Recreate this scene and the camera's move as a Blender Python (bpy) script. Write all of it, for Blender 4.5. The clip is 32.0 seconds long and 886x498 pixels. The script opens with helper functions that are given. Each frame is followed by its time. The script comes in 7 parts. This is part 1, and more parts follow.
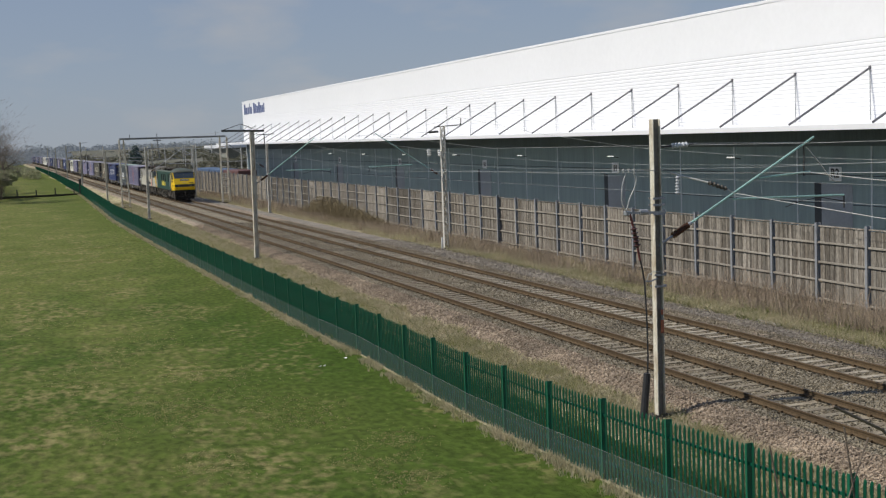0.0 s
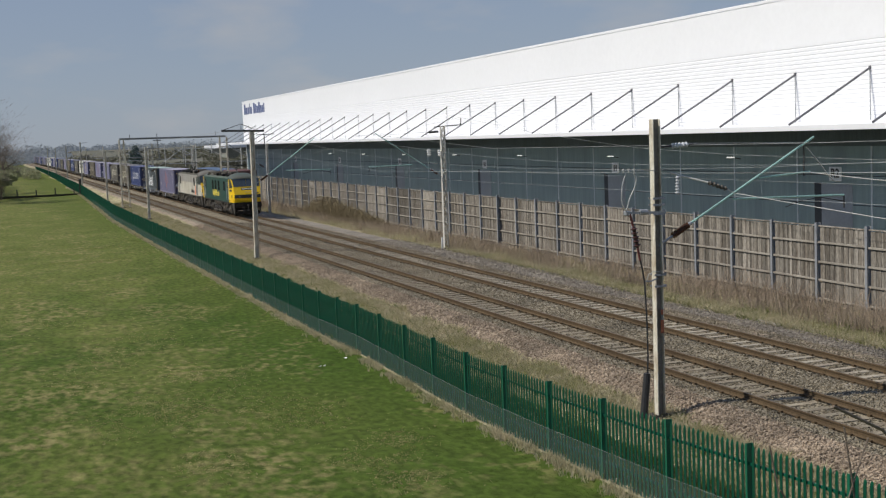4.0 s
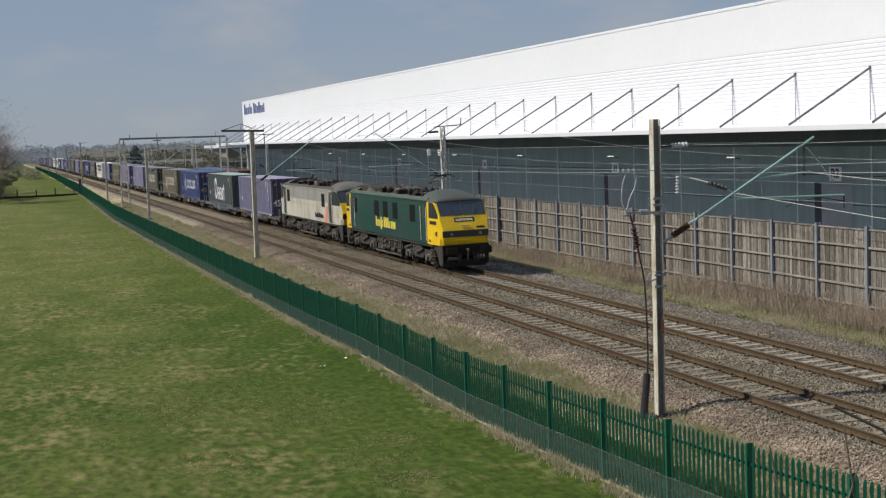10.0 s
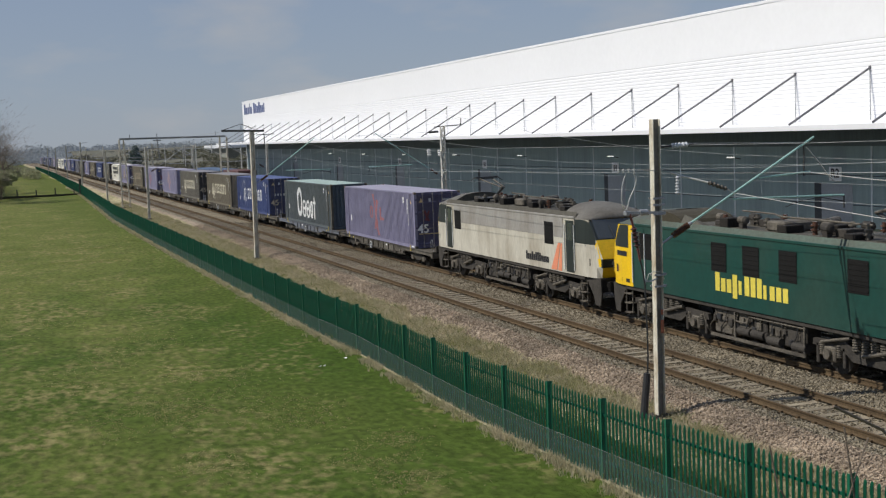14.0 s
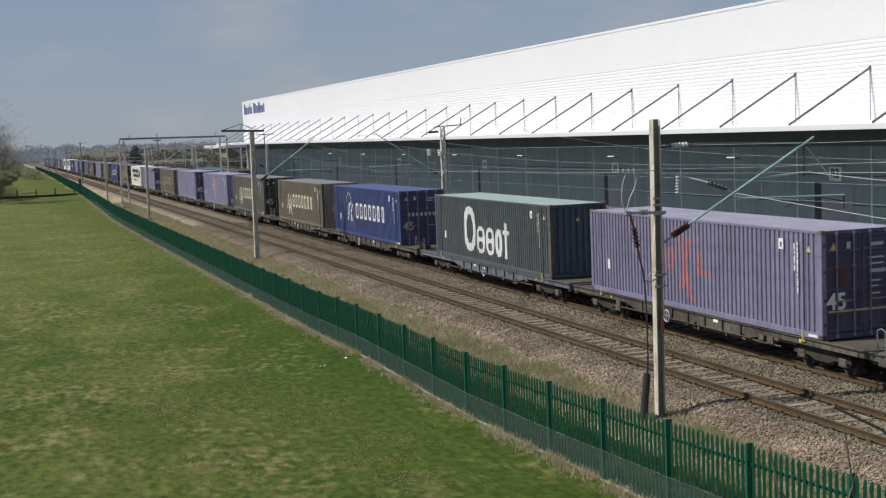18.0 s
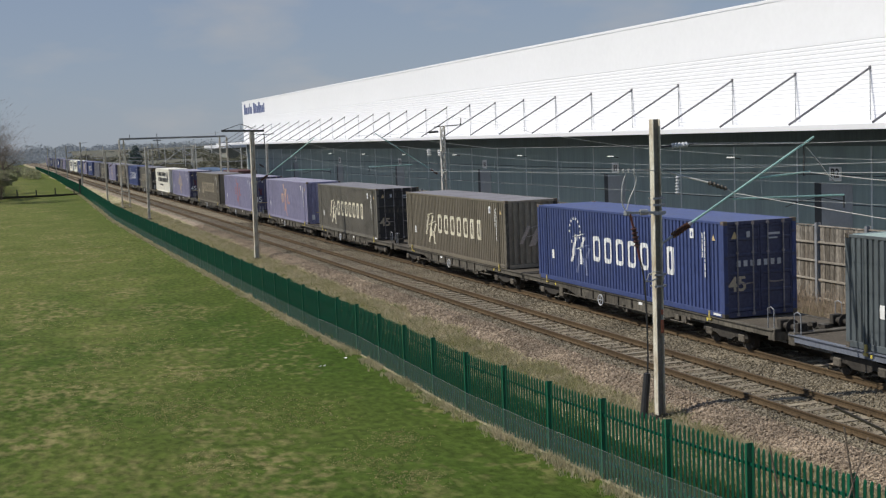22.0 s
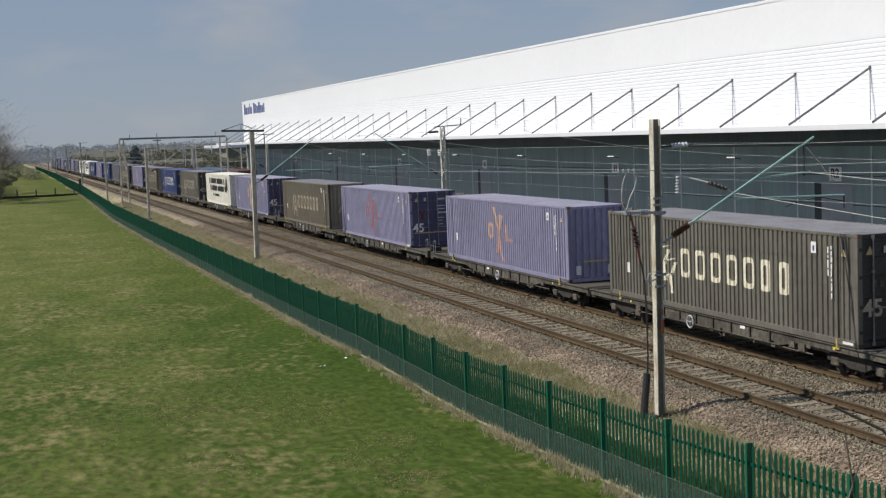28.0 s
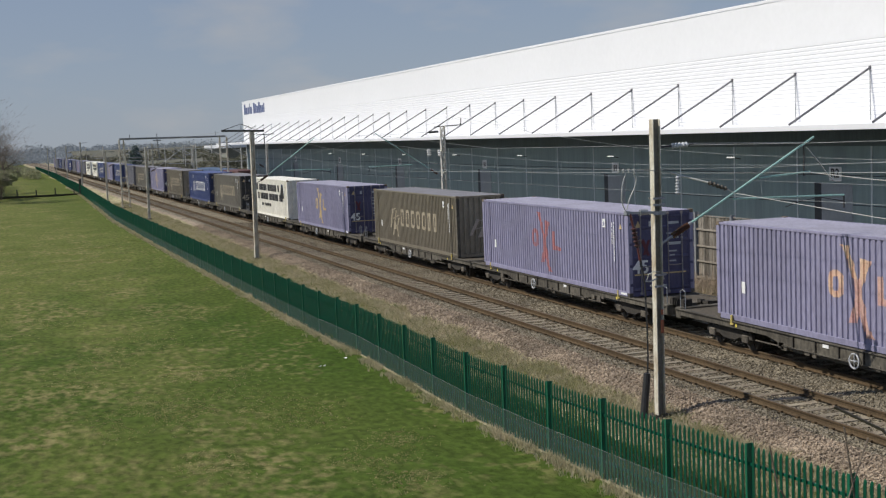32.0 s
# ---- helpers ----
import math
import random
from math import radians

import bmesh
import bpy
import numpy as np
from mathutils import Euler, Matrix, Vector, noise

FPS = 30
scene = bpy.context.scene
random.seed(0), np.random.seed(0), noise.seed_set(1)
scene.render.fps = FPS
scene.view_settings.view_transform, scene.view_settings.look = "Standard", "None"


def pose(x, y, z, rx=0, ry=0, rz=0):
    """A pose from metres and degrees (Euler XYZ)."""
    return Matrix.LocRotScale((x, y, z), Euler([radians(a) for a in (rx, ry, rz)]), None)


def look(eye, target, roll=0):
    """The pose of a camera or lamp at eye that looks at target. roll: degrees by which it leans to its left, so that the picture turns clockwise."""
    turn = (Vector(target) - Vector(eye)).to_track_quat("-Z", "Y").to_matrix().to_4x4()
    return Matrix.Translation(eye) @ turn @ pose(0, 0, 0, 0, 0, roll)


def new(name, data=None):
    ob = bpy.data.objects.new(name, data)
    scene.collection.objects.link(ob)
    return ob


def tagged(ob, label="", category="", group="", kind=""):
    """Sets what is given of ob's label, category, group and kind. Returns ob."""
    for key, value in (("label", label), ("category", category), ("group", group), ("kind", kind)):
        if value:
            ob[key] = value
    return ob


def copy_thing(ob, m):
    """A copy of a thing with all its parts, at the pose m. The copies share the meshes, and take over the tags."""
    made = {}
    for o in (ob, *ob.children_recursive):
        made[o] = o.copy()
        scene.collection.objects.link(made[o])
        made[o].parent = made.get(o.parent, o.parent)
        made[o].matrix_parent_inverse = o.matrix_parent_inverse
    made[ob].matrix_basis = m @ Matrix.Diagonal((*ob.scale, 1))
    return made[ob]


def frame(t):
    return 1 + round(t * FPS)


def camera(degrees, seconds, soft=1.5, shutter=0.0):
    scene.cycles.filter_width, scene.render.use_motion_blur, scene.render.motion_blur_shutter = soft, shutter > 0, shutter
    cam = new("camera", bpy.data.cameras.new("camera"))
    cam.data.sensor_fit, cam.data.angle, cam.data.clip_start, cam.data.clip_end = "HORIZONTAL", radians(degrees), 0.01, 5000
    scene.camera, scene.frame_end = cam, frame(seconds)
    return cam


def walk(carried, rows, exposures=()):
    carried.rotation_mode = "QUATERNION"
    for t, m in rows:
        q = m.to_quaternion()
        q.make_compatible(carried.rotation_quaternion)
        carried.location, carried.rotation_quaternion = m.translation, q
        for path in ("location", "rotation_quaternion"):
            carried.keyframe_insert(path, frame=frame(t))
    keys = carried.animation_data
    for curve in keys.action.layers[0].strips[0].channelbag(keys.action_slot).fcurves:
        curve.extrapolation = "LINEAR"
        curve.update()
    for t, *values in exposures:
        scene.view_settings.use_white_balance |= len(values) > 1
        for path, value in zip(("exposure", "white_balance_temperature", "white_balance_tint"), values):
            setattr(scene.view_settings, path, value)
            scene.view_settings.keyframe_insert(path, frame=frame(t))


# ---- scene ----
cam = camera(38.24, 32.0, soft=1.25, shutter=0.12)
EYE = (-21.51, 0.0, 6.66)
VIEW = look(EYE, (-5.13, 47.04, 2.22), -2.253)
walk(cam, [(0.0, VIEW), (32.0, VIEW)])

# ---- light ----
SUN_UP = 47.5
sun_data = bpy.data.lights.new("sun", "SUN")
sun_data.energy, sun_data.angle, sun_data.color = 4.2, radians(0.53), (1.0, 0.94, 0.84)
sun = new("sun", sun_data)
sun.matrix_world = look((-70.0, 16.0, 70.0 * math.tan(radians(SUN_UP))), (0, 0, 0))

world = bpy.data.worlds.new("sky")
scene.world = world
world.use_nodes = True
wn, wl = world.node_tree.nodes, world.node_tree.links
sky = wn.new("ShaderNodeTexSky")
sky.sky_type, sky.sun_disc = "NISHITA", False
sky.sun_elevation, sky.sun_rotation = radians(SUN_UP), radians(-90)
sky.air_density, sky.dust_density, sky.ozone_density = 1.0, 0.2, 1.5
tint = wn.new("ShaderNodeMix")
tint.data_type, tint.blend_type = "RGBA", "MULTIPLY"
tint.inputs[0].default_value = 1.0
tint.inputs[7].default_value = (0.98, 0.92, 0.88, 1)
wl.new(sky.outputs[0], tint.inputs[6])
cloud_at = wn.new("ShaderNodeTexCoord")
cloud_map = wn.new("ShaderNodeMapping")
cloud_map.inputs["Scale"].default_value = (3.2, 3.2, 8.0)
wl.new(cloud_at.outputs["Generated"], cloud_map.inputs[0])
cloud = wn.new("ShaderNodeTexNoise")
cloud.inputs["Scale"].default_value, cloud.inputs["Detail"].default_value = 2.2, 6.0
wl.new(cloud_map.outputs[0], cloud.inputs["Vector"])
cloud_ramp = wn.new("ShaderNodeValToRGB")
cloud_ramp.color_ramp.elements[0].position, cloud_ramp.color_ramp.elements[1].position = 0.52, 0.74
wl.new(cloud.outputs["Fac"], cloud_ramp.inputs[0])
cloud_amount = wn.new("ShaderNodeMath")
cloud_amount.operation = "MULTIPLY"
cloud_amount.inputs[1].default_value = 0.60
wl.new(cloud_ramp.outputs[0], cloud_amount.inputs[0])
cloudy = wn.new("ShaderNodeMix")
cloudy.data_type = "RGBA"
cloudy.inputs[7].default_value = (5.0, 5.0, 5.1, 1)
wl.new(cloud_amount.outputs[0], cloudy.inputs[0])
up = wn.new("ShaderNodeSeparateXYZ")
wl.new(cloud_at.outputs["Generated"], up.inputs[0])
haze = wn.new("ShaderNodeValToRGB")
he = haze.color_ramp.elements
he[0].position, he[0].color = 0.0, (0.280, 0.340, 0.424, 1)
he[1].position, he[1].color = 1.0, (0.110, 0.172, 0.318, 1)
he.new(0.05).color = (0.264, 0.328, 0.432, 1)
he.new(0.22).color = (0.214, 0.284, 0.436, 1)
wl.new(up.outputs[2], haze.inputs[0])
lift = wn.new("ShaderNodeMix")
lift.data_type, lift.blend_type = "RGBA", "MULTIPLY"
lift.inputs[0].default_value = 1.0
lift.inputs[7].default_value = (11.8, 11.8, 11.8, 1)
lift.clamp_result = False
wl.new(haze.outputs[0], lift.inputs[6])
hazy = wn.new("ShaderNodeMix")
hazy.data_type = "RGBA"
hazy.inputs[0].default_value = 0.85
wl.new(tint.outputs[2], hazy.inputs[6])
wl.new(lift.outputs[2], hazy.inputs[7])
wl.new(hazy.outputs[2], cloudy.inputs[6])
wl.new(cloudy.outputs[2], wn["Background"].inputs[0])
wn["Background"].inputs[1].default_value = 0.085
scene.view_settings.exposure = 0.0


# ---- materials ----
def mat(name, col, rough=0.75, metal=0.0, var=0.25, s1=0.8, s2=14.0, bump=0.25, col2=None, mixed=0.35, each=0.0, stretch=(1, 1, 1), emit=0.0, spec=0.5):
    """A worn surface: base colour, a second colour in patches of noise, fine grain and relief; each: change from piece to piece."""
    m = bpy.data.materials.new(name)
    m.use_nodes = True
    n, l = m.node_tree.nodes, m.node_tree.links
    b = n["Principled BSDF"]
    tc = n.new("ShaderNodeTexCoord")
    mp = n.new("ShaderNodeMapping")
    mp.inputs["Scale"].default_value = stretch
    l.new(tc.outputs["Object"], mp.inputs[0])
    info = n.new("ShaderNodeObjectInfo")
    shift = n.new("ShaderNodeVectorMath")
    shift.operation = "ADD"
    far = n.new("ShaderNodeMath")
    far.operation = "MULTIPLY"
    far.inputs[1].default_value = 37.0 if each else 0.0
    l.new(info.outputs["Random"], far.inputs[0])
    l.new(mp.outputs[0], shift.inputs[0])
    l.new(far.outputs[0], shift.inputs[1])
    big, fine = n.new("ShaderNodeTexNoise"), n.new("ShaderNodeTexNoise")
    big.inputs["Scale"].default_value, big.inputs["Detail"].default_value = s1, 5.0
    fine.inputs["Scale"].default_value, fine.inputs["Detail"].default_value = s2, 4.0
    l.new(shift.outputs[0], big.inputs["Vector"])
    l.new(shift.outputs[0], fine.inputs["Vector"])
    ramp = n.new("ShaderNodeValToRGB")
    ramp.color_ramp.elements[0].position, ramp.color_ramp.elements[1].position = 0.42, 0.68
    l.new(big.outputs["Fac"], ramp.inputs[0])
    amount = n.new("ShaderNodeMath")
    amount.operation = "MULTIPLY"
    amount.inputs[1].default_value = mixed
    l.new(ramp.outputs[0], amount.inputs[0])
    two = n.new("ShaderNodeMix")
    two.data_type = "RGBA"
    c2 = col2 or tuple(c * 0.6 for c in col)
    two.inputs[6].default_value, two.inputs[7].default_value = (*col, 1), (*c2, 1)
    l.new(amount.outputs[0], two.inputs[0])
    hsv = n.new("ShaderNodeHueSaturation")
    val = n.new("ShaderNodeMapRange")
    val.inputs["From Min"].default_value, val.inputs["From Max"].default_value = 0.3, 0.7
    val.inputs["To Min"].default_value, val.inputs["To Max"].default_value = 1 - var, 1 + var
    l.new(fine.outputs["Fac"], val.inputs["Value"])
    own = n.new("ShaderNodeMath")
    own.operation = "MULTIPLY_ADD"
    own.inputs[1].default_value, own.inputs[2].default_value = each, 1 - each / 2
    l.new(info.outputs["Random"], own.inputs[0])
    vv = n.new("ShaderNodeMath")
    vv.operation = "MULTIPLY"
    l.new(val.outputs[0], vv.inputs[0])
    l.new(own.outputs[0], vv.inputs[1])
    l.new(vv.outputs[0], hsv.inputs["Value"])
    l.new(two.outputs[2], hsv.inputs["Color"])
    l.new(hsv.outputs[0], b.inputs["Base Color"])
    b.inputs["Roughness"].default_value, b.inputs["Metallic"].default_value = rough, metal
    b.inputs["Specular IOR Level"].default_value = spec
    if bump:
        bp = n.new("ShaderNodeBump")
        bp.inputs["Strength"].default_value, bp.inputs["Distance"].default_value = bump, 0.02
        l.new(fine.outputs["Fac"], bp.inputs["Height"])
        l.new(bp.outputs[0], b.inputs["Normal"])
    if emit:
        b.inputs["Emission Color"].default_value, b.inputs["Emission Strength"].default_value = (*col, 1), emit
    return m


def stones(name, a, b2, c, scale, relief=0.6):
    """Loose stone: cells of their own colour with rounded relief."""
    m = bpy.data.materials.new(name)
    m.use_nodes = True
    n, l = m.node_tree.nodes, m.node_tree.links
    p = n["Principled BSDF"]
    tc = n.new("ShaderNodeTexCoord")
    v = n.new("ShaderNodeTexVoronoi")
    v.inputs["Scale"].default_value = scale
    l.new(tc.outputs["Object"], v.inputs["Vector"])
    sep = n.new("ShaderNodeSeparateColor")
    l.new(v.outputs["Color"], sep.inputs[0])
    r = n.new("ShaderNodeValToRGB")
    r.color_ramp.elements[0].color, r.color_ramp.elements[1].color = (*a, 1), (*c, 1)
    r.color_ramp.elements.new(0.5).color = (*b2, 1)
    l.new(sep.outputs[0], r.inputs[0])
    big = n.new("ShaderNodeTexNoise")
    big.inputs["Scale"].default_value, big.inputs["Detail"].default_value = 0.5, 6.0
    l.new(tc.outputs["Object"], big.inputs["Vector"])
    mr = n.new("ShaderNodeMapRange")
    mr.inputs["From Min"].default_value, mr.inputs["From Max"].default_value = 0.3, 0.7
    mr.inputs["To Min"].default_value, mr.inputs["To Max"].default_value = 0.75, 1.25
    l.new(big.outputs["Fac"], mr.inputs["Value"])
    h = n.new("ShaderNodeHueSaturation")
    l.new(r.outputs[0], h.inputs["Color"])
    l.new(mr.outputs[0], h.inputs["Value"])
    l.new(h.outputs[0], p.inputs["Base Color"])
    p.inputs["Roughness"].default_value = 0.9
    bp = n.new("ShaderNodeBump")
    bp.invert = True
    bp.inputs["Strength"].default_value, bp.inputs["Distance"].default_value = relief, 0.04
    l.new(v.outputs["Distance"], bp.inputs["Height"])
    l.new(bp.outputs[0], p.inputs["Normal"])
    return m


def turf(name):
    """Mown grass: green and straw patches at several scales."""
    m = bpy.data.materials.new(name)
    m.use_nodes = True
    n, l = m.node_tree.nodes, m.node_tree.links
    p = n["Principled BSDF"]
    tc = n.new("ShaderNodeTexCoord")

    def layer(scale, detail, lo, hi, st=(1, 1, 1)):
        mp = n.new("ShaderNodeMapping")
        mp.inputs["Scale"].default_value = st
        l.new(tc.outputs["Object"], mp.inputs[0])
        t = n.new("ShaderNodeTexNoise")
        t.inputs["Scale"].default_value, t.inputs["Detail"].default_value = scale, detail
        l.new(mp.outputs[0], t.inputs["Vector"])
        r = n.new("ShaderNodeMapRange")
        r.inputs["From Min"].default_value, r.inputs["From Max"].default_value = lo, hi
        l.new(t.outputs["Fac"], r.inputs["Value"])
        return r.outputs[0], t.outputs["Fac"]

    patches, _ = layer(0.24, 9, 0.30, 0.66, (1, 0.62, 1))
    speck, _ = layer(3.0, 12, 0.44, 0.62, (1, 0.55, 1))
    drift, _ = layer(0.42, 8, 0.40, 0.62, (1, 0.6, 1))
    both = n.new("ShaderNodeMath")
    both.operation = "MULTIPLY"
    l.new(speck, both.inputs[0])
    l.new(drift, both.inputs[1])
    straw = both.outputs[0]
    fine, raw = layer(5.0, 14, 0.28, 0.72, (1, 0.55, 1))
    mow, _ = layer(0.10, 4, 0.35, 0.65, (1.6, 0.5, 1))
    cols = [(0.047, 0.081, 0.012), (0.112, 0.133, 0.033), (0.275, 0.226, 0.110), (0.090, 0.109, 0.025)]
    a = n.new("ShaderNodeMix")
    a.data_type = "RGBA"
    a.inputs[6].default_value, a.inputs[7].default_value = (*cols[0], 1), (*cols[1], 1)
    sep = n.new("ShaderNodeSeparateXYZ")
    l.new(tc.outputs["Object"], sep.inputs[0])
    lush = n.new("ShaderNodeMapRange")
    lush.inputs["From Min"].default_value, lush.inputs["From Max"].default_value = -15.5, -11.0
    lush.inputs["To Min"].default_value, lush.inputs["To Max"].default_value = 0.0, 0.7
    l.new(sep.outputs[0], lush.inputs["Value"])
    less = n.new("ShaderNodeMath")
    less.operation, less.use_clamp = "SUBTRACT", True
    l.new(patches, less.inputs[0])
    l.new(lush.outputs[0], less.inputs[1])
    # Fixed shift along y, darker green near to lighter olive far.
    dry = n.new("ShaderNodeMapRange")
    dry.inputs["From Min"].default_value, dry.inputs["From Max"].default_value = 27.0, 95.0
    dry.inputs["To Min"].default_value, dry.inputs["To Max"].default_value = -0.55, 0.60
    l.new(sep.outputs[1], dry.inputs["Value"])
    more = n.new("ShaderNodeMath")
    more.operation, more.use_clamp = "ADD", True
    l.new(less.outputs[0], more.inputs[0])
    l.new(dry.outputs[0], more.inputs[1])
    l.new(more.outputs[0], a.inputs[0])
    a2 = n.new("ShaderNodeMix")
    a2.data_type = "RGBA"
    half = n.new("ShaderNodeMath")
    half.operation = "MULTIPLY"
    half.inputs[1].default_value = 0.5
    l.new(mow, half.inputs[0])
    l.new(half.outputs[0], a2.inputs[0])
    l.new(a.outputs[2], a2.inputs[6])
    a2.inputs[7].default_value = (*cols[3], 1)
    c = n.new("ShaderNodeMix")
    c.data_type = "RGBA"
    h2 = n.new("ShaderNodeMath")
    h2.operation = "MULTIPLY"
    h2.inputs[1].default_value = 0.56
    sparse = n.new("ShaderNodeMath")
    sparse.operation, sparse.use_clamp = "SUBTRACT", True
    l.new(straw, sparse.inputs[0])
    thin = n.new("ShaderNodeMath")
    thin.operation = "MULTIPLY"
    thin.inputs[1].default_value = 0.45
    l.new(lush.outputs[0], thin.inputs[0])
    l.new(thin.outputs[0], sparse.inputs[1])
    l.new(sparse.outputs[0], h2.inputs[0])
    l.new(h2.outputs[0], c.inputs[0])
    l.new(a2.outputs[2], c.inputs[6])
    c.inputs[7].default_value = (*cols[2], 1)
    h = n.new("ShaderNodeHueSaturation")
    mr = n.new("ShaderNodeMapRange")
    mr.inputs["To Min"].default_value, mr.inputs["To Max"].default_value = 0.60, 1.40
    l.new(fine, mr.inputs["Value"])
    l.new(mr.outputs[0], h.inputs["Value"])
    l.new(c.outputs[2], h.inputs["Color"])
    l.new(h.outputs[0], p.inputs["Base Color"])
    p.inputs["Roughness"].default_value = 0.95
    p.inputs["Specular IOR Level"].default_value = 0.1
    bp = n.new("ShaderNodeBump")
    bp.inputs["Strength"].default_value, bp.inputs["Distance"].default_value = 0.4, 0.05
    l.new(raw, bp.inputs["Height"])
    l.new(bp.outputs[0], p.inputs["Normal"])
    return m


def netting(name):
    """Fine wire mesh: mostly see-through."""
    m = bpy.data.materials.new(name)
    m.use_nodes = True
    n, l = m.node_tree.nodes, m.node_tree.links
    p = n["Principled BSDF"]
    p.inputs["Base Color"].default_value, p.inputs["Roughness"].default_value = (0.30, 0.33, 0.33, 1), 0.6
    p.inputs["Metallic"].default_value = 0.2
    t = n.new("ShaderNodeBsdfTransparent")
    mix = n.new("ShaderNodeMixShader")
    tc, ns = n.new("ShaderNodeTexCoord"), n.new("ShaderNodeTexNoise")
    ns.inputs["Scale"].default_value = 3.0
    mr = n.new("ShaderNodeMapRange")
    mr.inputs["To Min"].default_value, mr.inputs["To Max"].default_value = 0.06, 0.16
    l.new(tc.outputs["Object"], ns.inputs["Vector"])
    l.new(ns.outputs["Fac"], mr.inputs["Value"])
    l.new(mr.outputs[0], mix.inputs[0])
    l.new(t.outputs[0], mix.inputs[1])
    l.new(p.outputs[0], mix.inputs[2])
    l.new(mix.outputs[0], n["Material Output"].inputs[0])
    return m


GRASS, GRASS_BLADE = turf("mown_grass"), turf("mown_grass_blades")
DRY = mat("dry_grass", (0.42, 0.365, 0.195), 0.95, var=0.3, s1=0.9, s2=9, col2=(0.26, 0.250, 0.105), mixed=0.8, spec=0.1)
VERGE = mat("rough_verge", (0.345, 0.305, 0.195), 0.95, var=0.4, s1=0.6, s2=7, bump=0.8, col2=(0.180, 0.180, 0.088), mixed=0.8, spec=0.1)
STRAW = mat("pale_straw", (0.52, 0.455, 0.315), 0.95, var=0.3, s1=0.7, s2=9, col2=(0.34, 0.33, 0.18), mixed=0.8, spec=0.1)
BRAMBLE = mat("dead_stems", (0.345, 0.280, 0.215), 0.95, var=0.4, s1=1.4, s2=9, col2=(0.19, 0.148, 0.108), mixed=0.6, spec=0.1)
DARKBRAMBLE = mat("dark_bramble_stems", (0.185, 0.150, 0.092), 0.95, var=0.4, s1=1.4, s2=9, col2=(0.105, 0.088, 0.054), mixed=0.6, spec=0.1)
GREEN_BLADE = mat("green_blades", (0.165, 0.205, 0.062), 0.9, var=0.4, s1=0.7, s2=8, col2=(0.31, 0.285, 0.13), mixed=0.7, spec=0.15)
FENCE_WEED = mat("lush_green_blades", (0.095, 0.160, 0.034), 0.9, var=0.4, s1=0.7, s2=8, col2=(0.17, 0.18, 0.075), mixed=0.7, spec=0.15)
BALLAST = stones("ballast_stone", (0.160, 0.122, 0.087), (0.280, 0.220, 0.160), (0.425, 0.344, 0.260), 19.0, 0.9)
BALLAST_BROWN = stones("brown_track_ballast", (0.098, 0.081, 0.054), (0.196, 0.166, 0.116), (0.325, 0.284, 0.210), 19.0, 0.9)
CESS = stones("grey_cess_stone", (0.125, 0.109, 0.090), (0.215, 0.190, 0.158), (0.33, 0.292, 0.242), 19.0, 0.9)
RAIL = mat("rusty_rail", (0.100, 0.070, 0.040), 0.85, 0.0, var=0.3, s1=0.4, s2=18, col2=(0.062, 0.044, 0.027), mixed=0.7, spec=0.2)
RAILTOP = mat("worn_rail_head", (0.15, 0.112, 0.078), 0.55, 0.3, var=0.2, s1=0.6, s2=25)
SLEEPER = mat("concrete_sleeper", (0.345, 0.310, 0.248), 0.85, var=0.25, s1=1.6, s2=30, col2=(0.21, 0.165, 0.12), mixed=0.75, each=0.3)
SLEEPER_OLD = mat("brown_dusty_sleeper", (0.245, 0.212, 0.156), 0.9, var=0.3, s1=1.6, s2=30, col2=(0.155, 0.115, 0.078), mixed=0.8, each=0.35)
FENCE_GREEN = mat("green_powder_coat", (0.0045, 0.110, 0.062), 0.38, var=0.15, s1=0.9, s2=30, bump=0.05, col2=(0.008, 0.090, 0.056), mixed=0.5, spec=0.5)
NETTING = netting("wire_netting")
TIMBER = mat("weathered_boards", (0.232, 0.214, 0.187), 0.9, var=0.45, s1=0.9, s2=11, bump=0.5, col2=(0.112, 0.094, 0.075), mixed=0.9, each=0.85, stretch=(3, 3, 0.5), spec=0.1)
TIMBER_RAIL = mat("weathered_rail_timber", (0.300, 0.278, 0.242), 0.9, var=0.25, s1=1.0, s2=16, col2=(0.165, 0.140, 0.113), mixed=0.6, each=0.2, spec=0.1)
GALV = mat("galvanised_steel", (0.30, 0.315, 0.34), 0.5, 0.3, var=0.15, s1=1.3, s2=20, bump=0.08)
MASTPAINT = mat("cream_mast_steel", (0.66, 0.63, 0.54), 0.6, 0.1, var=0.2, s1=1.7, s2=16, bump=0.1, col2=(0.30, 0.20, 0.10), mixed=0.75, stretch=(3, 3, 0.9))
MASTGREY = mat("grey_mast_steel", (0.62, 0.60, 0.55), 0.6, 0.3, var=0.2, s1=0.9, s2=14, col2=(0.36, 0.33, 0.29))
FARSTEEL = mat("dull_grey_gantry_steel", (0.24, 0.24, 0.235), 0.6, 0.2, var=0.2)
# Web far darker than the flanges: its shade is in the colour.
MASTWEB = mat("dull_mast_web", (0.20, 0.185, 0.155), 0.7, 0.1, var=0.25, s1=0.9, s2=14, col2=(0.12, 0.10, 0.08))
DARKSTEEL = mat("dark_steel", (0.055, 0.055, 0.055), 0.6, 0.3, var=0.3)
COPPER = mat("verdigris_tube", (0.33, 0.54, 0.48), 0.5, 0.2, var=0.2, s1=2, s2=25, bump=0.05, col2=(0.16, 0.28, 0.25), mixed=0.6)
WIRE = mat("wire", (0.38, 0.40, 0.40), 0.5, 0.4, var=0.1, bump=0)
WIREPALE = mat("pale_stranded_wire", (0.50, 0.50, 0.48), 0.5, 0.2, var=0.25, s2=60, bump=0)
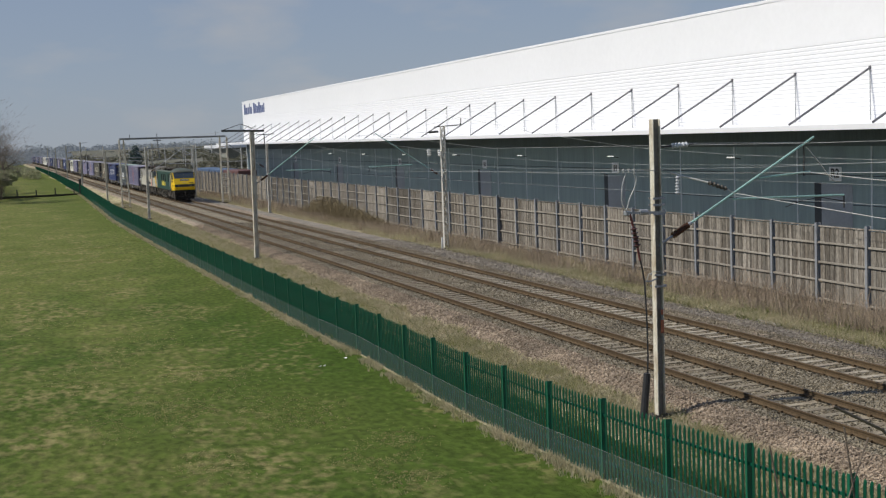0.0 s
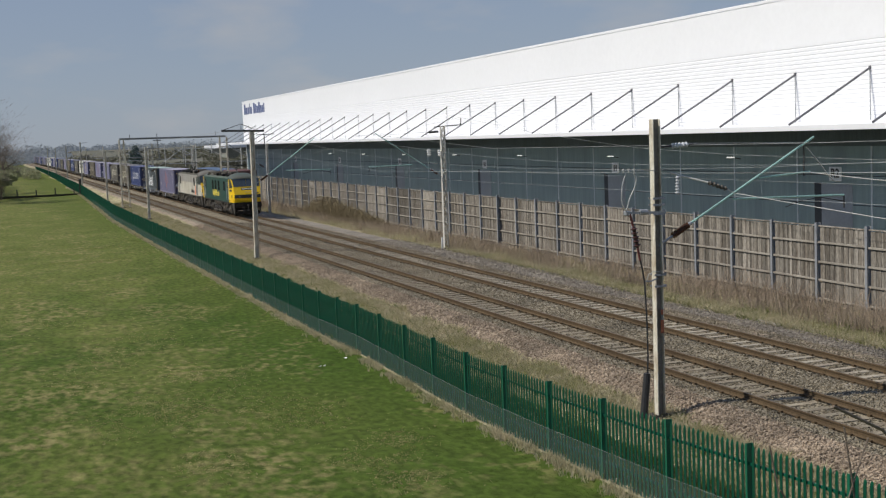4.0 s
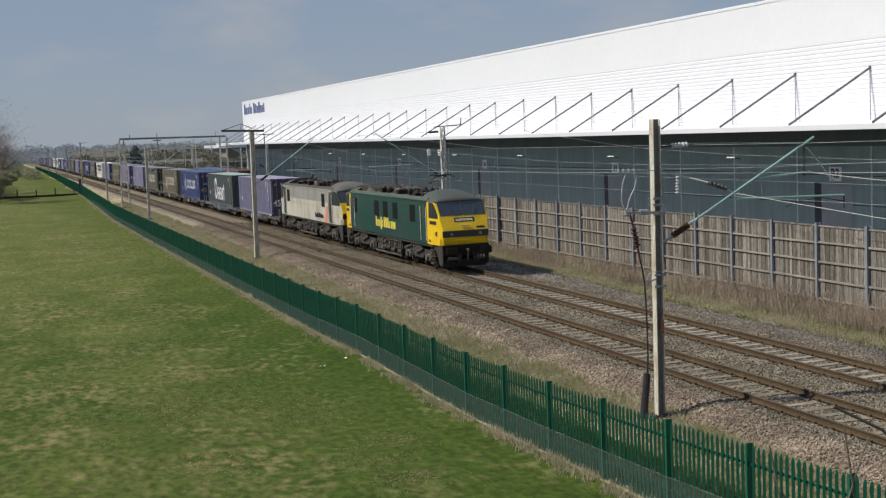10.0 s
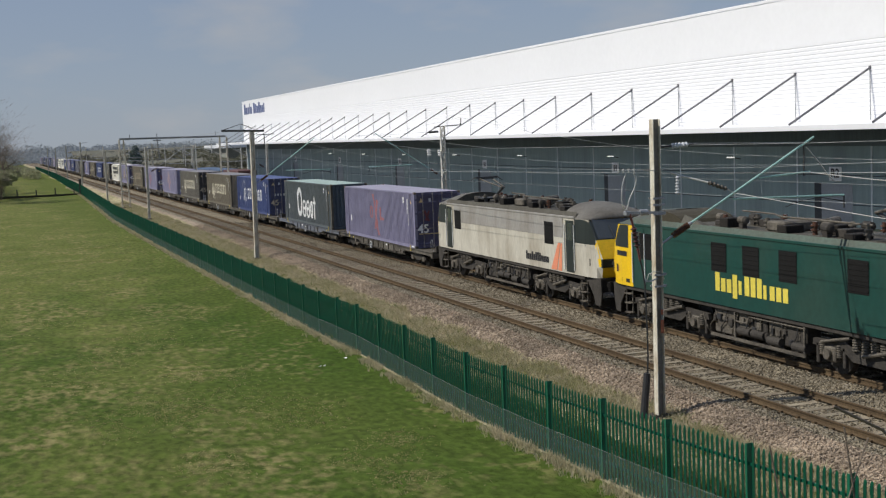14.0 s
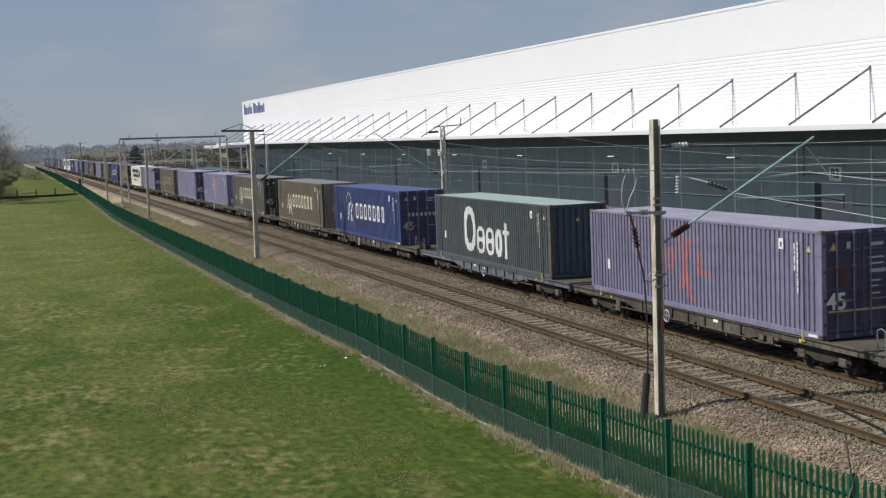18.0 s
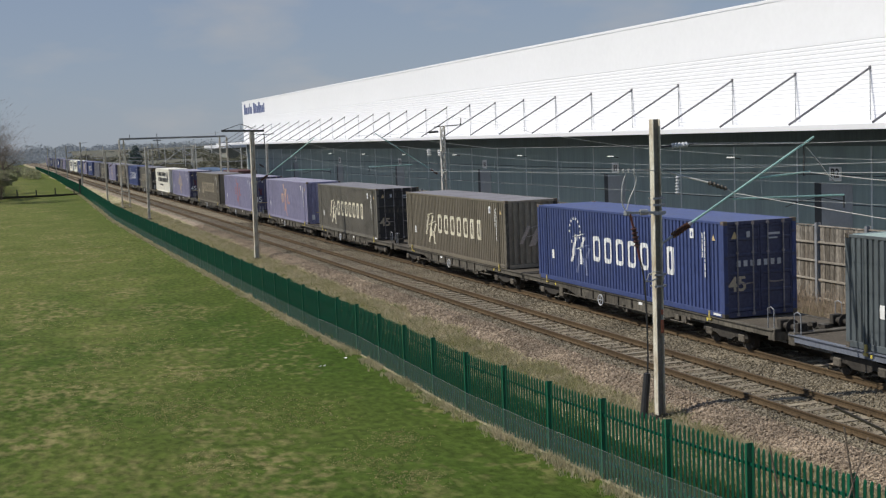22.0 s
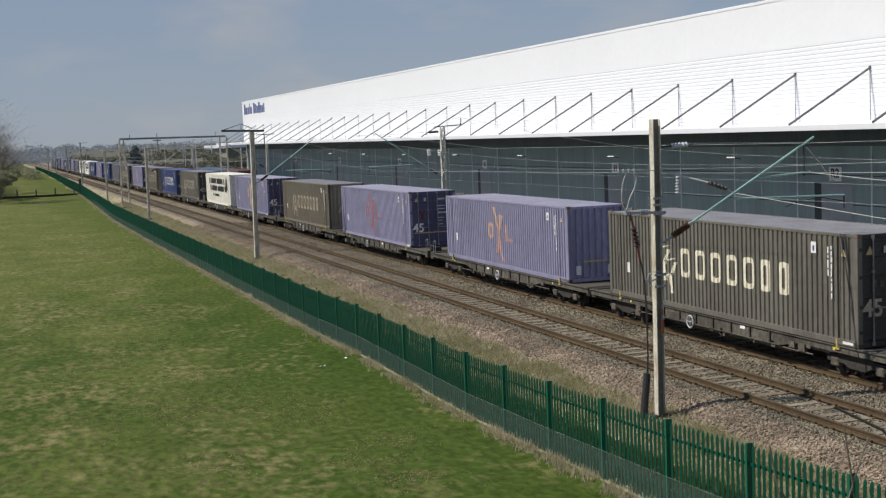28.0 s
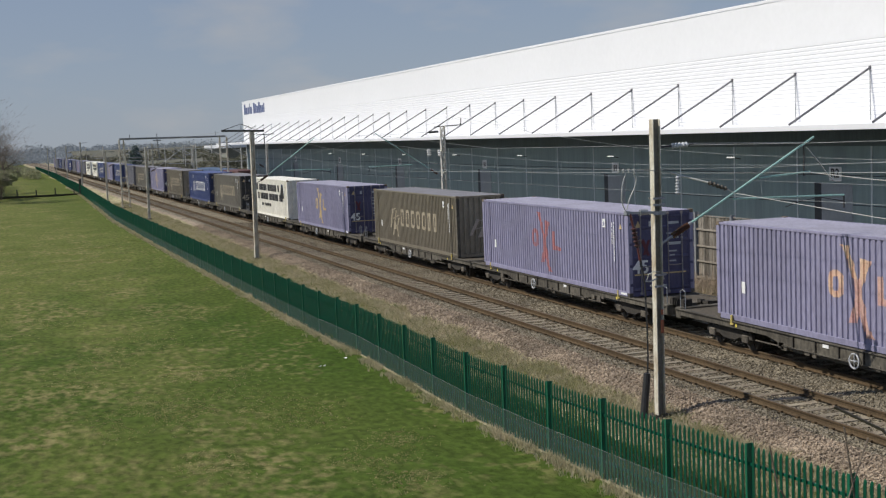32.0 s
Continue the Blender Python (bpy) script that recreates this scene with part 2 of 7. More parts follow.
PORCELAIN = mat("brown_porcelain", (0.10, 0.05, 0.035), 0.25, var=0.15, bump=0)
REDINS = mat("red_insulator", (0.16, 0.045, 0.045), 0.35, var=0.2, bump=0)
DARKRED = mat("dark_red_porcelain", (0.065, 0.028, 0.028), 0.35, var=0.2, bump=0)
GREYINS = mat("grey_insulator", (0.50, 0.52, 0.55), 0.35, var=0.15, bump=0)
BLACKPLASTIC = mat("black_conduit", (0.03, 0.03, 0.032), 0.5, var=0.2, bump=0.05)
WHITECLAD = mat("white_cladding", (0.79, 0.80, 0.83), 0.45, var=0.015, s1=0.15, s2=3, bump=0.0, col2=(0.76, 0.77, 0.80), mixed=0.5)
GREYCLAD = mat("blue_grey_cladding", (0.275, 0.364, 0.366), 0.45, var=0.10, s1=0.55, s2=5, bump=0.03, col2=(0.220, 0.290, 0.300), mixed=0.8, stretch=(1, 1, 0.10))
DARKSTRIP = mat("dark_fascia", (0.035, 0.042, 0.05), 0.5, var=0.15, s1=0.5, s2=6, bump=0.05)
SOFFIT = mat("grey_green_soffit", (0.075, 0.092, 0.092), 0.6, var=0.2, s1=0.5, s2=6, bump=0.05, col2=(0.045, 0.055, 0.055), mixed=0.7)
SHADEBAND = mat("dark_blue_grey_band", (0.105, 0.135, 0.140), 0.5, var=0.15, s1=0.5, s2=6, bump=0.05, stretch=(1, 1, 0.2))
JOINT = mat("pale_joint_strip", (0.70, 0.75, 0.78), 0.5, 0.3, var=0.1, bump=0)
STRUT = mat("grey_strut", (0.17, 0.17, 0.18), 0.5, 0.3, var=0.1, bump=0)
DOORGREY = mat("light_grey_door", (0.33, 0.36, 0.39), 0.5, var=0.08, s1=0.6, s2=9, bump=0.05)
SIGNWHITE = mat("white_sign", (0.84, 0.85, 0.85), 0.5, var=0.05, bump=0)
SIGNBLACK = mat("black_lettering", (0.02, 0.02, 0.025), 0.5, var=0.05, bump=0)
LOGOBLUE = mat("blue_lettering", (0.07, 0.10, 0.24), 0.5, var=0.05, bump=0)
CONCRETE = mat("yard_concrete", (0.33, 0.32, 0.30), 0.85, var=0.15, s1=0.3, s2=9, col2=(0.22, 0.21, 0.20))
GLASS = mat("dark_glass", (0.045, 0.055, 0.062), 0.06, var=0.1, bump=0, spec=1.0)
YELLOW = mat("warning_yellow", (0.86, 0.56, 0.010), 0.38, var=0.08, s1=0.9, s2=14, bump=0.03, col2=(0.60, 0.38, 0.02), mixed=0.45)
LOCOGREEN = mat("dark_green_paint", (0.0075, 0.052, 0.043), 0.4, var=0.14, s1=0.7, s2=10, bump=0.03, col2=(0.024, 0.056, 0.045), mixed=0.75, stretch=(1, 0.6, 0.5))
LOCOROOF = mat("sooty_roof", (0.075, 0.070, 0.055), 0.75, var=0.25, s1=1.2, s2=12, col2=(0.045, 0.038, 0.028), mixed=0.8)
LOCOCREAM = mat("cream_paint", (0.52, 0.50, 0.43), 0.5, var=0.12, s1=0.8, s2=10, bump=0.03, col2=(0.33, 0.295, 0.235), mixed=0.85, stretch=(1, 1.4, 0.35))
LOCOGREY = mat("mid_grey_paint", (0.315, 0.305, 0.290), 0.5, var=0.12, s1=0.8, s2=10, bump=0.03, col2=(0.20, 0.18, 0.15), mixed=0.75, stretch=(1, 1.2, 0.4))
LOCOBLACK = mat("black_window_surround", (0.022, 0.028, 0.028), 0.4, var=0.15, bump=0)
GRILLE = mat("dark_grille", (0.014, 0.014, 0.014), 0.85, var=0.2, s2=30, spec=0.12)
GRIME = mat("brake_dust_grime", (0.044, 0.039, 0.033), 0.85, var=0.35, s1=1.6, s2=14, bump=0.3, col2=(0.022, 0.019, 0.016), mixed=0.8)
GRIMEBLACK = mat("oily_black_grime", (0.017, 0.015, 0.013), 0.8, var=0.35, s1=1.6, s2=14, bump=0.3, col2=(0.028, 0.024, 0.020), mixed=0.6, spec=0.25)
GRIMELIGHT = mat("pale_grimy_metal", (0.115, 0.102, 0.082), 0.75, var=0.4, s1=2.0, s2=14, bump=0.2, col2=(0.048, 0.041, 0.033), mixed=0.85)
SILL = mat("rusty_wagon_sill", (0.105, 0.095, 0.076), 0.8, var=0.45, s1=0.9, s2=10, bump=0.15, col2=(0.040, 0.034, 0.027), mixed=0.9, stretch=(1, 1, 0.5))
DECKRUST = mat("rusty_wagon_deck", (0.090, 0.077, 0.059), 0.9, var=0.4, s1=1.2, s2=12, bump=0.2, col2=(0.06, 0.048, 0.035), mixed=0.8)
ORANGE = mat("faded_orange", (0.72, 0.26, 0.15), 0.5, var=0.1, s2=20, bump=0)
HANDRAIL = mat("white_handrail", (0.70, 0.72, 0.70), 0.45, var=0.08, bump=0)
LAMPDIM = mat("unlit_lamp_glass", (0.20, 0.21, 0.22), 0.2, var=0.1, bump=0)
LAMPWHITE = mat("white_lamp_casing", (0.80, 0.80, 0.78), 0.4, var=0.05, bump=0)
WALLGLOW = mat("lit_wall_lamp", (1.0, 0.98, 0.92), 0.4, var=0.0, bump=0, emit=0.7)


def paint(name, col, col2, mixed=0.5):
    return mat(name, col, 0.55, var=0.16, s1=1.1, s2=11, bump=0.06, col2=col2, mixed=mixed, stretch=(1, 1, 0.3), each=0.12)


PURPLE = paint("faded_violet_blue_paint", (0.205, 0.198, 0.302), (0.148, 0.140, 0.210), 0.6)
PURPLELIGHT = paint("bleached_violet_paint", (0.250, 0.243, 0.360), (0.185, 0.178, 0.262), 0.6)
# Shade on the door ends is put into this darker violet.
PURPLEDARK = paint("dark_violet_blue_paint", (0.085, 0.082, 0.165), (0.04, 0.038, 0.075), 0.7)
PURPLEROOF = paint("dusty_lilac_roof_paint", (0.345, 0.332, 0.420), (0.26, 0.245, 0.30), 0.7)
BROWNROOF = paint("dusty_grey_roof_paint", (0.235, 0.228, 0.245), (0.165, 0.155, 0.155), 0.7)
BLUEROOF = paint("dusty_blue_roof_paint", (0.085, 0.115, 0.265), (0.10, 0.12, 0.20), 0.7)
# Lighter than the side paint: light on the end wall is painted in.
BLUEEND = paint("dusty_violet_end_paint", (0.36, 0.352, 0.525), (0.22, 0.21, 0.30), 0.7)
BLUE = paint("deep_blue_paint", (0.042, 0.063, 0.178), (0.052, 0.070, 0.155))
GREENC = paint("bottle_grey_green_paint", (0.090, 0.107, 0.117), (0.056, 0.066, 0.069), 0.7)
GREENROOF = paint("pale_green_roof_paint", (0.36, 0.46, 0.42), (0.26, 0.34, 0.32))
BROWN = paint("olive_brown_paint", (0.165, 0.145, 0.110), (0.104, 0.090, 0.066), 0.6)
DARKBROWN = paint("dark_grey_brown_paint", (0.142, 0.133, 0.113), (0.088, 0.081, 0.069), 0.6)
WHITEC = paint("off_white_paint", (0.84, 0.82, 0.74), (0.72, 0.69, 0.60))
GREYC = paint("slate_grey_paint", (0.150, 0.150, 0.175), (0.10, 0.10, 0.12))
LOGORED = mat("faded_red_logo", (0.43, 0.17, 0.17), 0.55, var=0.2, s1=2, s2=16, bump=0, col2=(0.30, 0.17, 0.22), mixed=0.8)
LOGOORANGE = mat("faded_orange_logo", (0.56, 0.36, 0.30), 0.55, var=0.2, s1=2, s2=16, bump=0, col2=(0.44, 0.24, 0.25), mixed=0.8)
LOGOCREAM = mat("cream_logo", (0.78, 0.74, 0.60), 0.55, var=0.12, s2=16, bump=0, col2=(0.58, 0.52, 0.38), mixed=0.4)
LOGOGOLD = mat("straw_logo", (0.60, 0.46, 0.24), 0.55, var=0.12, s2=16, bump=0, col2=(0.45, 0.34, 0.19), mixed=0.4)
YELLOWLABEL = mat("yellow_label", (0.72, 0.60, 0.09), 0.5, var=0.1, bump=0)
BARK = mat("grey_bark", (0.16, 0.125, 0.098), 0.9, var=0.3, s1=2, s2=14)
LEAF_OLIVE = mat("olive_hedge_leaf", (0.285, 0.300, 0.170), 0.9, var=0.3, s1=0.25, s2=2.0, col2=(0.33, 0.305, 0.215), mixed=0.7, each=0.3, spec=0.1)
LEAF_GREY = mat("hazy_twig_crown", (0.33, 0.305, 0.28), 0.95, var=0.25, s1=0.2, s2=1.5, col2=(0.24, 0.245, 0.205), mixed=0.7, each=0.2, spec=0.1)
# Distance haze is mixed into this pale blue-grey leaf colour.
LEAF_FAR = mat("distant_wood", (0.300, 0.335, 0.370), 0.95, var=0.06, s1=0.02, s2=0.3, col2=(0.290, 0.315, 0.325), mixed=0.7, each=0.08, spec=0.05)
TWIG = mat("brown_grey_twig", (0.20, 0.168, 0.145), 0.95, var=0.25, s1=0.5, s2=4, spec=0.05)
LEAF_DULL = mat("dull_olive_scrub", (0.150, 0.150, 0.105), 0.95, var=0.3, s1=0.2, s2=1.5, col2=(0.185, 0.165, 0.13), mixed=0.7, spec=0.05)
CONIFER = mat("dark_conifer", (0.075, 0.105, 0.095), 0.9, var=0.3, s1=0.5, s2=3, spec=0.1)
def let_light(m, share):
    """Thin leaves and twigs: part of the light passes through."""
    n, l = m.node_tree.nodes, m.node_tree.links
    p, out = n["Principled BSDF"], n["Material Output"]
    t, mix = n.new("ShaderNodeBsdfTranslucent"), n.new("ShaderNodeMixShader")
    l.new(p.inputs["Base Color"].links[0].from_socket, t.inputs[0])
    mix.inputs[0].default_value = share
    l.new(p.outputs[0], mix.inputs[1])
    l.new(t.outputs[0], mix.inputs[2])
    l.new(mix.outputs[0], out.inputs[0])


for leafy in (LEAF_OLIVE, LEAF_GREY, LEAF_FAR, DRY, STRAW, GREEN_BLADE, FENCE_WEED):
    let_light(leafy, 0.45)
let_light(GRASS_BLADE, 0.2)
REDBOX = paint("dull_red_wagon_paint", (0.13, 0.055, 0.048), (0.09, 0.05, 0.05))
BLUEBOX = paint("dull_blue_wagon_paint", (0.075, 0.125, 0.22), (0.06, 0.09, 0.15))


# ---- mesh tools ----
class M:
    """Gathers corners and faces of one mesh."""

    def __init__(self):
        self.v, self.f = [], []

    def add(self, pts, faces):
        o = len(self.v)
        self.v += [tuple(p) for p in pts]
        self.f += [tuple(i + o for i in f) for f in faces]
        return self

    def box(self, x0, x1, y0, y1, z0, z1, b=0.0):
        if not b:
            p = [(x, y, z) for x in (x0, x1) for y in (y0, y1) for z in (z0, z1)]
            return self.add(p, [(0, 1, 3, 2), (4, 6, 7, 5), (0, 4, 5, 1), (2, 3, 7, 6), (0, 2, 6, 4), (1, 5, 7, 3)])
        lo, hi = (x0, y0, z0), (x1, y1, z1)
        idx, p = {}, []
        for cx in (0, 1):
            for cy in (0, 1):
                for cz in (0, 1):
                    c = (cx, cy, cz)
                    for ax in range(3):
                        q = [(hi[k] - b) if c[k] else (lo[k] + b) for k in range(3)]
                        q[ax] = hi[ax] if c[ax] else lo[ax]
                        idx[c, ax] = len(p)
                        p.append(q)
        f = []
        for ax in range(3):
            u, w = (ax + 1) % 3, (ax + 2) % 3
            for s in (0, 1):
                loop = []
                for cu, cw in ((0, 0), (1, 0), (1, 1), (0, 1)):
                    c = [0, 0, 0]
                    c[ax], c[u], c[w] = s, cu, cw
                    loop.append(idx[tuple(c), ax])
                f.append(tuple(loop if s else loop[::-1]))
            for cu in (0, 1):
                for cw in (0, 1):
                    a, d = [0, 0, 0], [0, 0, 0]
                    a[u], a[w], d[u], d[w], d[ax] = cu, cw, cu, cw, 1
                    q = (idx[tuple(a), u], idx[tuple(d), u], idx[tuple(d), w], idx[tuple(a), w])
                    f.append(q if cu == cw else q[::-1])
        for c in [(i, j, k) for i in (0, 1) for j in (0, 1) for k in (0, 1)]:
            q = (idx[c, 0], idx[c, 1], idx[c, 2])
            f.append(q if sum(c) % 2 else q[::-1])
        return self.add(p, f)

    def tube(self, p, q, r, n=8, r2=None):
        p, q = Vector(p), Vector(q)
        d = (q - p).normalized()
        a = d.orthogonal().normalized()
        c = d.cross(a)
        r2 = r if r2 is None else r2
        ring = [math.tau * i / n for i in range(n)]
        pts = [p + (a * math.cos(t) + c * math.sin(t)) * r for t in ring] + [q + (a * math.cos(t) + c * math.sin(t)) * r2 for t in ring]
        fs = [(i, (i + 1) % n, n + (i + 1) % n, n + i) for i in range(n)]
        fs += [tuple(range(n - 1, -1, -1)), tuple(range(n, 2 * n))]
        return self.add(pts, fs)

    def path(self, pts, r, n=6):
        """One bent tube through all the points."""
        pts = [Vector(p) for p in pts]
        rows, prev = [], None
        for k, p in enumerate(pts):
            d = ((pts[min(k + 1, len(pts) - 1)] - p).normalized() + (p - pts[max(k - 1, 0)]).normalized()).normalized()
            a = d.orthogonal() if prev is None else prev - d * prev.dot(d)
            a.normalize()
            prev = a
            c = d.cross(a)
            rows += [p + (a * math.cos(math.tau * i / n) + c * math.sin(math.tau * i / n)) * r for i in range(n)]
        m = len(pts)
        fs = [(k * n + i, k * n + (i + 1) % n, (k + 1) * n + (i + 1) % n, (k + 1) * n + i) for k in range(m - 1) for i in range(n)]
        fs += [tuple(range(n - 1, -1, -1)), tuple(range((m - 1) * n, m * n))]
        return self.add(rows, fs)

    def lathe(self, p, q, prof, n=10):
        """A turned body from p to q; prof: pairs of share of the way and radius."""
        p, q = Vector(p), Vector(q)
        d = (q - p).normalized()
        a = d.orthogonal().normalized()
        c = d.cross(a)
        rows = [p.lerp(q, t) + (a * math.cos(math.tau * i / n) + c * math.sin(math.tau * i / n)) * r for t, r in prof for i in range(n)]
        m = len(prof)
        fs = [(k * n + i, k * n + (i + 1) % n, (k + 1) * n + (i + 1) % n, (k + 1) * n + i) for k in range(m - 1) for i in range(n)]
        fs += [tuple(range(n - 1, -1, -1)), tuple(range((m - 1) * n, m * n))]
        return self.add(rows, fs)

    def beam(self, p, q, w, h):
        """A square bar from p to q."""
        p, q = Vector(p), Vector(q)
        d = (q - p).normalized()
        up = Vector((0, 0, 1)) if abs(d.z) < 0.95 else Vector((0, 1, 0))
        s = d.cross(up).normalized()
        u = s.cross(d)
        c = [s * (w / 2) + u * (h / 2), -s * (w / 2) + u * (h / 2), -s * (w / 2) - u * (h / 2), s * (w / 2) - u * (h / 2)]
        return self.add([p + k for k in c] + [q + k for k in c], [(3, 2, 1, 0), (4, 5, 6, 7)] + [(i, (i + 1) % 4, 4 + (i + 1) % 4, 4 + i) for i in range(4)])

    def slab(self, pts, axis, d):
        """A flat outline, given thickness d along an axis (0, 1 or 2)."""
        n = len(pts)
        off = Vector((0, 0, 0))
        off[axis] = d
        a = [Vector(p) for p in pts]
        return self.add(a + [p + off for p in a], [tuple(range(n - 1, -1, -1)), tuple(range(n, 2 * n))] + [(i, (i + 1) % n, n + (i + 1) % n, n + i) for i in range(n)])

    def data(self, name, material, smooth=False):
        me = bpy.data.meshes.new(name)
        me.from_pydata([tuple(p) for p in self.v], [], self.f)
        me.materials.append(material)
        b = bmesh.new()
        b.from_mesh(me)
        bmesh.ops.recalc_face_normals(b, faces=b.faces)
        b.to_mesh(me)
        b.free()
        if smooth:
            for poly in me.polygons:
                poly.use_smooth = True
        me.update()
        return me


def thing(name, label, category, m=None, group="", kind=""):
    ob = new(name)
    ob.empty_display_size = 0.2
    if m is not None:
        ob.matrix_basis = m
    return tagged(ob, label, category, group, kind)


def part(name, shape, material, parent, label="", at=None, smooth=False):
    data = shape if isinstance(shape, bpy.types.Mesh) else shape.data(name, material, smooth)
    ob = new(name, data)
    ob.parent = parent
    if at is not None:
        ob.matrix_basis = at
    if label:
        tagged(ob, label)
    return ob


def solid(name, shape, material, label, category, group="", kind="", smooth=False):
    return tagged(new(name, shape.data(name, material, smooth)), label, category, group, kind)


def sheet(name, verts, faces, material, label, category, kind):
    """A large mesh straight from arrays."""
    me = bpy.data.meshes.new(name)
    me.from_pydata(verts, [], faces)
    me.materials.append(material)
    me.update()
    return tagged(new(name, me), label, category, "", kind)


def letters(body, material, parent, size, at, name="lettering"):
    c = bpy.data.curves.new(name, "FONT")
    c.body, c.size, c.extrude, c.align_x, c.align_y, c.offset = body, size, 0.004, "CENTER", "CENTER", size * 0.02
    c.materials.append(material)
    ob = new(name, c)
    ob.parent, ob.matrix_basis = parent, at
    return ob


def lerp(x, table):
    for (a, u), (b, w) in zip(table, table[1:]):
        if x <= b:
            return u + (w - u) * max(0.0, (x - a) / (b - a))
    return table[-1][1]


rnd = random.Random(4)

# ---- ground ----
FENCE_X = [(-60, -9.8), (140, -9.8), (160, -9.3), (221, -7.9), (268, -7.5), (340, -6.6), (430, -6.2), (900, -6.2)]
FENCE_TOP = [(-20, 1.6), (12, 1.55), (15.6, 1.40), (21.1, 1.12), (26.7, 0.91), (32.2, 0.77), (43, 0.85), (48.8, 0.75), (62, 0.71), (110, 0.68), (150, 0.75), (900, 0.8)]


def fence_foot(y):
    return lerp(y, FENCE_TOP) - 1.72


def ground_z(x, y):
    fx = lerp(y, FENCE_X)
    rise = max(0.0, fence_foot(y) + 1.0)
    if x < fx - 0.3:
        d = fx - 0.3 - x
        z = fence_foot(y) - min(0.12, d * 0.03) - rise * min(1.0, d / 14) * 0.6
        return z + 0.05 * noise.noise((x * 0.25, y * 0.25, 0.0))
    if x < -6.2:
        k = (x - fx + 0.3) / (-6.2 - fx + 0.3)
        return fence_foot(y) * (1 - k) + -0.52 * k + 0.06 * noise.noise((x * 0.9, y * 0.6, 3.0))
    if x < 3.3:
        return -0.62
    if x < 8.3:
        return -0.50 - 0.14 * (x - 3.3) / 5 + 0.05 * noise.noise((x * 0.9, y * 0.6, 7.0))
    return -0.68


xs = [-4000, -1500, -600, -250, -120, -80] + [-60 + 2 * i for i in range(20)] + [-20 + 1.0 * i for i in range(9)] + [-11.4, -10.7, -10.2, -9.9, -9.5, -9, -8.4, -7.8, -7.2, -6.7, -6.3, -5.9, -4.5, 0, 2.5, 3.2, 3.6, 4.4, 5.2, 6, 6.8, 7.6, 8.2, 8.6, 12, 20, 40, 80, 150, 300, 800, 4000]
ys = [-800, -200, -60, -20] + [0 + 1.5 * i for i in range(60)] + [90 + 4 * i for i in range(40)] + [250, 262, 275, 290, 310, 340, 380, 430, 500, 600, 750, 1000, 1500, 2500, 4800]
gv = [(x, y, ground_z(x, y)) for y in ys for x in xs]
nx = len(xs)
gf = [(j * nx + i, j * nx + i + 1, (j + 1) * nx + i + 1, (j + 1) * nx + i) for j in range(len(ys) - 1) for i in range(nx - 1)]
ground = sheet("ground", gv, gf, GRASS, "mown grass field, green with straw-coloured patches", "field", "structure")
ground.data.materials.append(VERGE)
ground.data.materials.append(CONCRETE)
for p in ground.data.polygons:
    c = p.center
    p.use_smooth = True
    p.material_index = 0 if c.x < lerp(c.y, FENCE_X) - 0.06 else (1 if c.x < 8.4 or c.x > 60 else 2)

# ballast bed under both tracks, with shoulders and a grey cess on the far side
T = -3.53
prof = [(-6.45, -0.62), (-6.1, -0.45), (-5.5, -0.23), (-4.95, -0.155), (T - 1.0, -0.15), (T - 0.85, -0.205), (T, -0.205), (T + 0.85, -0.205), (T + 1.0, -0.15), (-2.3, -0.155), (-1.76, -0.18), (-1.25, -0.155), (-1.0, -0.15), (-0.85, -0.205), (0, -0.205), (0.85, -0.205), (1.0, -0.15), (1.3, -0.16), (1.9, -0.23), (2.6, -0.36), (3.3, -0.42)]
px = []
for (xa, za), (xb, zb) in zip(prof, prof[1:]):
    k = max(1, round((xb - xa) / 0.16))
    px += [(xa + (xb - xa) * i / k, za + (zb - za) * i / k) for i in range(k)]
px.append(prof[-1])
py = [-40 + 4 * i for i in range(13)] + [12 + 0.2 * i for i in range(340)] + [80 + 1.0 * i for i in range(60)] + [140 + 6 * i for i in range(100)] + [1200]
bv = [(x + 0.03 * noise.noise((x * 5, y * 5, 1)), y, z + (0.022 * noise.noise((x * 7, y * 7, 5)) + 0.02 * noise.noise((x * 1.3, y * 1.3, 9)) - 0.01)) for y in py for x, z in px]
nb = len(px)
bf = [(j * nb + i, j * nb + i + 1, (j + 1) * nb + i + 1, (j + 1) * nb + i) for j in range(len(py) - 1) for i in range(nb - 1)]
bed = sheet("track_ballast", bv, bf, BALLAST, "pinkish grey crushed stone ballast under both tracks", "ballast", "structure")
bed.data.materials.append(BALLAST_BROWN)
bed.data.materials.append(VERGE)
for p in bed.data.polygons:
    p.material_index = 1 if p.center.x > -5.05 + 0.25 * noise.noise((p.center.y * 0.6, 3, 3)) and p.center.x < 1.35 else 2 if p.center.x < -5.45 + 0.4 * noise.noise((p.center.y * 0.4, 8, 3)) - 0.9 * max(0.0, 1 - p.center.y / 130) else 0
cx = [2.9, 3.3, 3.8, 4.3, 4.8]
cy = [-20 + 2.0 * i for i in range(90)] + [160 + 20 * i for i in range(30)]
CESS_EDGE = [(-20, 3.9), (46, 3.95), (58, 4.6), (75, 4.8), (900, 4.8)]
cv = [(2.9 + (x - 2.9) * (lerp(y, CESS_EDGE) - 2.9) / 1.9 + (0.2 * noise.noise((y * 0.35, 2, 2)) if x > 4.5 else 0), y, -0.375 - 0.03 * (x - 2.9) + 0.02 * noise.noise((x * 2, y * 2, 8)) - (0.2 if x > 4.7 else 0)) for y in cy for x in cx]
cf = [(j * 5 + i, j * 5 + i + 1, (j + 1) * 5 + i + 1, (j + 1) * 5 + i) for j in range(len(cy) - 1) for i in range(4)]
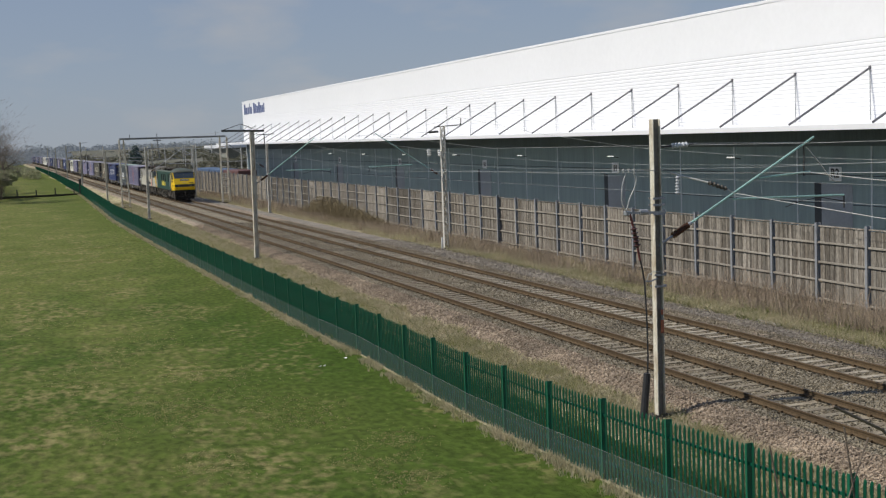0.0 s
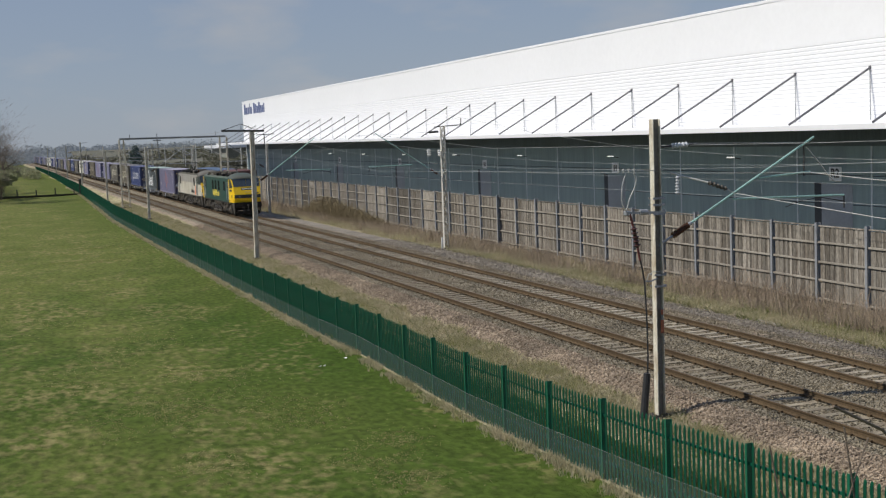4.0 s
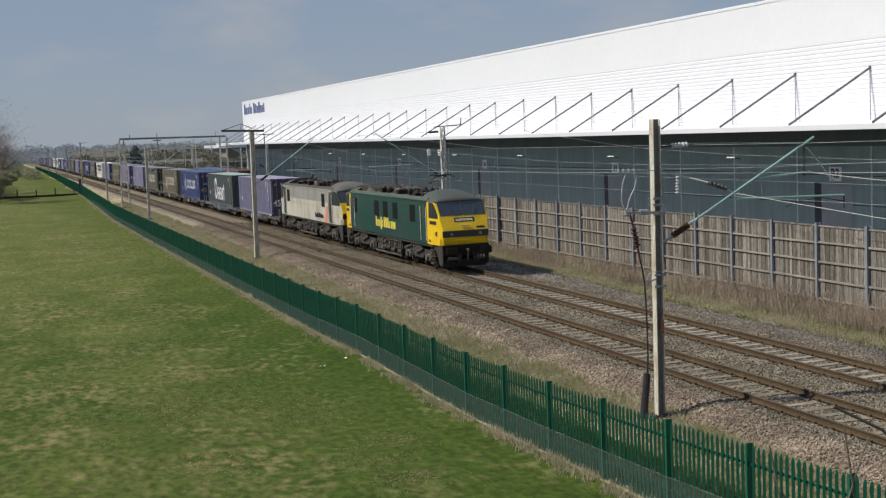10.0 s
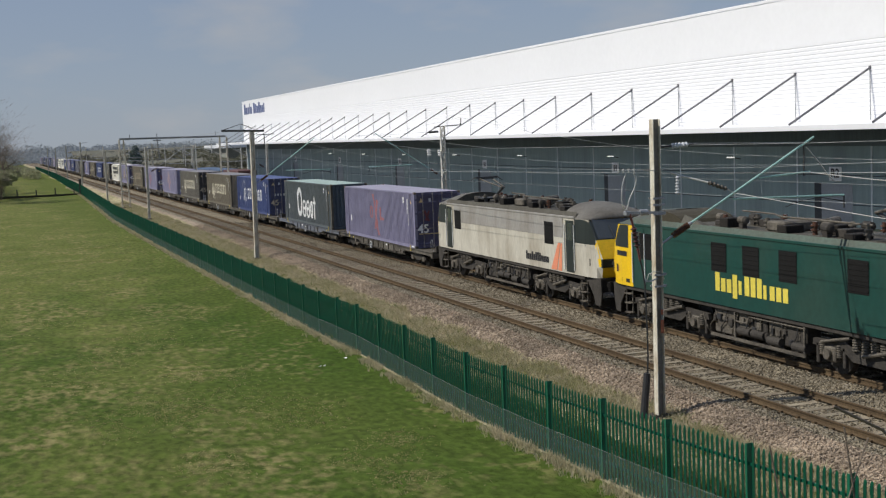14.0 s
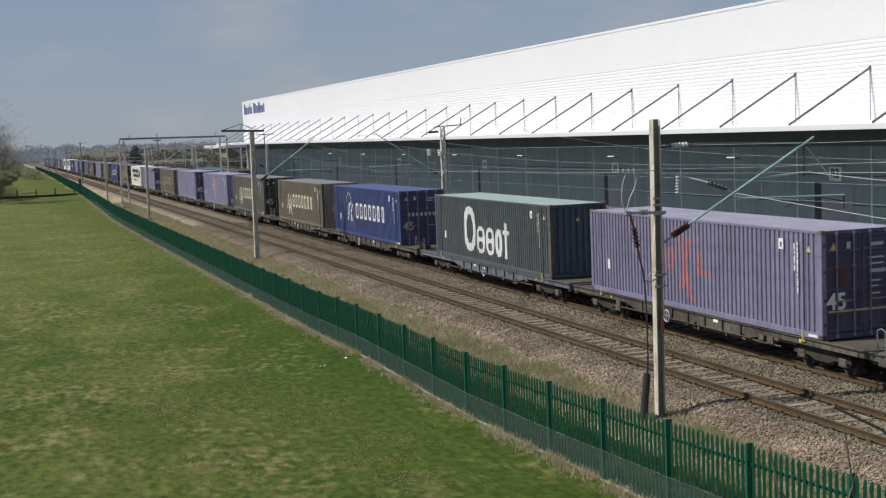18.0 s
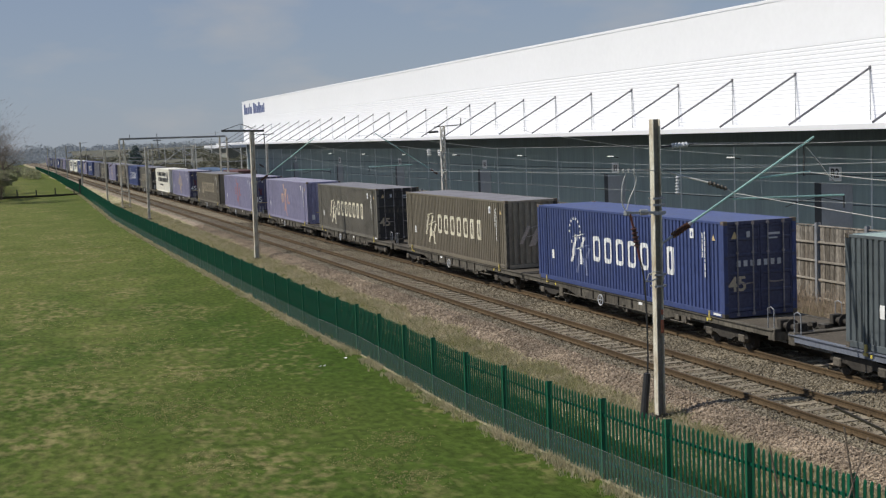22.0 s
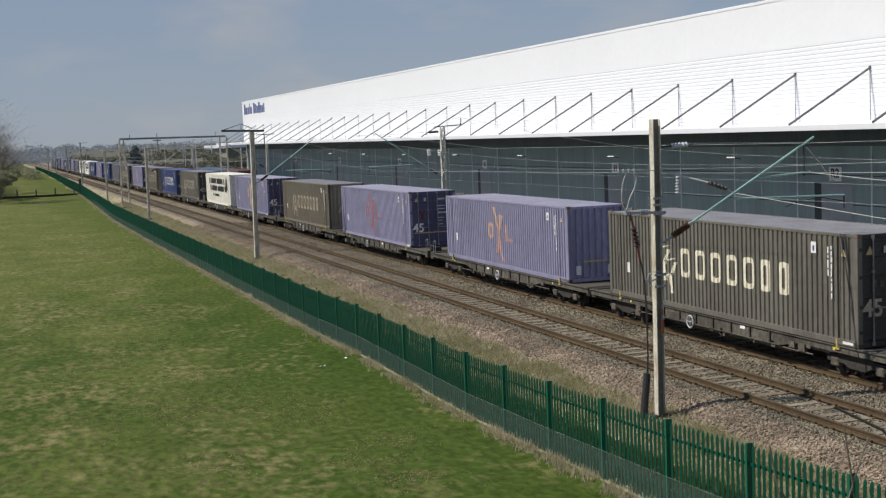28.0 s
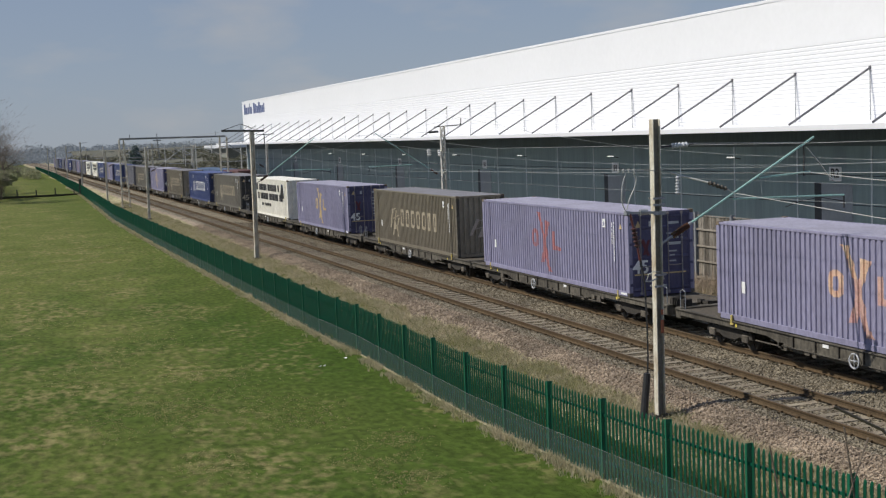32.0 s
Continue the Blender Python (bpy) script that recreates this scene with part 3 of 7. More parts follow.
sheet("cess_path", cv, cf, CESS, "grey stone cess path beside the track", "path", "structure")


def scatter(name, count, place, size, material, label, category, seed):
    """Loose stones as small uneven blocks."""
    g = np.random.default_rng(seed)
    base = np.array([(1, 0, -.3), (-.4, .9, -.3), (-.6, -.8, -.3), (.5, .5, .6), (-.7, .1, .55), (.3, -.6, .6)])
    tri = np.array([(0, 1, 3), (1, 4, 3), (1, 2, 4), (2, 5, 4), (2, 0, 5), (0, 3, 5), (3, 4, 5)])
    xyz = place(g, count)
    count = len(xyz)
    ang = g.uniform(0, math.tau, count)
    sc = size * g.uniform(0.6, 1.5, (count, 3))
    v = base[None] * sc[:, None, :]
    c, s = np.cos(ang)[:, None], np.sin(ang)[:, None]
    v = np.stack([v[..., 0] * c - v[..., 1] * s, v[..., 0] * s + v[..., 1] * c, v[..., 2]], -1) + xyz[:, None, :]
    f = tri[None] + (np.arange(count) * 6)[:, None, None]
    me = bpy.data.meshes.new(name)
    me.from_pydata(v.reshape(-1, 3).tolist(), [], f.reshape(-1, 3).tolist())
    me.materials.append(material)
    return tagged(new(name, me), label, category, "", "stuff")


def bed_place(g, n, lo=-6.5, hi=-5.0):
    x = g.uniform(lo, hi, n)
    y = 14 + 96 * g.uniform(0, 1, n) ** 1.7
    off = np.minimum(abs(x - T), abs(x))
    on_sleeper = (abs((y - 17.0 + 0.325) % 0.65 - 0.325) < 0.14) & (off < 0.9) & (g.uniform(0, 1, n) < 0.93)
    near_rail = abs(off - 0.7525) < 0.13
    keep = ~(on_sleeper | near_rail)
    x, y = x[keep], y[keep]
    n = len(x)
    z = np.interp(x, [a for a, _ in prof], [b for _, b in prof])
    return np.stack([x, y, z + g.uniform(-0.01, 0.02, n)], 1)


def cess_place(g, n):
    x, y = g.uniform(2.4, 4.6, n), 24 + 60 * g.uniform(0, 1, n) ** 1.4
    keep = x < np.array([lerp(b, CESS_EDGE) for b in y]) - 0.05
    x, y = x[keep], y[keep]
    return np.stack([x, y, -0.37 - 0.02 * (x - 2.9)], 1)


scatter("loose_ballast", 38000, bed_place, 0.032, BALLAST, "loose pinkish ballast stones on the shoulder", "stones", 1)
scatter("loose_track_ballast", 72000, lambda g, n: bed_place(g, n, -5.0, 2.6), 0.031, BALLAST_BROWN, "loose brown ballast stones between the rails", "stones", 3)
scatter("loose_cess_stone", 12000, cess_place, 0.034, CESS, "loose grey stones on the cess", "stones", 2)


def blades(name, count, place, height, material, label, category, seed, width=0.012, lean=0.5, per=5):
    """Tufts of narrow blades."""
    g = np.random.default_rng(seed)
    root = np.repeat(place(g, count), per, 0)
    n = len(root)
    root[:, :2] += g.normal(0, height * 0.22, (n, 2))
    a = g.uniform(0, math.tau, n)
    h = height * g.uniform(0.45, 1.25, n)
    side = np.stack([np.cos(a), np.sin(a), np.zeros(n)], 1) * width
    b = g.uniform(0, math.tau, n)
    tip = root + np.stack([np.cos(b) * h * lean * g.uniform(0, 1, n), np.sin(b) * h * lean * g.uniform(0, 1, n), h], 1)
    v = np.stack([root - side, root + side, tip], 1).reshape(-1, 3)
    f = np.arange(n * 3).reshape(-1, 3)
    me = bpy.data.meshes.new(name)
    me.from_pydata(v.tolist(), [], f.tolist())
    me.materials.append(material)
    return tagged(new(name, me), label, category, "", "stuff")


def on_ground(xlo, xhi, ylo, yhi, power=1.0, clump=0.0):
    def place(g, n):
        x, y = g.uniform(xlo, xhi, n), ylo + (yhi - ylo) * g.uniform(0, 1, n) ** power
        if clump:
            keep = np.array([noise.noise((a * 0.8, b * 0.35, clump)) > -0.12 for a, b in zip(x, y)])
            x, y = x[keep], y[keep]
        return np.array([(a, b, ground_z(a, b) - 0.02) for a, b in zip(x, y)])
    return place


def along_fence(lo, hi, ylo, yhi):
    def place(g, n):
        y = ylo + (yhi - ylo) * g.uniform(0, 1, n) ** 1.4
        x = np.array([lerp(b, FENCE_X) for b in y]) + g.uniform(lo, hi, n)
        return np.array([(a, b, ground_z(a, b) - 0.02) for a, b in zip(x, y)])
    return place


blades("verge_grass", 18000, on_ground(-9.4, -6.15, 10, 170, 1.4, 2.0), 0.24, STRAW, "dry straw-coloured verge grass", "grass", 11, 0.018, 1.8)
def toe_place(g, n):
    y = 10 + 160 * g.uniform(0, 1, n) ** 1.5
    edge = np.array([-6.12 + 0.30 * noise.noise((0.0, b * 0.45, 4.0)) + 0.15 * noise.noise((1.0, b * 1.7, 4.0)) + 0.35 * min(1.0, max(0.0, (b - 75) / 50)) for b in y])
    x = edge - 1.1 * abs(g.normal(0, 0.6, n))
    return np.stack([x, y, np.where(x > -6.35, np.interp(x, [a for a, _ in prof], [b for _, b in prof]), -0.54) - 0.01], 1)


blades("ballast_toe_grass", 15000, toe_place, 0.22, STRAW, "pale grass creeping onto the ballast toe", "grass", 18, 0.018, 1.8)
blades("ballast_toe_weeds", 7500, toe_place, 0.18, GREEN_BLADE, "green weeds on the ballast toe", "weeds", 19, 0.02, 1.8)
blades("verge_weeds", 7000, on_ground(-9.4, -6.5, 10, 170, 1.4, 5.0), 0.18, GREEN_BLADE, "low green weeds on the verge", "weeds", 12, 0.02, 1.8)
blades("fence_side_weeds", 7000, along_fence(0.12, 1.5, 9, 60), 0.30, FENCE_WEED, "dense green grass behind the palisade fence", "grass", 21, 0.02, 0.9)
def foot_place(g, n):
    y = 8 + 260 * g.uniform(0, 1, n) ** 1.6
    keep = np.array([noise.noise((0.0, b * 0.7, 12.0)) + 0.6 * noise.noise((0.0, b * 2.3, 13.0)) > -0.22 for b in y])
    y = y[keep]
    x = np.array([lerp(b, FENCE_X) - 0.02 - 0.10 * (1 + noise.noise((2.0, b * 0.9, 5.0))) for b in y]) - abs(g.normal(0, 0.16, len(y)))
    return np.array([(a, b, ground_z(a, b) - 0.02) for a, b in zip(x, y)])


def edge_place(g, n):
    y = 24 + 50 * g.uniform(0, 1, n) ** 1.3
    x = np.array([lerp(b, CESS_EDGE) for b in y]) - 0.12 + 1.4 * g.uniform(0, 1, n) ** 1.3
    return np.stack([x, y, -0.42 - 0.05 * (x - 3.8)], 1)


blades("cess_edge_grass", 7000, edge_place, 0.20, STRAW, "dry grass creeping over the edge of the cess", "grass", 41, 0.014, 1.6)
blades("cess_edge_weeds", 4000, edge_place, 0.15, GREEN_BLADE, "green weeds at the edge of the cess", "weeds", 42, 0.016, 1.4)
blades("fence_foot_grass", 8000, foot_place, 0.19, STRAW, "long dry grass along the fence foot", "grass", 13, 0.012, 0.9)
blades("far_verge_grass", 15000, on_ground(4.7, 8.3, 26, 190, 1.4, 3.0), 0.40, STRAW, "long dry grass below the timber fence", "grass", 14, 0.016, 1.1)
blades("far_verge_stems", 7000, on_ground(5.2, 8.35, 30, 190, 1.3, 4.0), 0.76, BRAMBLE, "brown dead stems below the timber fence", "weeds", 15, 0.012, 0.6)
blades("far_verge_weeds", 6500, on_ground(4.6, 7.6, 22, 60, 1.4, 1.0), 0.26, GREEN_BLADE, "green weeds beside the cess", "weeds", 16, 0.018, 0.8)
STRAW_SPOTS = [(-16.2, 37.5, 1.5), (-17.6, 38.5, 1.3), (-14.4, 36.4, 1.6), (-13.8, 34.0, 1.2), (-13.3, 28.9, 0.9), (-13.2, 27.0, 0.9), (-16.8, 37.0, 1.2), (-18.6, 36.4, 1.2), (-19.4, 43.5, 1.5), (-16.0, 52.5, 2.0), (-12.4, 30.5, 0.8), (-15.2, 42.0, 1.5), (-18.0, 48.0, 1.6), (-20.5, 60.0, 2.0), (-14.0, 60.0, 2.0), (-17.0, 30.5, 1.0)]


def spot_place(g, n):
    pick = g.integers(0, len(STRAW_SPOTS), n)
    c = np.array(STRAW_SPOTS)[pick]
    x, y = c[:, 0] + g.normal(0, 1, n) * c[:, 2] * 0.55, c[:, 1] + g.normal(0, 1, n) * c[:, 2] * 0.9
    keep = np.array([noise.noise((a * 0.8, b * 0.6, 21.0)) > -0.25 and a < -10.4 for a, b in zip(x, y)])
    x, y = x[keep], y[keep]
    return np.array([(a, b, ground_z(a, b) - 0.01) for a, b in zip(x, y)])


blades("dead_grass_tufts", 5200, spot_place, 0.035, DRY, "flattened dead straw tufts in the mown field", "grass", 43, 0.012, 3.0, 5)
blades("field_grass", 90000, on_ground(-34, -10.05, 22, 110, 1.9, 0.0), 0.032, GRASS_BLADE, "short blades of the mown field", "grass", 17, 0.013, 2.6, 4)

# ---- tracks ----
RAIL_SEC = [(-0.07, -0.16), (0.07, -0.16), (0.07, -0.145), (0.012, -0.12), (0.012, -0.045), (0.036, -0.035), (0.036, -0.004), (0.03, 0.0), (-0.03, 0.0), (-0.036, -0.004), (-0.036, -0.035), (-0.012, -0.045), (-0.012, -0.12), (-0.07, -0.145)]


def rail_bar(x):
    m = M()
    cuts = [-40, 1100]
    n = len(RAIL_SEC)
    pts = [(x + a, y, z) for y in cuts for a, z in RAIL_SEC]
    m.add(pts, [(i, (i + 1) % n, n + (i + 1) % n, n + i) for i in range(n)] + [tuple(range(n)), tuple(range(2 * n - 1, n - 1, -1))])
    return m


def sleeper_shape():
    m = M()
    L = 1.26
    pts = []
    for x in (-L, -0.45, 0.45, L):
        lo = 0.02 if abs(x) < 1 else 0.0
        pts += [(x, -0.145, -0.36), (x, -0.115, -0.172 - lo), (x, 0.115, -0.172 - lo), (x, 0.145, -0.36)]
    fs = [(3, 2, 1, 0), (12, 13, 14, 15)]
    for k in range(3):
        fs += [(4 * k + i, 4 * k + (i + 1) % 4, 4 * k + 4 + (i + 1) % 4, 4 * k + 4 + i) for i in range(4)]
    return m.add(pts, fs)


def clip_shape():
    m = M()
    for s in (-0.7525, 0.7525):
        for e in (-1, 1):
            m.box(s + e * 0.10 - 0.035, s + e * 0.10 + 0.035, -0.06, 0.06, -0.175, -0.125)
    return m


for tx, tint_mat, word in ((T, SLEEPER_OLD, "brown dusty"), (0.0, SLEEPER, "pale concrete")):
    track = thing("railway_track", "railway track with rusty rails on " + word + " sleepers", "railway track", kind="structure", group="railway tracks")
    for s in (-0.7525, 0.7525):
        r = part("rail", rail_bar(tx + s), RAIL, track, "rusty steel rail")
        top = M().box(tx + s - 0.024, tx + s + 0.024, -40, 1100, 0.0005, 0.003)
        part("rail_head", top, RAILTOP, r, "worn running surface")
    one, clips = sleeper_shape().data("sleeper", tint_mat), clip_shape().data("rail_clip", RAIL)
    for i in range(150):
        y = 17.0 + 0.65 * i
        sl = part("sleeper", one, tint_mat, track, at=pose(tx + rnd.uniform(-.02, .02), y, rnd.uniform(-.008, .008), 0, 0, rnd.uniform(-.6, .6)))
        part("rail_clip", clips, RAIL, sl)
    rest = M()
    for i in list(range(-40, 0)) + list(range(150, 560)):
        y = 17.0 + 0.65 * i
        rest.add([(x + tx, a + y, z) for x, a, z in sleeper_shape().v], sleeper_shape().f)
    tagged(part("sleeper_run", rest, tint_mat, track, "the further sleepers of the track"), kind="stuff")

# ---- green palisade fence ----
def pale_shape():
    m = M()
    w, d, h = 0.036, 0.015, 1.64
    sec = [(-d, -w), (d, -w * 0.45), (-d * 0.3, 0), (d, w * 0.45), (-d, w)]
    pts = [(x, y, 0.0) for x, y in sec] + [(x, y, h) for x, y in sec] + [(0, -w * 0.9, h + 0.06), (0, 0, h + 0.09), (0, w * 0.9, h + 0.06)]
    fs = [(i, i + 1, 6 + i, 5 + i) for i in range(4)] + [(5, 6, 10), (6, 7, 11, 10), (7, 8, 11), (8, 9, 12, 11)]
    m.add(pts, fs)
    return m


palisade = thing("palisade_fence", "dark green steel palisade fence with netting at its foot", "fence", kind="structure")
pale_mesh = pale_shape().data("pale", FENCE_GREEN)
post_mesh = M().box(-0.098, -0.091, -0.030, 0.030, -0.1, 1.74).box(0.028, 0.035, -0.030, 0.030, -0.1, 1.74).box(-0.091, 0.028, -0.004, 0.004, -0.1, 1.74).data("fence_post", FENCE_GREEN)
STEP = 2.753
far_pales, far_rails = M(), M()
far_posts = M()
for i in range(-3, 182):
    y0, y1 = 15.61 + STEP * i, 15.61 + STEP * (i + 1)
    x0, x1 = lerp(y0, FENCE_X), lerp(y1, FENCE_X)
    z0, z1 = fence_foot(y0), fence_foot(y1)
    if i < 70:
        part("fence_post", post_mesh, FENCE_GREEN, palisade, at=pose(x0 + 0.05, y0, z0))
    else:
        far_posts.box(x0 - 0.06, x0 + 0.10, y0 - 0.035, y0 + 0.035, z0 - 0.1, z0 + 1.75)
    for h in (0.38, 1.38):
        p, q = (x0 + 0.03, y0, z0 + h), (x1 + 0.03, y1, z1 + h)
        if i < 40:
            part("fence_rail", M().beam(p, q, 0.03, 0.05), FENCE_GREEN, palisade)
        else:
            far_rails.beam(p, q, 0.012, 0.05)
    for j in range(1, 17):
        k = j / 17
        at = (x0 + (x1 - x0) * k, y0 + (y1 - y0) * k, z0 + (z1 - z0) * k)
        if -1 <= i < 18:
            part("pale", pale_mesh, FENCE_GREEN, palisade, at=pose(at[0], at[1], at[2] + rnd.uniform(-.006, .006), rnd.uniform(-.4, .4)))
        else:
            far_pales.add([(at[0] + a, at[1] + b, at[2] + c) for a, b, c in pale_shape().v], pale_shape().f)
    if i < 60:
        net = M().add([(x0 - 0.05, y0, z0 - 0.1), (x1 - 0.05, y1, z1 - 0.1), (x1 - 0.05, y1, z1 + 0.64), (x0 - 0.05, y0, z0 + 0.64)], [(0, 1, 2, 3)])
        part("wire_netting", net, NETTING, palisade, "grey wire netting")
top_wire = M()
for i in range(-1, 12):
    y0, y1 = 15.61 + STEP * i, 15.61 + STEP * (i + 1)
    top_wire.beam((lerp(y0, FENCE_X) - 0.055, y0, fence_foot(y0) + 0.64), (lerp(y1, FENCE_X) - 0.055, y1, fence_foot(y1) + 0.64), 0.004, 0.004)
part("netting_wire", top_wire, WIRE, palisade, "pale top wire of the netting")
tagged(part("pale_run", far_pales, FENCE_GREEN, palisade, "the further pales of the fence"), kind="stuff")
tagged(part("far_fence_posts", far_posts, FENCE_GREEN, palisade, "the further posts of the fence"), kind="stuff")
part("far_fence_rail", far_rails, FENCE_GREEN, palisade)

# ---- timber acoustic fence ----
TF_X, TF_STEP, TF_Y0 = 8.4, 3.02, 38.74
timber = thing("timber_fence", "tall weathered timber barrier with galvanised posts", "fence", kind="structure")
h_post = M().box(-0.10, -0.085, -0.07, 0.07, -0.9, 2.72, 0.003).box(0.085, 0.10, -0.07, 0.07, -0.9, 2.72).box(-0.086, 0.086, -0.006, 0.006, -0.9, 2.72).data("steel_post", GALV)
board_mesh = M().box(0, 0.022, -0.077, 0.077, -0.78, 2.58, 0.004).data("board", TIMBER)
rail_mesh = M().box(-0.05, 0.0, 0.08, TF_STEP - 0.08, -0.04, 0.04, 0.006).data("fence_rail", TIMBER_RAIL)
cap_mesh = M().box(-0.02, 0.05, 0.07, TF_STEP - 0.07, -0.02, 0.03, 0.005).data("capping", TIMBER)
for i in range(-12, 96):
    y = TF_Y0 + TF_STEP * i
    part("steel_post", h_post, GALV, timber, at=pose(TF_X, y, rnd.uniform(-.02, .03)))
    top = 2.60 + rnd.uniform(-.015, .015)
    for h in (-0.20, 0.52, 1.24, 1.96):
        part("fence_rail", rail_mesh, TIMBER_RAIL, timber, at=pose(TF_X - 0.01, y, h + rnd.uniform(-.02, .02), rnd.uniform(-.3, .3)))
    part("capping", cap_mesh, TIMBER, timber, at=pose(TF_X - 0.01, y, top))
    panel = M()
    for j in range(19):
        yy = y + 0.14 + (TF_STEP - 0.28) * (j + 0.5) / 19
        dx, dz = (0.0 if j % 2 else 0.016) + rnd.uniform(-.002, .002), rnd.uniform(-.03, .0)
        if -1 <= i < 15:
            part("board", board_mesh, TIMBER, timber, at=pose(TF_X + dx, yy, dz + (0 if j % 2 else -.01), 0, 0, rnd.uniform(-1, 1)))
        else:
            panel.box(TF_X + dx, TF_X + dx + 0.022, yy - 0.077, yy + 0.077, -0.78 + dz, 2.58 + dz)
    if panel.v:
        part("board_panel", panel, TIMBER, timber, "a bay of upright boards")

# ---- warehouse ----
WX, WY0, WY1, CX = 17.9, -34.0, 211.0, 13.3
LX, SET = 18.3, 1.010
house = thing("warehouse", "very long warehouse, white above and blue-grey below a canopy", "warehouse", pose(0, 0, 0, 0.09))
WT = 12.88
z = 6.5
while z < WT - 2.50:
    zz = z + 0.21
    rib = M().add([(WX, WY0, z), (WX, WY1, z), (WX - 0.029, WY1, z + 0.045), (WX - 0.029, WY0, z + 0.045), (WX - 0.029, WY1, zz - 0.05), (WX - 0.029, WY0, zz - 0.05), (WX, WY1, zz), (WX, WY0, zz)], [(0, 1, 2, 3), (3, 2, 4, 5), (5, 4, 6, 7)])
    part("cladding_sheet", rib, WHITECLAD, house)
    z = zz
part("upper_panel", M().box(WX - 0.024, WX - 0.002, WY0, WY1, WT - 2.46, WT - 0.025), WHITECLAD, house, "smooth white upper panels")
part("wall_core", M().box(WX, WX + 0.35, WY0, WY1, 6.3, WT - 0.02), WHITECLAD, house)
part("parapet", M().box(WX - 0.06, WX + 0.45, WY0 - 0.1, WY1 + 0.1, WT - 0.02, WT + 0.16, 0.02), WHITECLAD, house)
part("flashing", M().box(WX - 0.036, WX - 0.026, WY0, WY1, WT - 2.50, WT - 2.43), WHITECLAD, house)
part("lower_wall", M().box(LX, LX + 0.3, WY0, WY1, -0.7, 6.3), GREYCLAD, house, "blue-grey flat cladding panels")
part("end_wall", M().box(WX + 0.3, WX + 80, WY1 - 0.3, WY1, -0.7, WT - 0.1), WHITECLAD, house)
part("roof", M().add([(WX + 0.3, WY0, WT - 0.1), (WX + 0.3, WY1, WT - 0.1), (WX + 40, WY1, WT + 1.4), (WX + 40, WY0, WT + 1.4), (WX + 80, WY1, WT - 0.1), (WX + 80, WY0, WT - 0.1)], [(0, 1, 2, 3), (3, 2, 4, 5)]), WHITECLAD, house)
# Shade below the canopy is put into the soffit's dark grey-green.
part("canopy", M().box(CX, WX, WY0, WY1, 6.14, 6.30).box(WX, LX + 0.1, WY0, WY1, 6.14, 6.295), SOFFIT, house, "canopy soffit, coloured dark for its shade")
part("canopy_roof", M().add([(CX - 0.02, WY0, 6.36), (WX, WY0, 6.50), (WX, WY1, 6.50), (CX - 0.02, WY1, 6.36)], [(0, 1, 2, 3)]), WHITECLAD, house)
part("canopy_fascia", M().box(CX - 0.06, CX - 0.003, WY0, WY1, 6.13, 6.38, 0.012), WHITECLAD, house, "white canopy edge")
# Overhang shade painted as a darker strip along the wall top.
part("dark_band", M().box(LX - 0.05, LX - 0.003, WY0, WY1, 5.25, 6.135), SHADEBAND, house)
BAY = 5.98
for i in range(-13, 27):
    y = 50.72 + BAY * i
    if not WY0 < y < WY1 - 1:
        continue
    s = part("strut", M().beam((WX - 0.06, y, 8.95), (CX + 0.02, y, 6.42), 0.085, 0.085), STRUT, house, "grey sloping canopy strut")
    part("hanger", M().tube((WX - 0.06, y, 9.02), (WX - 0.06, y, 6.45), 0.017, 6), GALV, s)
    part("bracket", M().box(WX - 0.10, WX - 0.02, y - 0.06, y + 0.06, 8.86, 9.06, 0.01), STRUT, s)
    part("joint_strip", M().box(LX - 0.025, LX - 0.002, y * SET - 0.05, y * SET + 0.05, -0.6, 5.25), JOINT, house)
for z in (0.9, 2.35, 3.8):
    part("panel_joint", M().box(LX - 0.008, LX - 0.002, WY0, WY1, z - 0.02, z + 0.02), DARKSTRIP, house)
for n, y in enumerate((53.4, 77.2, 101.4, 125.4, 149.5, 173.2, 29.4)):
    y *= SET
    d = part("door", M().box(LX - 0.03, LX - 0.004, y - 1.25, y + 1.25, -0.6, 3.36, 0.006), DOORGREY, house, "light grey loading door")
    # Flat dark strip drawn for the shaded reveal at one side.
    part("door_edge", M().box(LX - 0.016, LX - 0.004, y + 1.26, y + 1.85, -0.6, 3.40), DARKSTRIP, d)
    g = part("bay_sign", M().box(LX - 0.05, LX - 0.03, y - 0.42, y + 0.58, 3.50, 4.22, 0.005), SIGNWHITE, d, "white bay number sign")
    if n == 0:
        letters("R2", SIGNBLACK, g, 0.62, Matrix.Translation((LX - 0.056, y + 0.08, 3.88)) @ Matrix(((0, 0, -1, 0), (-1, 0, 0, 0), (0, 1, 0, 0), (0, 0, 0, 1))))
    else:
        part("number_bar", M().box(LX - 0.056, LX - 0.051, y + 0.12, y + 0.28, 3.68, 4.04), SIGNBLACK, g)
        part("number_bar", M().box(LX - 0.056, LX - 0.051, y - 0.15, y + 0.02, 3.68, 4.04), SIGNBLACK, g)
for y in (32.0, 47.0, 62.2, 77.0, 92.6, 107.7, 122.6, 137.5, 152.5):
    y *= SET
    w = part("wall_lamp", M().box(LX - 0.55, LX - 0.28, y, y + 0.42, 4.63, 4.69, 0.01), WALLGLOW, house, "small white wall light")
    part("lamp_arm", M().tube((LX, y - 0.15, 4.55), (LX - 0.4, y + 0.1, 4.66), 0.03, 6), DARKSTEEL, w)
yy = 209.4
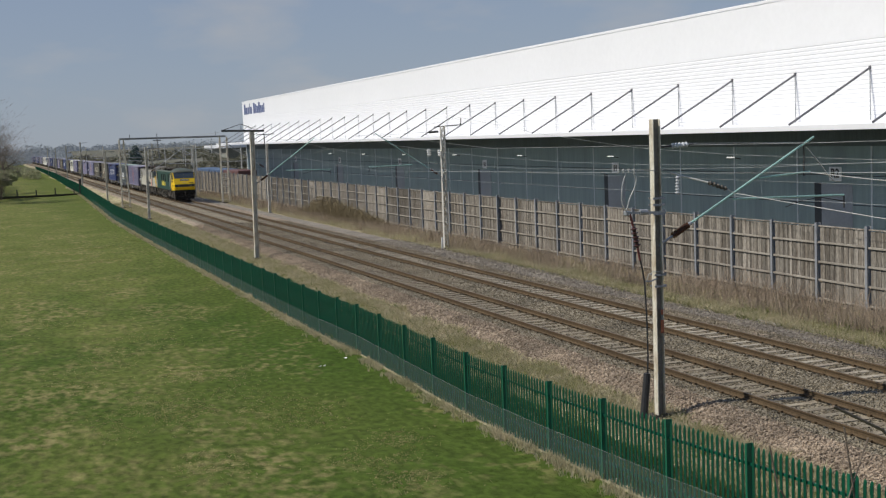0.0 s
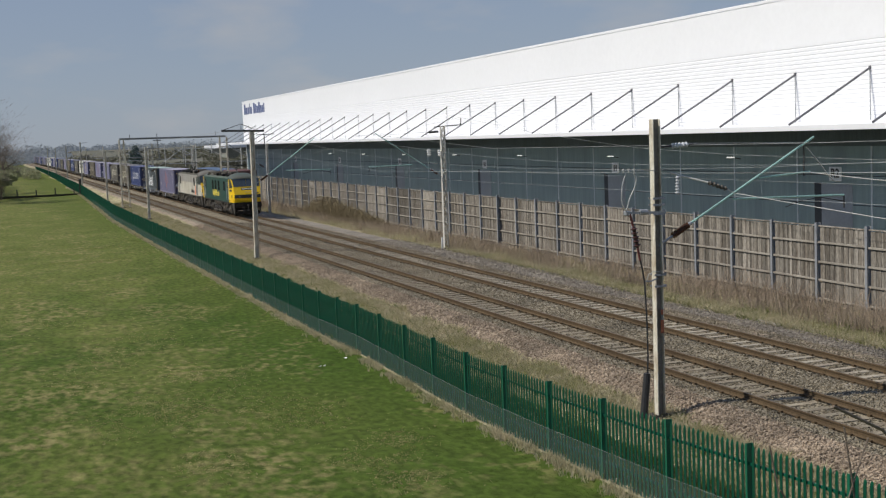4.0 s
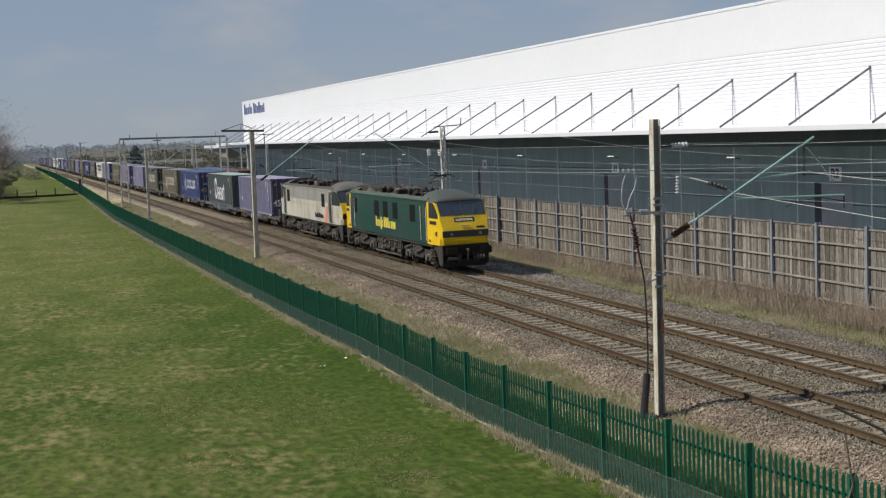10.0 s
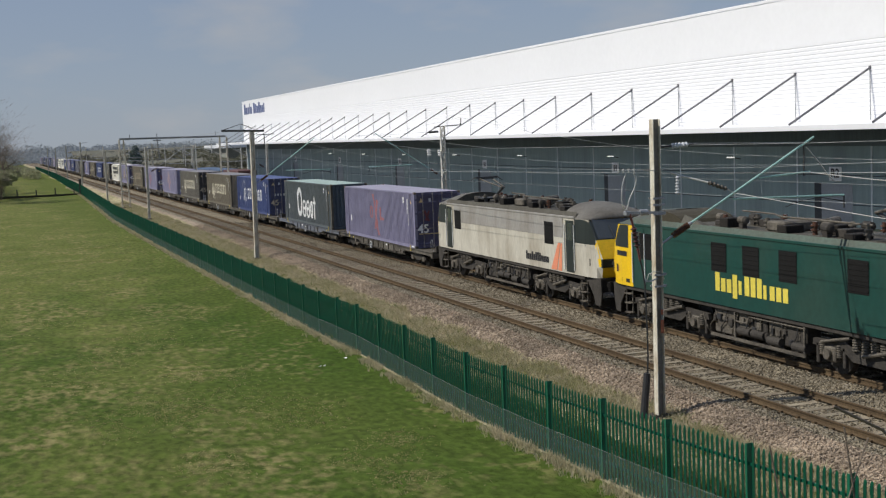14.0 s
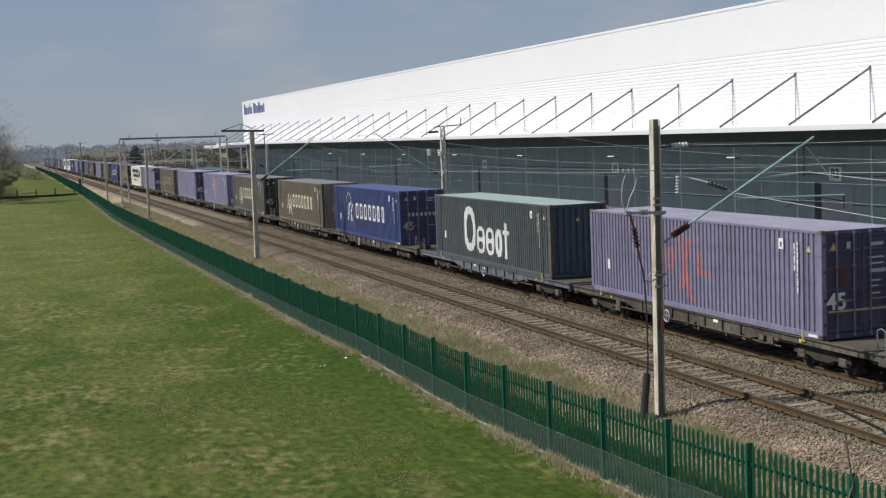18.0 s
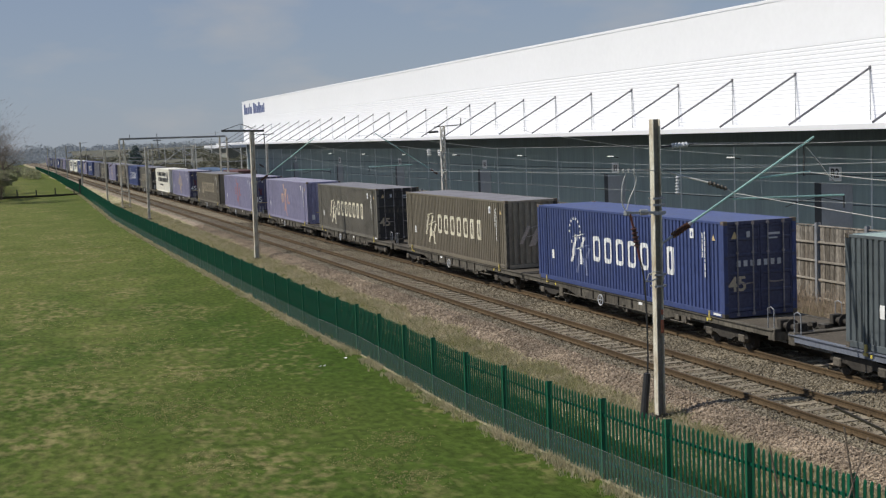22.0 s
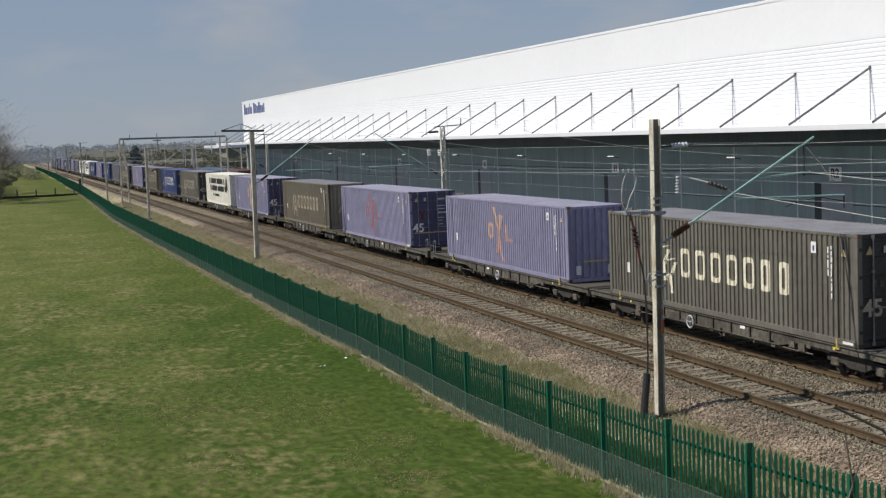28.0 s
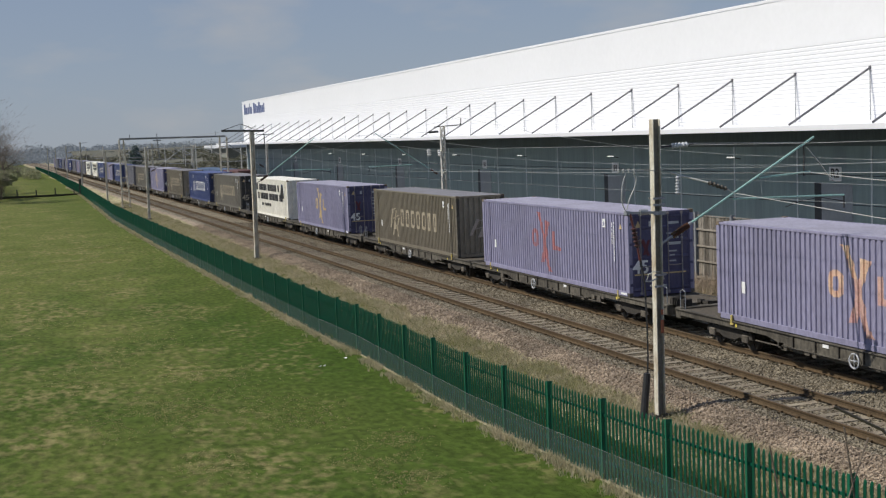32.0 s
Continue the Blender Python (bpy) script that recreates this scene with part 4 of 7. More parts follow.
for w in (1.3, 1.2, 1.2, 0.5, 1.2):
    part("brand_mark", M().box(WX - 0.05, WX - 0.036, yy - w, yy, 10.9, 12.0 + (0.55 if w in (1.3, 0.5) else 0)), LOGOBLUE, house, "blue brand mark drawn as plain blocks")
    yy -= w + 0.3
yy -= 0.9
for w, t in ((1.3, .55), (0.9, .3), (1.1, 0), (1.2, .55), (1.1, 0), (0.8, 0), (0.8, .3)):
    part("brand_mark", M().box(WX - 0.05, WX - 0.036, yy - w, yy, 10.9, 12.0 + t), LOGOBLUE, house)
    yy -= w + 0.25
annex = thing("annex", "pale grey box annex at the warehouse end", "building")
part("annex_wall", M().box(18.9, 24.0, 212.0, 214.0, -0.7, 4.2, 0.03), DOORGREY, annex)
part("annex_roof", M().box(18.8, 24.1, 211.9, 214.1, 4.204, 4.32, 0.02), GALV, annex)

# ---- overhead line ----
def h_mast(name, x, y, top, material, label, lean=0.0, w=0.20, base=-0.45, web=None, laced=False):
    e = thing(name, label, "mast", pose(x, y, base, 0, lean, 0), "line masts")
    h = top - base
    if laced:
        for face in (-w * 0.42, w * 0.42):
            for k in range(int(h / 0.34)):
                s = 1 if k % 2 else -1
                part("lacing_bar", M().beam((-w * 0.38 * s, face, 0.1 + 0.34 * k), (w * 0.38 * s, face, 0.44 + 0.34 * k), 0.012, 0.055), web or MASTWEB, e)
    else:
        part("web", M().box(-w * 0.4, w * 0.4, -0.012, 0.012, -0.3, h), web or MASTWEB, e)
    part("flange", M().box(-w * 0.4 - 0.018, -w * 0.4, -w / 2, w / 2, -0.3, h), material, e)
    part("flange", M().box(w * 0.4, w * 0.4 + 0.018, -w / 2, w / 2, -0.3, h), material, e)
    part("footing", M().box(-0.28, 0.28, -0.3, 0.3, -0.3, 0.06, 0.04), GRIME, e, "dark concrete footing")
    return e


def insulator(p, q, r, material, e, label="ribbed insulator", n=7):
    prof = [(0.0, r * 0.5)]
    for k in range(n):
        prof += [((k + 0.25) / n, r * 0.55), ((k + 0.4) / n, r), ((k + 0.55) / n, r), ((k + 0.8) / n, r * 0.6)]
    m = M().lathe(p, q, prof + [(1.0, r * 0.5)], 12)
    return part("insulator", m, material, e, label)


def wire_run(name, pts, r, material, label):
    m = M()
    m.path(pts, r, 5)
    return solid(name, m, material, label, "wire", "overhead wires")


def lattice_mast(x, y, top, label):
    e = thing("lattice_mast", label, "mast", pose(x, y, -0.45), "line masts")
    h = top + 0.45
    spread = 0.62 if x < 0 else 0.43
    for sx, foot in ((-0.30, -0.30), (0.30, spread)):
        for sy in (-0.2, 0.2):
            part("leg", M().beam((foot if sx > 0 else -.43 if x > 0 else -.30, sy, -0.2), (sx * (1.4 if x > 0 else .8), sy, h), 0.14, 0.14), MASTPAINT, e)
    z = 0.35
    while z < h - 0.5:
        k = z / h
        lo = -.43 if x > 0 else -.30 + .06 * k
        hi = .43 if x > 0 else spread + (.24 - spread) * k
        for sy in (-.2, .2):
            part("rung", M().beam((lo, sy, z), (hi, sy, z), 0.05, 0.09), MASTPAINT, e)
        z += 0.8 if x > 0 else 1.6
    part("footing", M().box(-0.5, 0.7, -0.4, 0.4, -0.3, 0.08, 0.04), GRIME, e)
    return e


mast = h_mast("line_mast", -6.45, 27.5, 6.84, MASTPAINT, "cream painted steel mast with feeder brackets", 0.3, 0.20)
B = -0.45


def rel(p, x=-6.45, y=27.5, b=B):
    return (p[0] - x, p[1] - y, p[2] - b)


def cantilever(e, x, y, s, foot=3.99, reach=-1.93, high=6.27, arm=(-4.31, 4.81), end=(-1.03, 4.76), tube=COPPER):
    """A single strut cantilever with its registration arm, built from mast at x; s flips it across the track."""
    def at(px, pz):
        return (s * (px + 6.45), 0.0, pz - B)
    a, b = Vector(at(-6.02, foot)), Vector(at(reach, high))
    k = 0.52 / (b - a).length
    insulator(a, a.lerp(b, k), 0.085, PORCELAIN, e, "dark brown ribbed insulator", 11)
    part("strut_tube", M().tube(a.lerp(b, k), b, 0.029, 10), tube, e, "verdigris-green cantilever tube")
    part("strut_clamp", M().tube(at(-6.4, foot - 0.22), a, 0.03, 6).tube(a.lerp(b, k * 0.96), a.lerp(b, k * 1.15), 0.05, 8), GALV, e)
    part("registration_arm", M().tube(at(*arm), at(*end), 0.026, 8), tube, e, "verdigris-green registration arm")
    part("drop_bracket", M().beam(at(*end), at(end[0], end[1] - 0.33), 0.03, 0.03), DARKSTEEL, e)
    part("steady_arm", M().path([at(end[0], end[1] - 0.16), at(end[0] - 0.7, end[1] - 0.03), at(end[0] - 1.3, end[1] - 0.09), at(end[0] - 1.75, end[1] - 0.22)], 0.012, 6), DARKSTEEL, e)
    part("tie_wire", M().tube(at(-5.6, high - 0.04), at(reach - 0.25, high - 0.13), 0.008, 5), WIRE, e)


cantilever(mast, -6.45, 27.5, 1)
part("upper_arm", M().tube(rel((-3.55, 27.5, 5.30)), rel((-2.05, 27.5, 5.40)), 0.024, 8), COPPER, mast)
part("hanger_rod", M().beam(rel((-2.23, 27.5, 6.06)), rel((-2.23, 27.5, 5.30)), 0.03, 0.03), DARKSTEEL, mast)
part("jumper", M().path([rel((-2.15, 27.5, 6.02)), rel((-1.75, 27.5, 5.6)), rel((-1.5, 27.5, 5.28)), rel((-1.3, 27.5, 5.12)), rel((-1.15, 27.5, 5.12))], 0.014, 6), WIREPALE, mast)
insulator(rel((-6.0, 27.5, 6.18)), rel((-5.55, 27.5, 6.20)), 0.075, GREYINS, mast, "grey ribbed insulator", 5)
part("insulator_pin", M().tube(rel((-6.35, 27.5, 6.16)), rel((-6.0, 27.5, 6.18)), 0.025, 6).tube(rel((-5.55, 27.5, 6.20)), rel((-5.40, 27.5, 6.21)), 0.02, 6), DARKSTEEL, mast)
for z in (5.36, 5.20, 4.98, 3.50, 3.22):
    part("mast_clamp", M().box(-0.14, 0.15, -0.125, -0.104, z, z + 0.05).box(-0.14, 0.15, 0.104, 0.125, z, z + 0.05).box(0.10, 0.24, -0.02, 0.02, z, z + 0.05), GALV, mast)
part("side_bracket", M().beam(rel((-7.30, 27.4, 4.62)), rel((-6.25, 27.4, 4.59)), 0.045, 0.06).box(-0.88, -0.74, -0.12, 0.03, 5.0, 5.12, 0.02).tube(rel((-6.95, 27.4, 4.62)), rel((-6.75, 27.4, 4.62)), 0.07, 8), GALV, mast, "grey galvanised bracket")
insulator(rel((-7.13, 27.4, 4.28)), rel((-7.03, 27.4, 3.78)), 0.085, DARKRED, mast, "dark red ribbed insulator", 5)
part("insulator_rod", M().tube(rel((-7.22, 27.4, 4.60)), rel((-7.13, 27.4, 4.28)), 0.03, 6).tube(rel((-7.03, 27.4, 3.78)), rel((-6.97, 27.4, 3.46)), 0.03, 6), REDINS, mast)
part("feeder_cable", M().path([rel(q) for q in ((-6.97, 27.4, 3.46), (-6.93, 27.4, 3.32), (-6.90, 27.4, 3.17), (-6.86, 27.4, 2.9), (-6.84, 27.4, 2.5), (-6.82, 27.4, 2.0), (-6.81, 27.4, 1.2), (-6.83, 27.4, 0.69))], 0.022, 7), BLACKPLASTIC, mast, "black feeder cable")
part("conduit", M().tube(rel((-6.84, 27.4, 0.69)), rel((-6.98, 27.4, -0.6)), 0.085, 10, 0.10), BLACKPLASTIC, mast, "black plastic conduit")
part("cable_clip", M().path([rel((-6.86, 27.4, 2.95)), rel((-6.7, 27.4, 2.93)), rel((-6.5, 27.4, 3.0))], 0.02, 5), GALV, mast)
part("cable_loop", M().path([rel(q) for q in ((-6.75, 27.5, 2.95), (-6.72, 27.45, 3.1), (-6.62, 27.4, 3.16), (-6.38, 27.4, 3.14), (-6.30, 27.45, 2.95))], 0.012, 5), WIREPALE, mast)
part("sign_plate", M().box(0.0, 0.08, -0.13, -0.115, 2.1, 2.42).box(0.01, 0.07, -0.13, -0.11, 2.55, 2.68), mat("red_notice", (0.30, 0.10, 0.05), 0.6), mast, "small red notice plate")
def bend(pts, n=5):
    """A smooth curve through the points."""
    pts = [Vector(p) for p in pts]
    out = []
    for k in range(len(pts) - 1):
        a, b, c, d = pts[max(k - 1, 0)], pts[k], pts[k + 1], pts[min(k + 2, len(pts) - 1)]
        for j in range(n):
            t = j / n
            out.append(0.5 * (2 * b + (c - a) * t + (2 * a - 5 * b + 4 * c - d) * t * t + (3 * b - a - 3 * c + d) * t ** 3))
    return out + [pts[-1]]


part("jumper_loop", M().path(bend([rel(q) for q in ((-7.32, 27.4, 4.66), (-7.41, 27.4, 4.84), (-7.43, 27.4, 5.07), (-7.39, 27.4, 5.34), (-7.30, 27.4, 5.57))]), 0.013, 6), WIREPALE, mast)
part("jumper_loop", M().path(bend([rel(q) for q in ((-7.30, 27.4, 4.70), (-7.21, 27.4, 4.97), (-7.09, 27.4, 5.20), (-7.03, 27.4, 5.42), (-7.10, 27.4, 5.57))]), 0.013, 6), WIREPALE, mast)
for x in (-7.50, -7.37, -7.23, -7.08):
    part("wire_clamp", M().tube(rel((x, 27.4, 5.58)), rel((x, 27.4, 5.68)), 0.022, 7), WIREPALE, mast, "small pale wire clamp")
part("clamp_wire", M().tube(rel((-7.62, 27.4, 5.64)), rel((-6.5, 27.4, 5.61)), 0.008, 5), WIRE, mast)
insulator(rel((-6.02, 27.2, 5.46)), rel((-6.03, 27.2, 5.02)), 0.062, GREYINS, mast, "grey ribbed insulator", 6)

mast2 = h_mast("line_mast", -6.6, 77.6, 7.40, MASTPAINT, "cream painted steel mast with crossbar", 0.6, 0.28, web=MASTPAINT)
cantilever(mast2, -6.6, 77.6, 1, 4.33, -2.55, 6.84, (-4.4, 4.9), (-1.6, 4.86))
part("crossbar", M().beam((-1.85, 0, 7.86), (0.75, 0, 7.80), 0.10, 0.12), DARKSTEEL, mast2, "dark steel crossbar")
part("crossbar_fork", M().path([(-1.75, 0, 7.9), (-0.65, 0, 8.25), (-0.65, 0, 7.86)], 0.025, 6).path([(-0.65, 0, 8.25), (0.2, 0, 7.9)], 0.02, 5), DARKSTEEL, mast2)
part("feeder_bracket", M().beam((0.3, 0, 7.56), (1.35, 0, 7.60), 0.09, 0.05).tube((0.75, 0, 7.56), (0.75, 0, 6.9), 0.03, 6), DARKSTEEL, mast2)
mastr = h_mast("line_mast", 5.0, 75.5, 7.25, MASTGREY, "slim grey steel mast beside the timber fence", 0.4, 0.30, web=MASTPAINT, laced=True)
cantilever(mastr, 5.0, 75.5, -1, 4.26, -2.05, 6.91, (-4.4, 4.9), (-1.6, 4.86))
part("top_arm", M().beam((-0.55, 0, 7.62), (1.35, 0, 7.72), 0.05, 0.06).path([(1.2, 0, 7.72), (1.25, 0, 8.12)], 0.03, 6), DARKSTEEL, mastr)
part("side_arm", M().tube((-0.9, 0, 7.3), (-0.3, 0, 7.33), 0.07, 8), DARKSTEEL, mastr)
insulator((-0.95, 0, 6.25), (-0.95, -0.05, 5.85), 0.14, LAMPWHITE, mastr, "white porcelain insulator", 3)
insulator((-0.28, 0, 6.2), (-0.28, -0.05, 5.8), 0.12, LAMPWHITE, mastr, "white porcelain insulator", 3)
part("white_post", M().box(-0.4, -0.3, -0.3, -0.24, -0.1, 0.75), SIGNWHITE, mastr)
for x, y, top in ((-7.3, 128.5, 6.6), (4.25, 126.1, 6.5), (-7.3, 176.9, 6.3), (4.3, 176.0, 6.6), (-6.6, 238.3, 7.9), (4.6, 226.0, 7.2), (4.6, 277.0, 7.2), (-6.4, 290.0, 7.4), (-6.4, 340.0, 7.4), (4.6, 330.0, 7.2), (-6.3, 392.0, 7.4), (4.6, 392.0, 7.2)):
    e = h_mast("line_mast", x, y, top, MASTGREY, "grey steel mast beside the track", 0.3, 0.24, web=MASTPAINT)
    s = 1 if x < 0 else -1
    cantilever(e, x, y, s, 4.2, -2.4, 6.7, (-4.4, 4.9), (-1.6, 4.86), GALV)
    part("top_arm", M().beam((-0.2 * s, 0, top + 0.30), (1.3 * s, 0, top + 0.34), 0.06, 0.07), FARSTEEL, e)
lattice_mast(-7.1, 155.0, 7.60, "grey lattice portal leg by the green fence")
lattice_mast(4.9, 155.0, 7.46, "grey lattice portal leg by the timber fence")
boom = thing("portal_boom", "grey steel portal boom across both tracks", "gantry", pose(0, 155.0, 0))
part("boom_beam", M().beam((-7.3, 0, 7.66), (5.2, 0, 7.55), 0.22, 0.22), FARSTEEL, boom)
for x in (-6.1, -2.95, 4.0):
    part("boom_post", M().beam((x, 0, 7.7), (x, 0, 8.15), 0.06, 0.06), FARSTEEL, boom)
part("dropper_post", M().beam((-2.95, 0, 7.5), (-2.75, 0, 5.0), 0.10, 0.10).beam((-3.4, 0, 7.35), (-2.5, 0, 7.35), 0.2, 0.14), FARSTEEL, boom)
part("boom_insulator", M().tube((-5.9, 0, 5.4), (-5.3, 0, 5.4), 0.09, 8).tube((0.2, 0, 5.5), (0.9, 0, 5.5), 0.09, 8), FARSTEEL, boom)

sup_near = [-64, 6, 77.6, 128.5, 176.9, 238.3, 290, 340, 392, 450]
sup_far = [-64, 4, 75.5, 126.1, 176.0, 226, 277, 330, 392, 450]
for tx, sup in ((T, sup_near), (0.0, sup_far)):
    line = thing("overhead_line", "grey overhead wires with thin droppers above a track", "wire", None, "overhead wires")
    con, cat = [], []
    for k, (ya, yb) in enumerate(zip(sup, sup[1:])):
        sg = 0.2 if k % 2 else -0.2
        for i in range(10):
            u = i / 10
            yv = ya + (yb - ya) * u
            con.append((tx + sg * (1 - 2 * u), yv, 4.78 if tx < -1 else 4.93))
            cat.append((tx + sg * (1 - 2 * u) * 0.4, yv, 6.6 - (1.25 if k < 2 else 1.1) * (1 - (2 * u - 1) ** 2)))
            if i and k < 5:
                part("dropper", M().tube(cat[-1], con[-1], 0.004, 4), WIRE, line)
    part("contact_wire", M().path(con, 0.0052, 5), WIRE, line)
    part("catenary_wire", M().path(cat, 0.006, 5), WIRE, line)
wire_run("feeder_wire", [(-5.9, -20, 6.3), (-6.0, 27.5, 5.52), (-6.2, 52, 5.25), (-6.4, 77.6, 6.2)], 0.007, WIRE, "grey feeder wire on the mast line")
wire_run("return_wire", [(-2.4, -20, 6.6), (-2.23, 27.5, 6.1), (-1.0, 52, 6.0), (0.5, 75.5, 6.85), (0.8, 126, 6.7)], 0.007, WIRE, "grey wire across the tracks")
wire_run("return_wire", [(5.5, 8, 5.7), (5.5, 20, 5.3), (5.5, 34, 5.3), (5.5, 43, 5.46), (5.6, 51, 5.75), (5.9, 62, 6.5), (6.3, 75.5, 7.7), (5.6, 88, 7.0), (5.2, 100, 6.7), (4.8, 113, 6.7), (4.5, 126, 7.0)], 0.007, WIRE, "grey earth wire along the fence")
wire_run("earth_wire", [(-8.0, 77.6, 7.4), (-7.6, 128.5, 7.0), (-7.2, 155, 7.6)], 0.007, WIRE, "grey earth wire along the masts")
tail = thing("anchor_wire", "pale stranded anchor wire with a brown insulator", "wire", group="overhead wires")
part("strand", M().path([(-6.0, 27.5, 5.52), (-5.3, 26.95, 5.27)], 0.022, 6), WIREPALE, tail)
insulator((-5.3, 26.95, 5.27), (-4.82, 26.89, 5.09), 0.06, GRIMELIGHT, tail, "grey-brown insulator", 5)
part("strand", M().path([(-4.82, 26.89, 5.09), (-4.5, 27.07, 4.97), (-4.0, 22.4, 4.57), (-3.7, 18.0, 4.3)], 0.009, 6), WIREPALE, tail)
part("strand", M().path([(-2.1, 27.4, 5.36), (-1.9, 25.3, 5.22), (-1.8, 22.0, 5.08), (-1.7, 15.0, 5.0)], 0.011, 6), WIREPALE, tail)

# ---- planting and distance ----
def clumps(m, centre, radius, count, size, g, flat=1.0):
    """A crown of small tilted leaves, uneven, with gaps."""
    for _ in range(count):
        d = Vector((g.gauss(0, 1), g.gauss(0, 1), g.gauss(0, 1))).normalized() * (g.random() ** 0.45)
        c = Vector(centre) + Vector((d.x * radius[0], d.y * radius[1], d.z * radius[2]))
        a = Vector((g.gauss(0, 1), g.gauss(0, 1), g.gauss(0, 1))).normalized()
        b = a.orthogonal().normalized()
        s = size * g.uniform(0.5, 1.4)
        m.add([c + a * s, c + b * s * 0.6, c - a * s, c - b * s * 0.6], [(0, 1, 2, 3)])


def tree(name, x, y, h, spread, leaf, label, g, base=-1.0, leaves=500, size=0.35, bare=True):
    e = thing(name, label, "tree", pose(x, y, base))
    trunk, crown = M(), M()
    trunk.tube((0, 0, -0.3), (0.1, 0, h * 0.35), h * 0.03, 8, h * 0.02)
    for k in range(9):
        a = k * 2.4 + g.random()
        z0 = h * (0.18 + 0.035 * k)
        tip = Vector((math.cos(a) * spread * g.uniform(.5, 1), math.sin(a) * spread * g.uniform(.5, 1), h * g.uniform(.55, 1.0)))
        mid = Vector((0.1, 0, z0)).lerp(tip, 0.5) + Vector((0, 0, h * 0.05))
        trunk.tube((0.1, 0, z0), mid, h * 0.012, 6, h * 0.007).tube(mid, tip, h * 0.007, 5, h * 0.003)
        for q in range(6):
            b = mid.lerp(tip, g.random())
            t = b + Vector((g.gauss(0, 1), g.gauss(0, 1), abs(g.gauss(0, 1)))) * spread * 0.25
            trunk.tube(b, t, h * 0.0035, 4, h * 0.001)
            for r in range(3):
                c = b.lerp(t, g.uniform(.3, 1))
                trunk.tube(c, c + Vector((g.gauss(0, 1), g.gauss(0, 1), abs(g.gauss(0, 1)))) * spread * 0.12, h * 0.0018, 3, h * 0.0006)
        clumps(crown, tip.lerp(mid, 0.3), (spread * .35, spread * .35, h * .16), leaves // 9, size, g)
    part("trunk", trunk, BARK, e, "bare grey limbs")
    part("crown", crown, leaf, e)
    return e


g = random.Random(9)
bare_one = tree("bare_tree", -24.0, 205, 12.5, 5.5, LEAF_GREY, "bare grey-brown tree at the field edge", g, leaves=900, size=0.10)
bare_two = tree("bare_tree", -20.8, 232, 10.5, 4.2, LEAF_GREY, "bare grey-brown tree at the field edge", g, leaves=900, size=0.10)
for x, y, h, s in ((-22.8, 215, 5.2, 3.8), (-20.6, 221, 4.7, 3.3), (-22.6, 236, 5.4, 3.6), (-21, 250, 6.5, 4.5)):
    tree("field_bush", x, y, h, s, LEAF_OLIVE, "olive-brown bushy hedge shrub at the field edge", g, leaves=4200, size=0.14)
rail_fence = thing("field_fence", "low dark post fence across the field, shadow line as a strip", "fence")
for k in range(14):
    part("post", M().box(-0.09, 0.09, -0.09, 0.09, -0.3, 1.25 + 0.15 * (k % 2), 0.01), DARKSTEEL, rail_fence, at=pose(-8.9 - 3.05 * k, 224.5, -1.05))
# Low dark slab that stands for the shadow line at the fence foot.
part("board", M().box(-60, -8.0, 224.45, 224.6, -1.1, -0.72), mat("dark_fence_board", (0.045, 0.042, 0.028), 0.9), rail_fence)
part("gate_post", M().box(-8.15, -7.75, 222.3, 222.7, -1.2, 1.7, 0.03), DARKSTEEL, rail_fence)


def twig_haze(e, h, spread, count, seed):
    """Fine bare twigs round a crown."""
    q, m = random.Random(seed), M()
    for _ in range(count):
        d = Vector((q.gauss(0, .45), q.gauss(0, .45), q.gauss(0, .24)))
        c = Vector((d.x * spread, d.y * spread, h * (.68 + d.z * .9)))
        a = (d + Vector((q.gauss(0, .3), q.gauss(0, .3), .5))).normalized()
        b = a.orthogonal().normalized()
        L = q.uniform(.35, .9)
        m.add([c, c + a * L + b * .014, c + a * L - b * .014, c + b * .02], [(0, 3, 1, 2)])
    part("twigs", m, TWIG, e, "haze of fine bare twigs")


def wood_line(name, x0, x1, y0, y1, h, count, size, material, label, seed, floor=-1.0):
    """A far hedge or wood: many leaf clumps of uneven height."""
    q = np.random.default_rng(seed)
    n = count
    x, y = q.uniform(x0, x1, n), q.uniform(y0, y1, n)
    hh = np.array([h * (0.55 + 0.75 * abs(noise.noise((a * 0.035, b * 0.01, seed)) + 0.35 * noise.noise((a * 0.16, b * 0.05, seed)))) for a, b in zip(x, y)])
    z = floor + hh * q.uniform(0.02, 1, n) ** 0.7
    a = q.normal(0, 1, (n, 3))
    a /= np.linalg.norm(a, axis=1)[:, None]
    b = np.cross(a, q.normal(0, 1, (n, 3)))
    b /= np.linalg.norm(b, axis=1)[:, None]
    s = (size * q.uniform(0.5, 1.5, n))[:, None]
    c = np.stack([x, y, z], 1)
    v = np.stack([c + a * s, c + b * s * .7, c - a * s, c - b * s * .7], 1).reshape(-1, 3)
    f = np.arange(n * 4).reshape(-1, 4)
    me = bpy.data.meshes.new(name)
    me.from_pydata(v.tolist(), [], f.tolist())
    me.materials.append(material)
    return tagged(new(name, me), label, "woodland", "", "stuff")


wood_line("far_wood", -260, 700, 1050, 1250, 12, 150000, 0.6, LEAF_FAR, "grey-green wood on the horizon, haze in its colour", 3)
wood_line("far_wood", -180, 420, 720, 800, 6.5, 70000, 0.5, LEAF_FAR, "hedgerow trees beyond the field, haze in their colour", 4)
wood_line("lineside_scrub", 12, 120, 430, 640, 6.5, 60000, 0.34, LEAF_DULL, "brown-grey scrub beyond the railway yard", 5)
wood_line("lineside_scrub", 11, 40, 240, 420, 3.8, 16000, 0.28, LEAF_DULL, "olive scrub beside the yard", 6)
